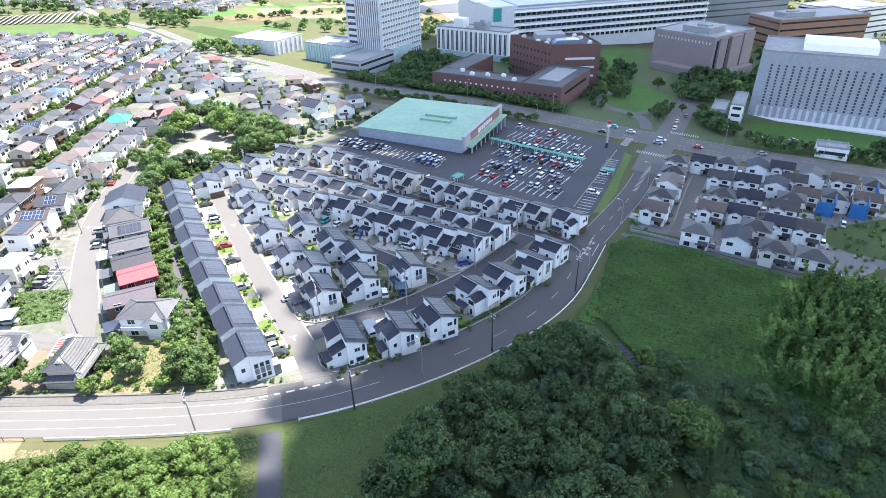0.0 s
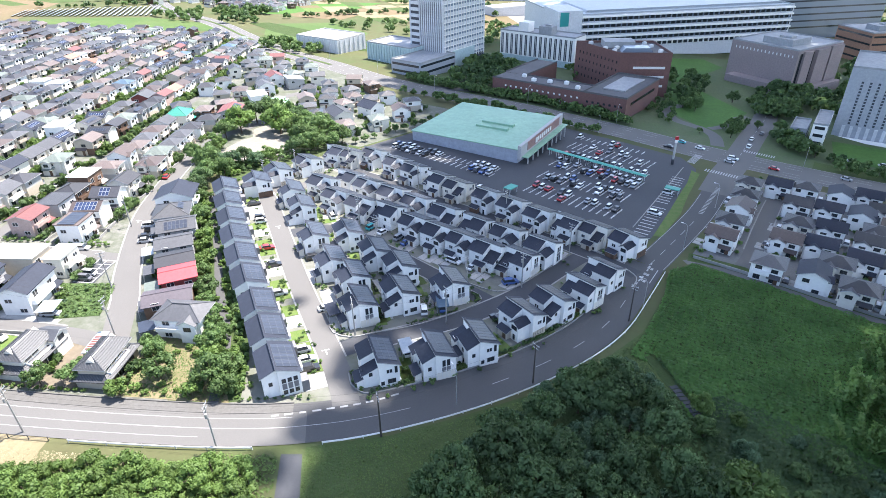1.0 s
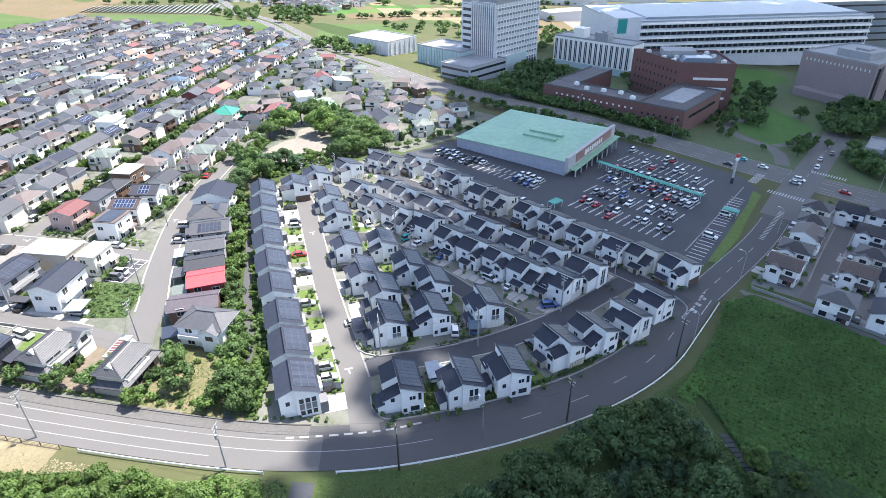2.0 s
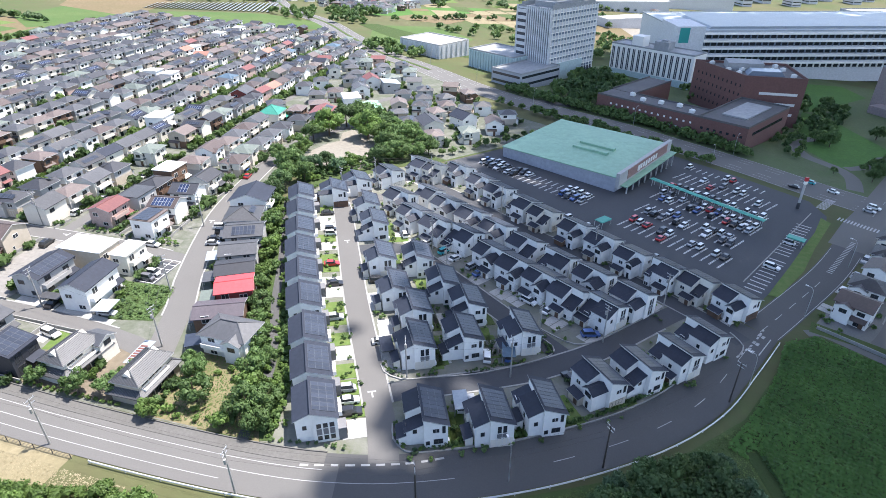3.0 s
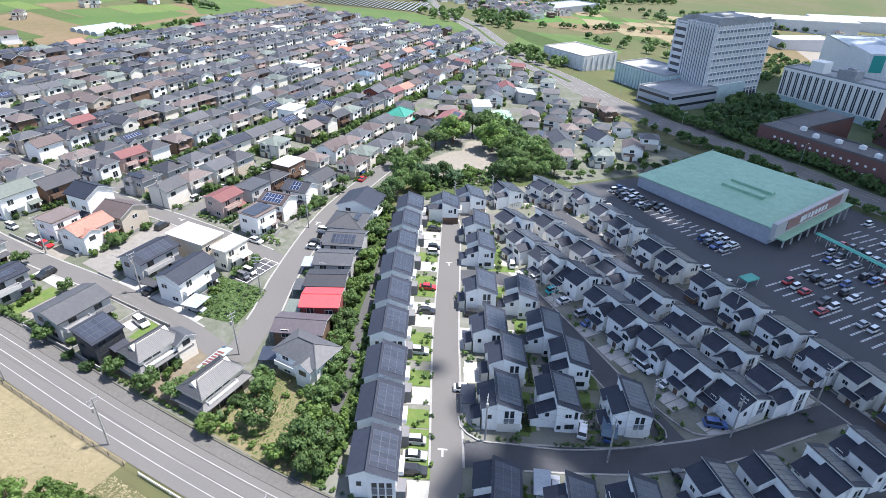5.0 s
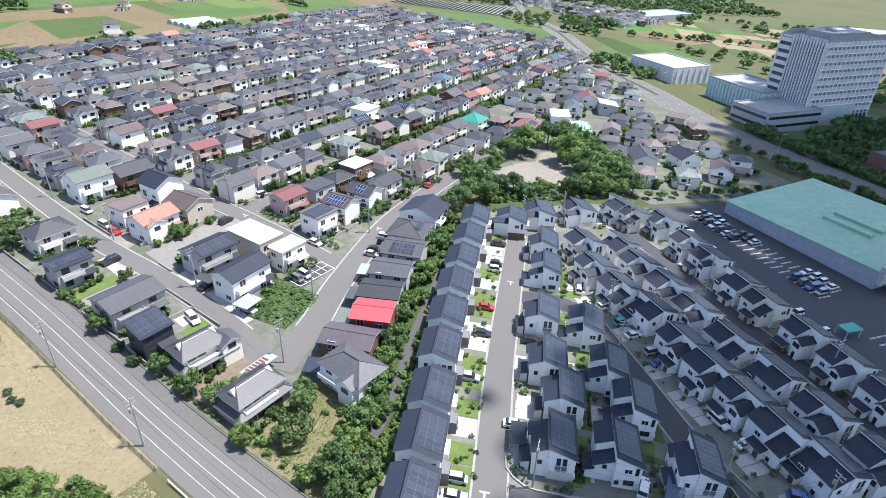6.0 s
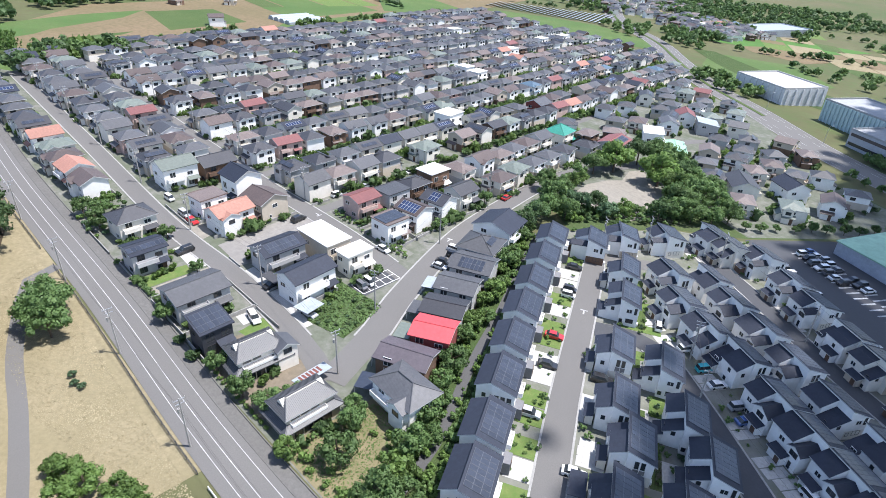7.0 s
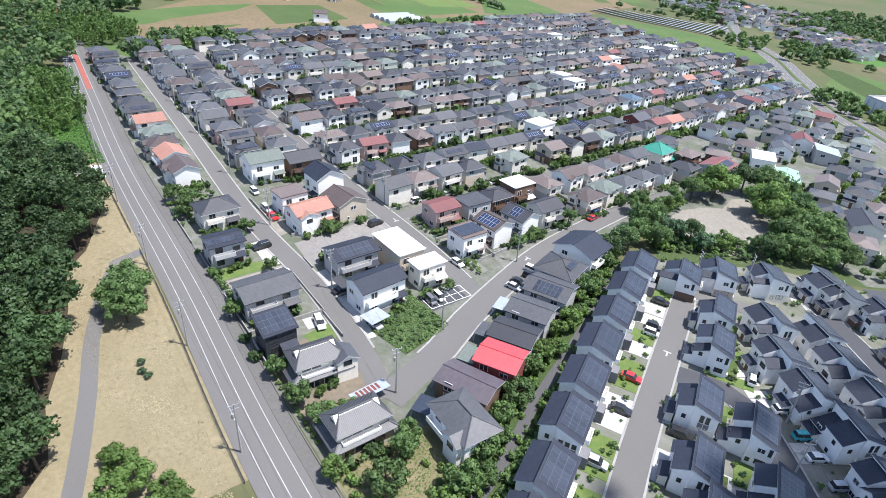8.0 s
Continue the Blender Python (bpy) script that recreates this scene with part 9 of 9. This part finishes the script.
ca, sa = math.cos(radians(27)), math.sin(radians(27))
for i, (x, y) in enumerate(ROW_L):
    for part_no in (-1, 1):
        px, py = x + 6.6 * ca - part_no * 2.5 * sa * 1.0, y + 6.6 * sa + part_no * 2.5 * ca
        if (i * 2 + (part_no > 0)) in (1, 2, 3, 5, 6, 7, 10, 11, 13, 16):
            yard(px, py, 5.2, 4.6, 27, LAWN, "lawn", "small green front lawn")
            shrub(px + 1.6, py + 1.4, 0.55)
            shrub(px + 0.6, py - 1.2, 0.45)
        else:
            yard(px, py, 5.4, 4.7, 27, CONCRETE, "driveway", "white concrete parking pad before a terraced house")
for x, y, w, d, a in ((-51.5, 176.5, 3, 8, 117), (-46, 168.5, 3, 9, 117), (-28.5, 139, 3, 6, 27), (-20.8, 121.6, 3.4, 8, 27), (-9.8, 127.6, 3.2, 8, 27), (2.4, 131, 2.4, 7, 27), (-12, 101, 3.2, 8, 20), (-1.8, 106, 2.6, 8, 22),
                      (8.2, 112, 3, 9, 35), (17.5, 121, 2.4, 9, 40), (25, 128.5, 2.4, 9, 44), (33.5, 137.5, 2.4, 9, 46), (18.5, 147.5, 3, 8, 50), (27.5, 151.5, 3, 7, 50), (-40.5, 159.5, 6, 3, 27), (-31.5, 147.5, 3, 6, 27)):
    yard(x, y, w, d, a, LAWN, "lawn", "green strip of lawn between houses")
    shrub(x, y, 0.7)
    shrub(x + 1, y - 2, 0.5)
gard = random.Random(77)
for x, y in MID + FRONT + ROW_U + ROW_W + ROW_V:
    a, r = gard.uniform(0, 6.28), gard.uniform(5.2, 6.2)
    shrub(x + r * math.cos(a), y + r * math.sin(a), gard.uniform(0.5, 0.95), None, "small green shrub in a front garden")
for spots, a0, off in ((MID, 27, -6.3), (FRONT, 34, -6.4)):
    for i, (x, y) in enumerate(spots):
        c0, s0 = math.cos(radians(a0)), math.sin(radians(a0))
        if spots is MID:
            yard(x + off * c0 + 0.6 * s0, y + off * s0 - 0.6 * c0, 4.2, 5.6, a0, CONCRETE, "driveway", "pale concrete parking pad beside a new house")
        yard(x + 4.75 * c0, y + 4.75 * s0, 2.0, 8.6, a0, GRASS, "lawn", "narrow strip of lawn between two new houses")


# paved drives before the houses
drive = Build().box(-2.4, -2.3, -0.05, 2.4, -0.1, 0.09).box(-2.4, 0.1, -0.05, 2.4, 2.3, 0.09).mesh("driveway", CONCRETE)
for spots, off, a0 in ((ROW_U, -7.6, 56), (ROW_W, 6.4, 56), (ROW_V, -6.2, 54), (MID[2:9:2], -6.2, 27), (MID[3::2], -5.8, 27)):
    for x, y in spots:
        c0, s0 = math.cos(radians(a0)), math.sin(radians(a0))
        sd = gard.choice((-2.0, 2.0))
        thing("driveway", lying(x + off * c0 - sd * s0, y + off * s0 + sd * c0, a0), drive, "pale concrete drive in two slabs", "driveway", kind="structure")


for x, y in RIGHT:
    sx = -1 if x < 108 and y > 155 else 1
    thing("driveway", lying(x + 5.4 * 0.84 * sx + gard.uniform(-1, 1), y - 5.4 * 0.54 * sx + gard.uniform(-1, 1), -33), drive, "pale concrete drive in two slabs", "driveway", kind="structure")
    if gard.random() < 0.45:
        car(x + 5.2 * 0.84 * sx, y - 5.2 * 0.54 * sx, gard.choice((57, 237)), gard.choice(("white", "silver", "black", "white")), gard.choice(("van", "car", "wagon")), False)


def carport(x, y, ang, w=2.8, d=5.2, mat=None, label="light carport with a sheet roof"):
    root = thing("carport", lying(x, y, ang, 0.08), None, label, "carport")
    part("roof", Build().prism([(-w / 2, 2.25), (w / 2, 2.45), (w / 2, 2.55), (-w / 2, 2.35)], -d / 2, d / 2).mesh("roof", mat or ROOFS["paleblue"]), root)
    pm = Build().box(-0.06, -0.06, 0, 0.06, 0.06, 2.3).mesh("post", METAL)
    for sy in (-1, 0, 1):
        part("post", pm, root, pose(-w / 2 + 0.1, sy * d * 0.42, 0))
    return root


for x, y, w, d, m in ((-74.6, 115.2, 3.2, 5.0, "slate"), (-77.0, 123.0, 3.4, 5.2, "olive"), (-81.6, 130.6, 2.8, 5.0, "slate"), (-86.6, 140, 3.0, 5.0, "paleblue"), (-63.8, 122.2, 2.4, 4.6, "dark"), (-90.5, 152.5, 2.8, 5.0, "slate")):
    carport(x, y, 27, w, d, ROOFS[m], "grey carport beside the row of old houses")
carport(-12.6, 106.6, 20, label="pale carport over a white van")
carport(-5.8, 124.6, 10, mat=ROOFS["blue"], label="blue carport beside a white house")
carport(-31.5, 118.6, 27, mat=ROOFS["navy"], label="navy carport beside the street")
carport(-70.4, 107.7, 30, 3.6, 4.4, SOLAR, "carport roofed with dark solar panels beside the grey house")
carport(-96, 112.6, 10, 4.2, 5.0, ROOFS["paleblue"], "pale carport beside the white house")
carport(-109.8, 112.2, -84, 2.8, 5.0, ROOFS["slate"], "grey carport over a black car")
shed = carport(-78.1, 101.0, 4, 2.5, 7.4, ROOFS["paleblue"], "long pale blue shed roof with rusty strips")
for i in range(6):
    part("rusty_strip", Build().prism([(-1.0, 2.392), (0.6, 2.52), (0.6, 2.54), (-1.0, 2.412)], -2.6 + i * 0.82, -2.1 + i * 0.82).mesh("rusty_strip", RUST), shed, None, "rust-red roof strip")
# low walls round the plots of the estate
wall_b = Build()
MID_EDGE = [(-31.3, 114.4), (-30.0, 112.4), (-25.8, 111.2), (-20.3, 113.5), (-11.6, 117.3), (-1.8, 123.8), (3.4, 128.6), (3.4, 131.8), (0.6, 134)]
FRONT_EDGE = [(-23.8, 99), (-22.6, 95.6), (-20.6, 93.9), (-17.5, 93.8), (-8.0, 98), (-0.6, 101.8), (10.0, 108.8)]
hedges = []
for edge, side in ((MID_EDGE, 0.9), (FRONT_EDGE, 0.7)):
    for i, (x, y) in enumerate(beside(smooth(edge, 0.8), side)):
        if math.sin(i * 0.55) + math.sin(i * 0.23 + 1) > -0.6:
            hedges.append((gard.choice(SHRUBS), x + gard.uniform(-0.2, 0.2), y + gard.uniform(-0.2, 0.2), gard.uniform(0.3, 0.62)))
joined_quads("hedge", hedges, "low green hedge plants behind the estate's kerb", "hedge")
for x, y, w, d, a in ((-21.2, 122, 2.3, 11.5, 20), (-12.6, 101.8, 2.6, 7.5, 18), (-11.6, 130.4, 2.2, 7.5, 18)):
    yard(x, y, w, d, a, LAWN, "lawn", "long green lawn between two new houses")
for pts in (MID_EDGE, [(-5.8, 141.6), (0.9, 137.1), (6.4, 134.4), (9.6, 134.4), (13.8, 137.4), (21.5, 146.4), (28.6, 154.8)],
            FRONT_EDGE, [(44.6, 140.8), (46.6, 145.4), (44.5, 150.2)]):
    band(wall_b, smooth(pts, 1.5), -0.14, 0.14, 0.34, 0, 0.34)
rw = Build()
band(rw, smooth([(66.2, 159), (79, 150.8), (104.2, 133.2), (114.4, 129.8), (124, 130.2)], 2), -0.15, 0.15, 0.9, 0, 0.95)
thing("retaining_wall", None, rw.mesh("retaining_wall", KERB), "long pale concrete wall below the second new estate", "wall", kind="structure")
thing("garden_walls", None, wall_b.mesh("garden_walls", KERB), "low pale garden walls along the estate's streets", "wall", kind="structure")


# ---- passing cloud, high above, that shades the new estate ----
def cloud():
    rg = random.Random(99)
    H = 430.0
    shift = sun_dir * (H / sun_dir.z)
    shade = [(-32, -160), (-28, 60), (-25, 78), (-16, 93), (-20, 108), (-25, 127), (-29, 145), (-31, 165), (-24, 190), (-20, 215), (-30, 260), (-30, 310), (-38, 360), (-50, 420), (-30, 500), (60, 560), (250, 600), (480, 560), (560, 300), (480, 0), (250, -180)]
    bm = bmesh.new()
    bmesh.ops.create_icosphere(bm, subdivisions=1, radius=1)
    base = [(v.co.copy(), v.normal.copy()) for v in bm.verts]
    faces = [[v.index for v in f.verts] for f in bm.faces]
    bm.free()
    b = Build()

    def puff(x, y, r, z):
        k = len(b.v)
        c = Vector((x, y, 0)) + shift + Vector((0, 0, z))
        for co, _ in base:
            w = 1 + 0.35 * noise.noise(co * 1.7 + c * 0.13)
            b.v.append(tuple(c + Vector((co.x, co.y, co.z * 0.6)) * (r * w)))
        for f in faces:
            b.f.append([k + i for i in f])
            b.m.append(0)

    for x, y in scatter(shade, 13, 61):
        edge = min(math.hypot(x - p[0], y - p[1]) for p in smooth(shade + shade[:1], 12))
        if edge > 5.5:
            puff(x, y, 17 if edge > 16 else 9, rg.uniform(0, 16))
    for p in smooth(shade + shade[:1], 5):
        for _ in range(2):
            puff(p[0] + rg.gauss(2, 5), p[1] + rg.gauss(0, 5), rg.uniform(2.5, 6), rg.uniform(-3, 8))
    m, t, p = nodes_of("cloud_vapour")
    p.inputs["Base Color"].default_value = (0.95, 0.95, 0.95, 1)
    p.inputs["Roughness"].default_value = 1.0
    tr = t.nodes.new("ShaderNodeBsdfTranslucent")
    tr.inputs["Color"].default_value = (0.95, 0.95, 0.95, 1)
    mx = t.nodes.new("ShaderNodeMixShader")
    mx.inputs[0].default_value = 0.8
    t.links.new(p.outputs[0], mx.inputs[1])
    t.links.new(tr.outputs[0], mx.inputs[2])
    t.links.new(mx.outputs[0], t.nodes["Material Output"].inputs["Surface"])
    me = bpy.data.meshes.new("cloud")
    me.from_pydata(b.v, [], b.f)
    me.materials.append(m)
    me.polygons.foreach_set("use_smooth", [True] * len(me.polygons))
    thing("cloud", None, me, "broad fair-weather cloud drifting above the estate", "cloud", kind="stuff")


cloud()
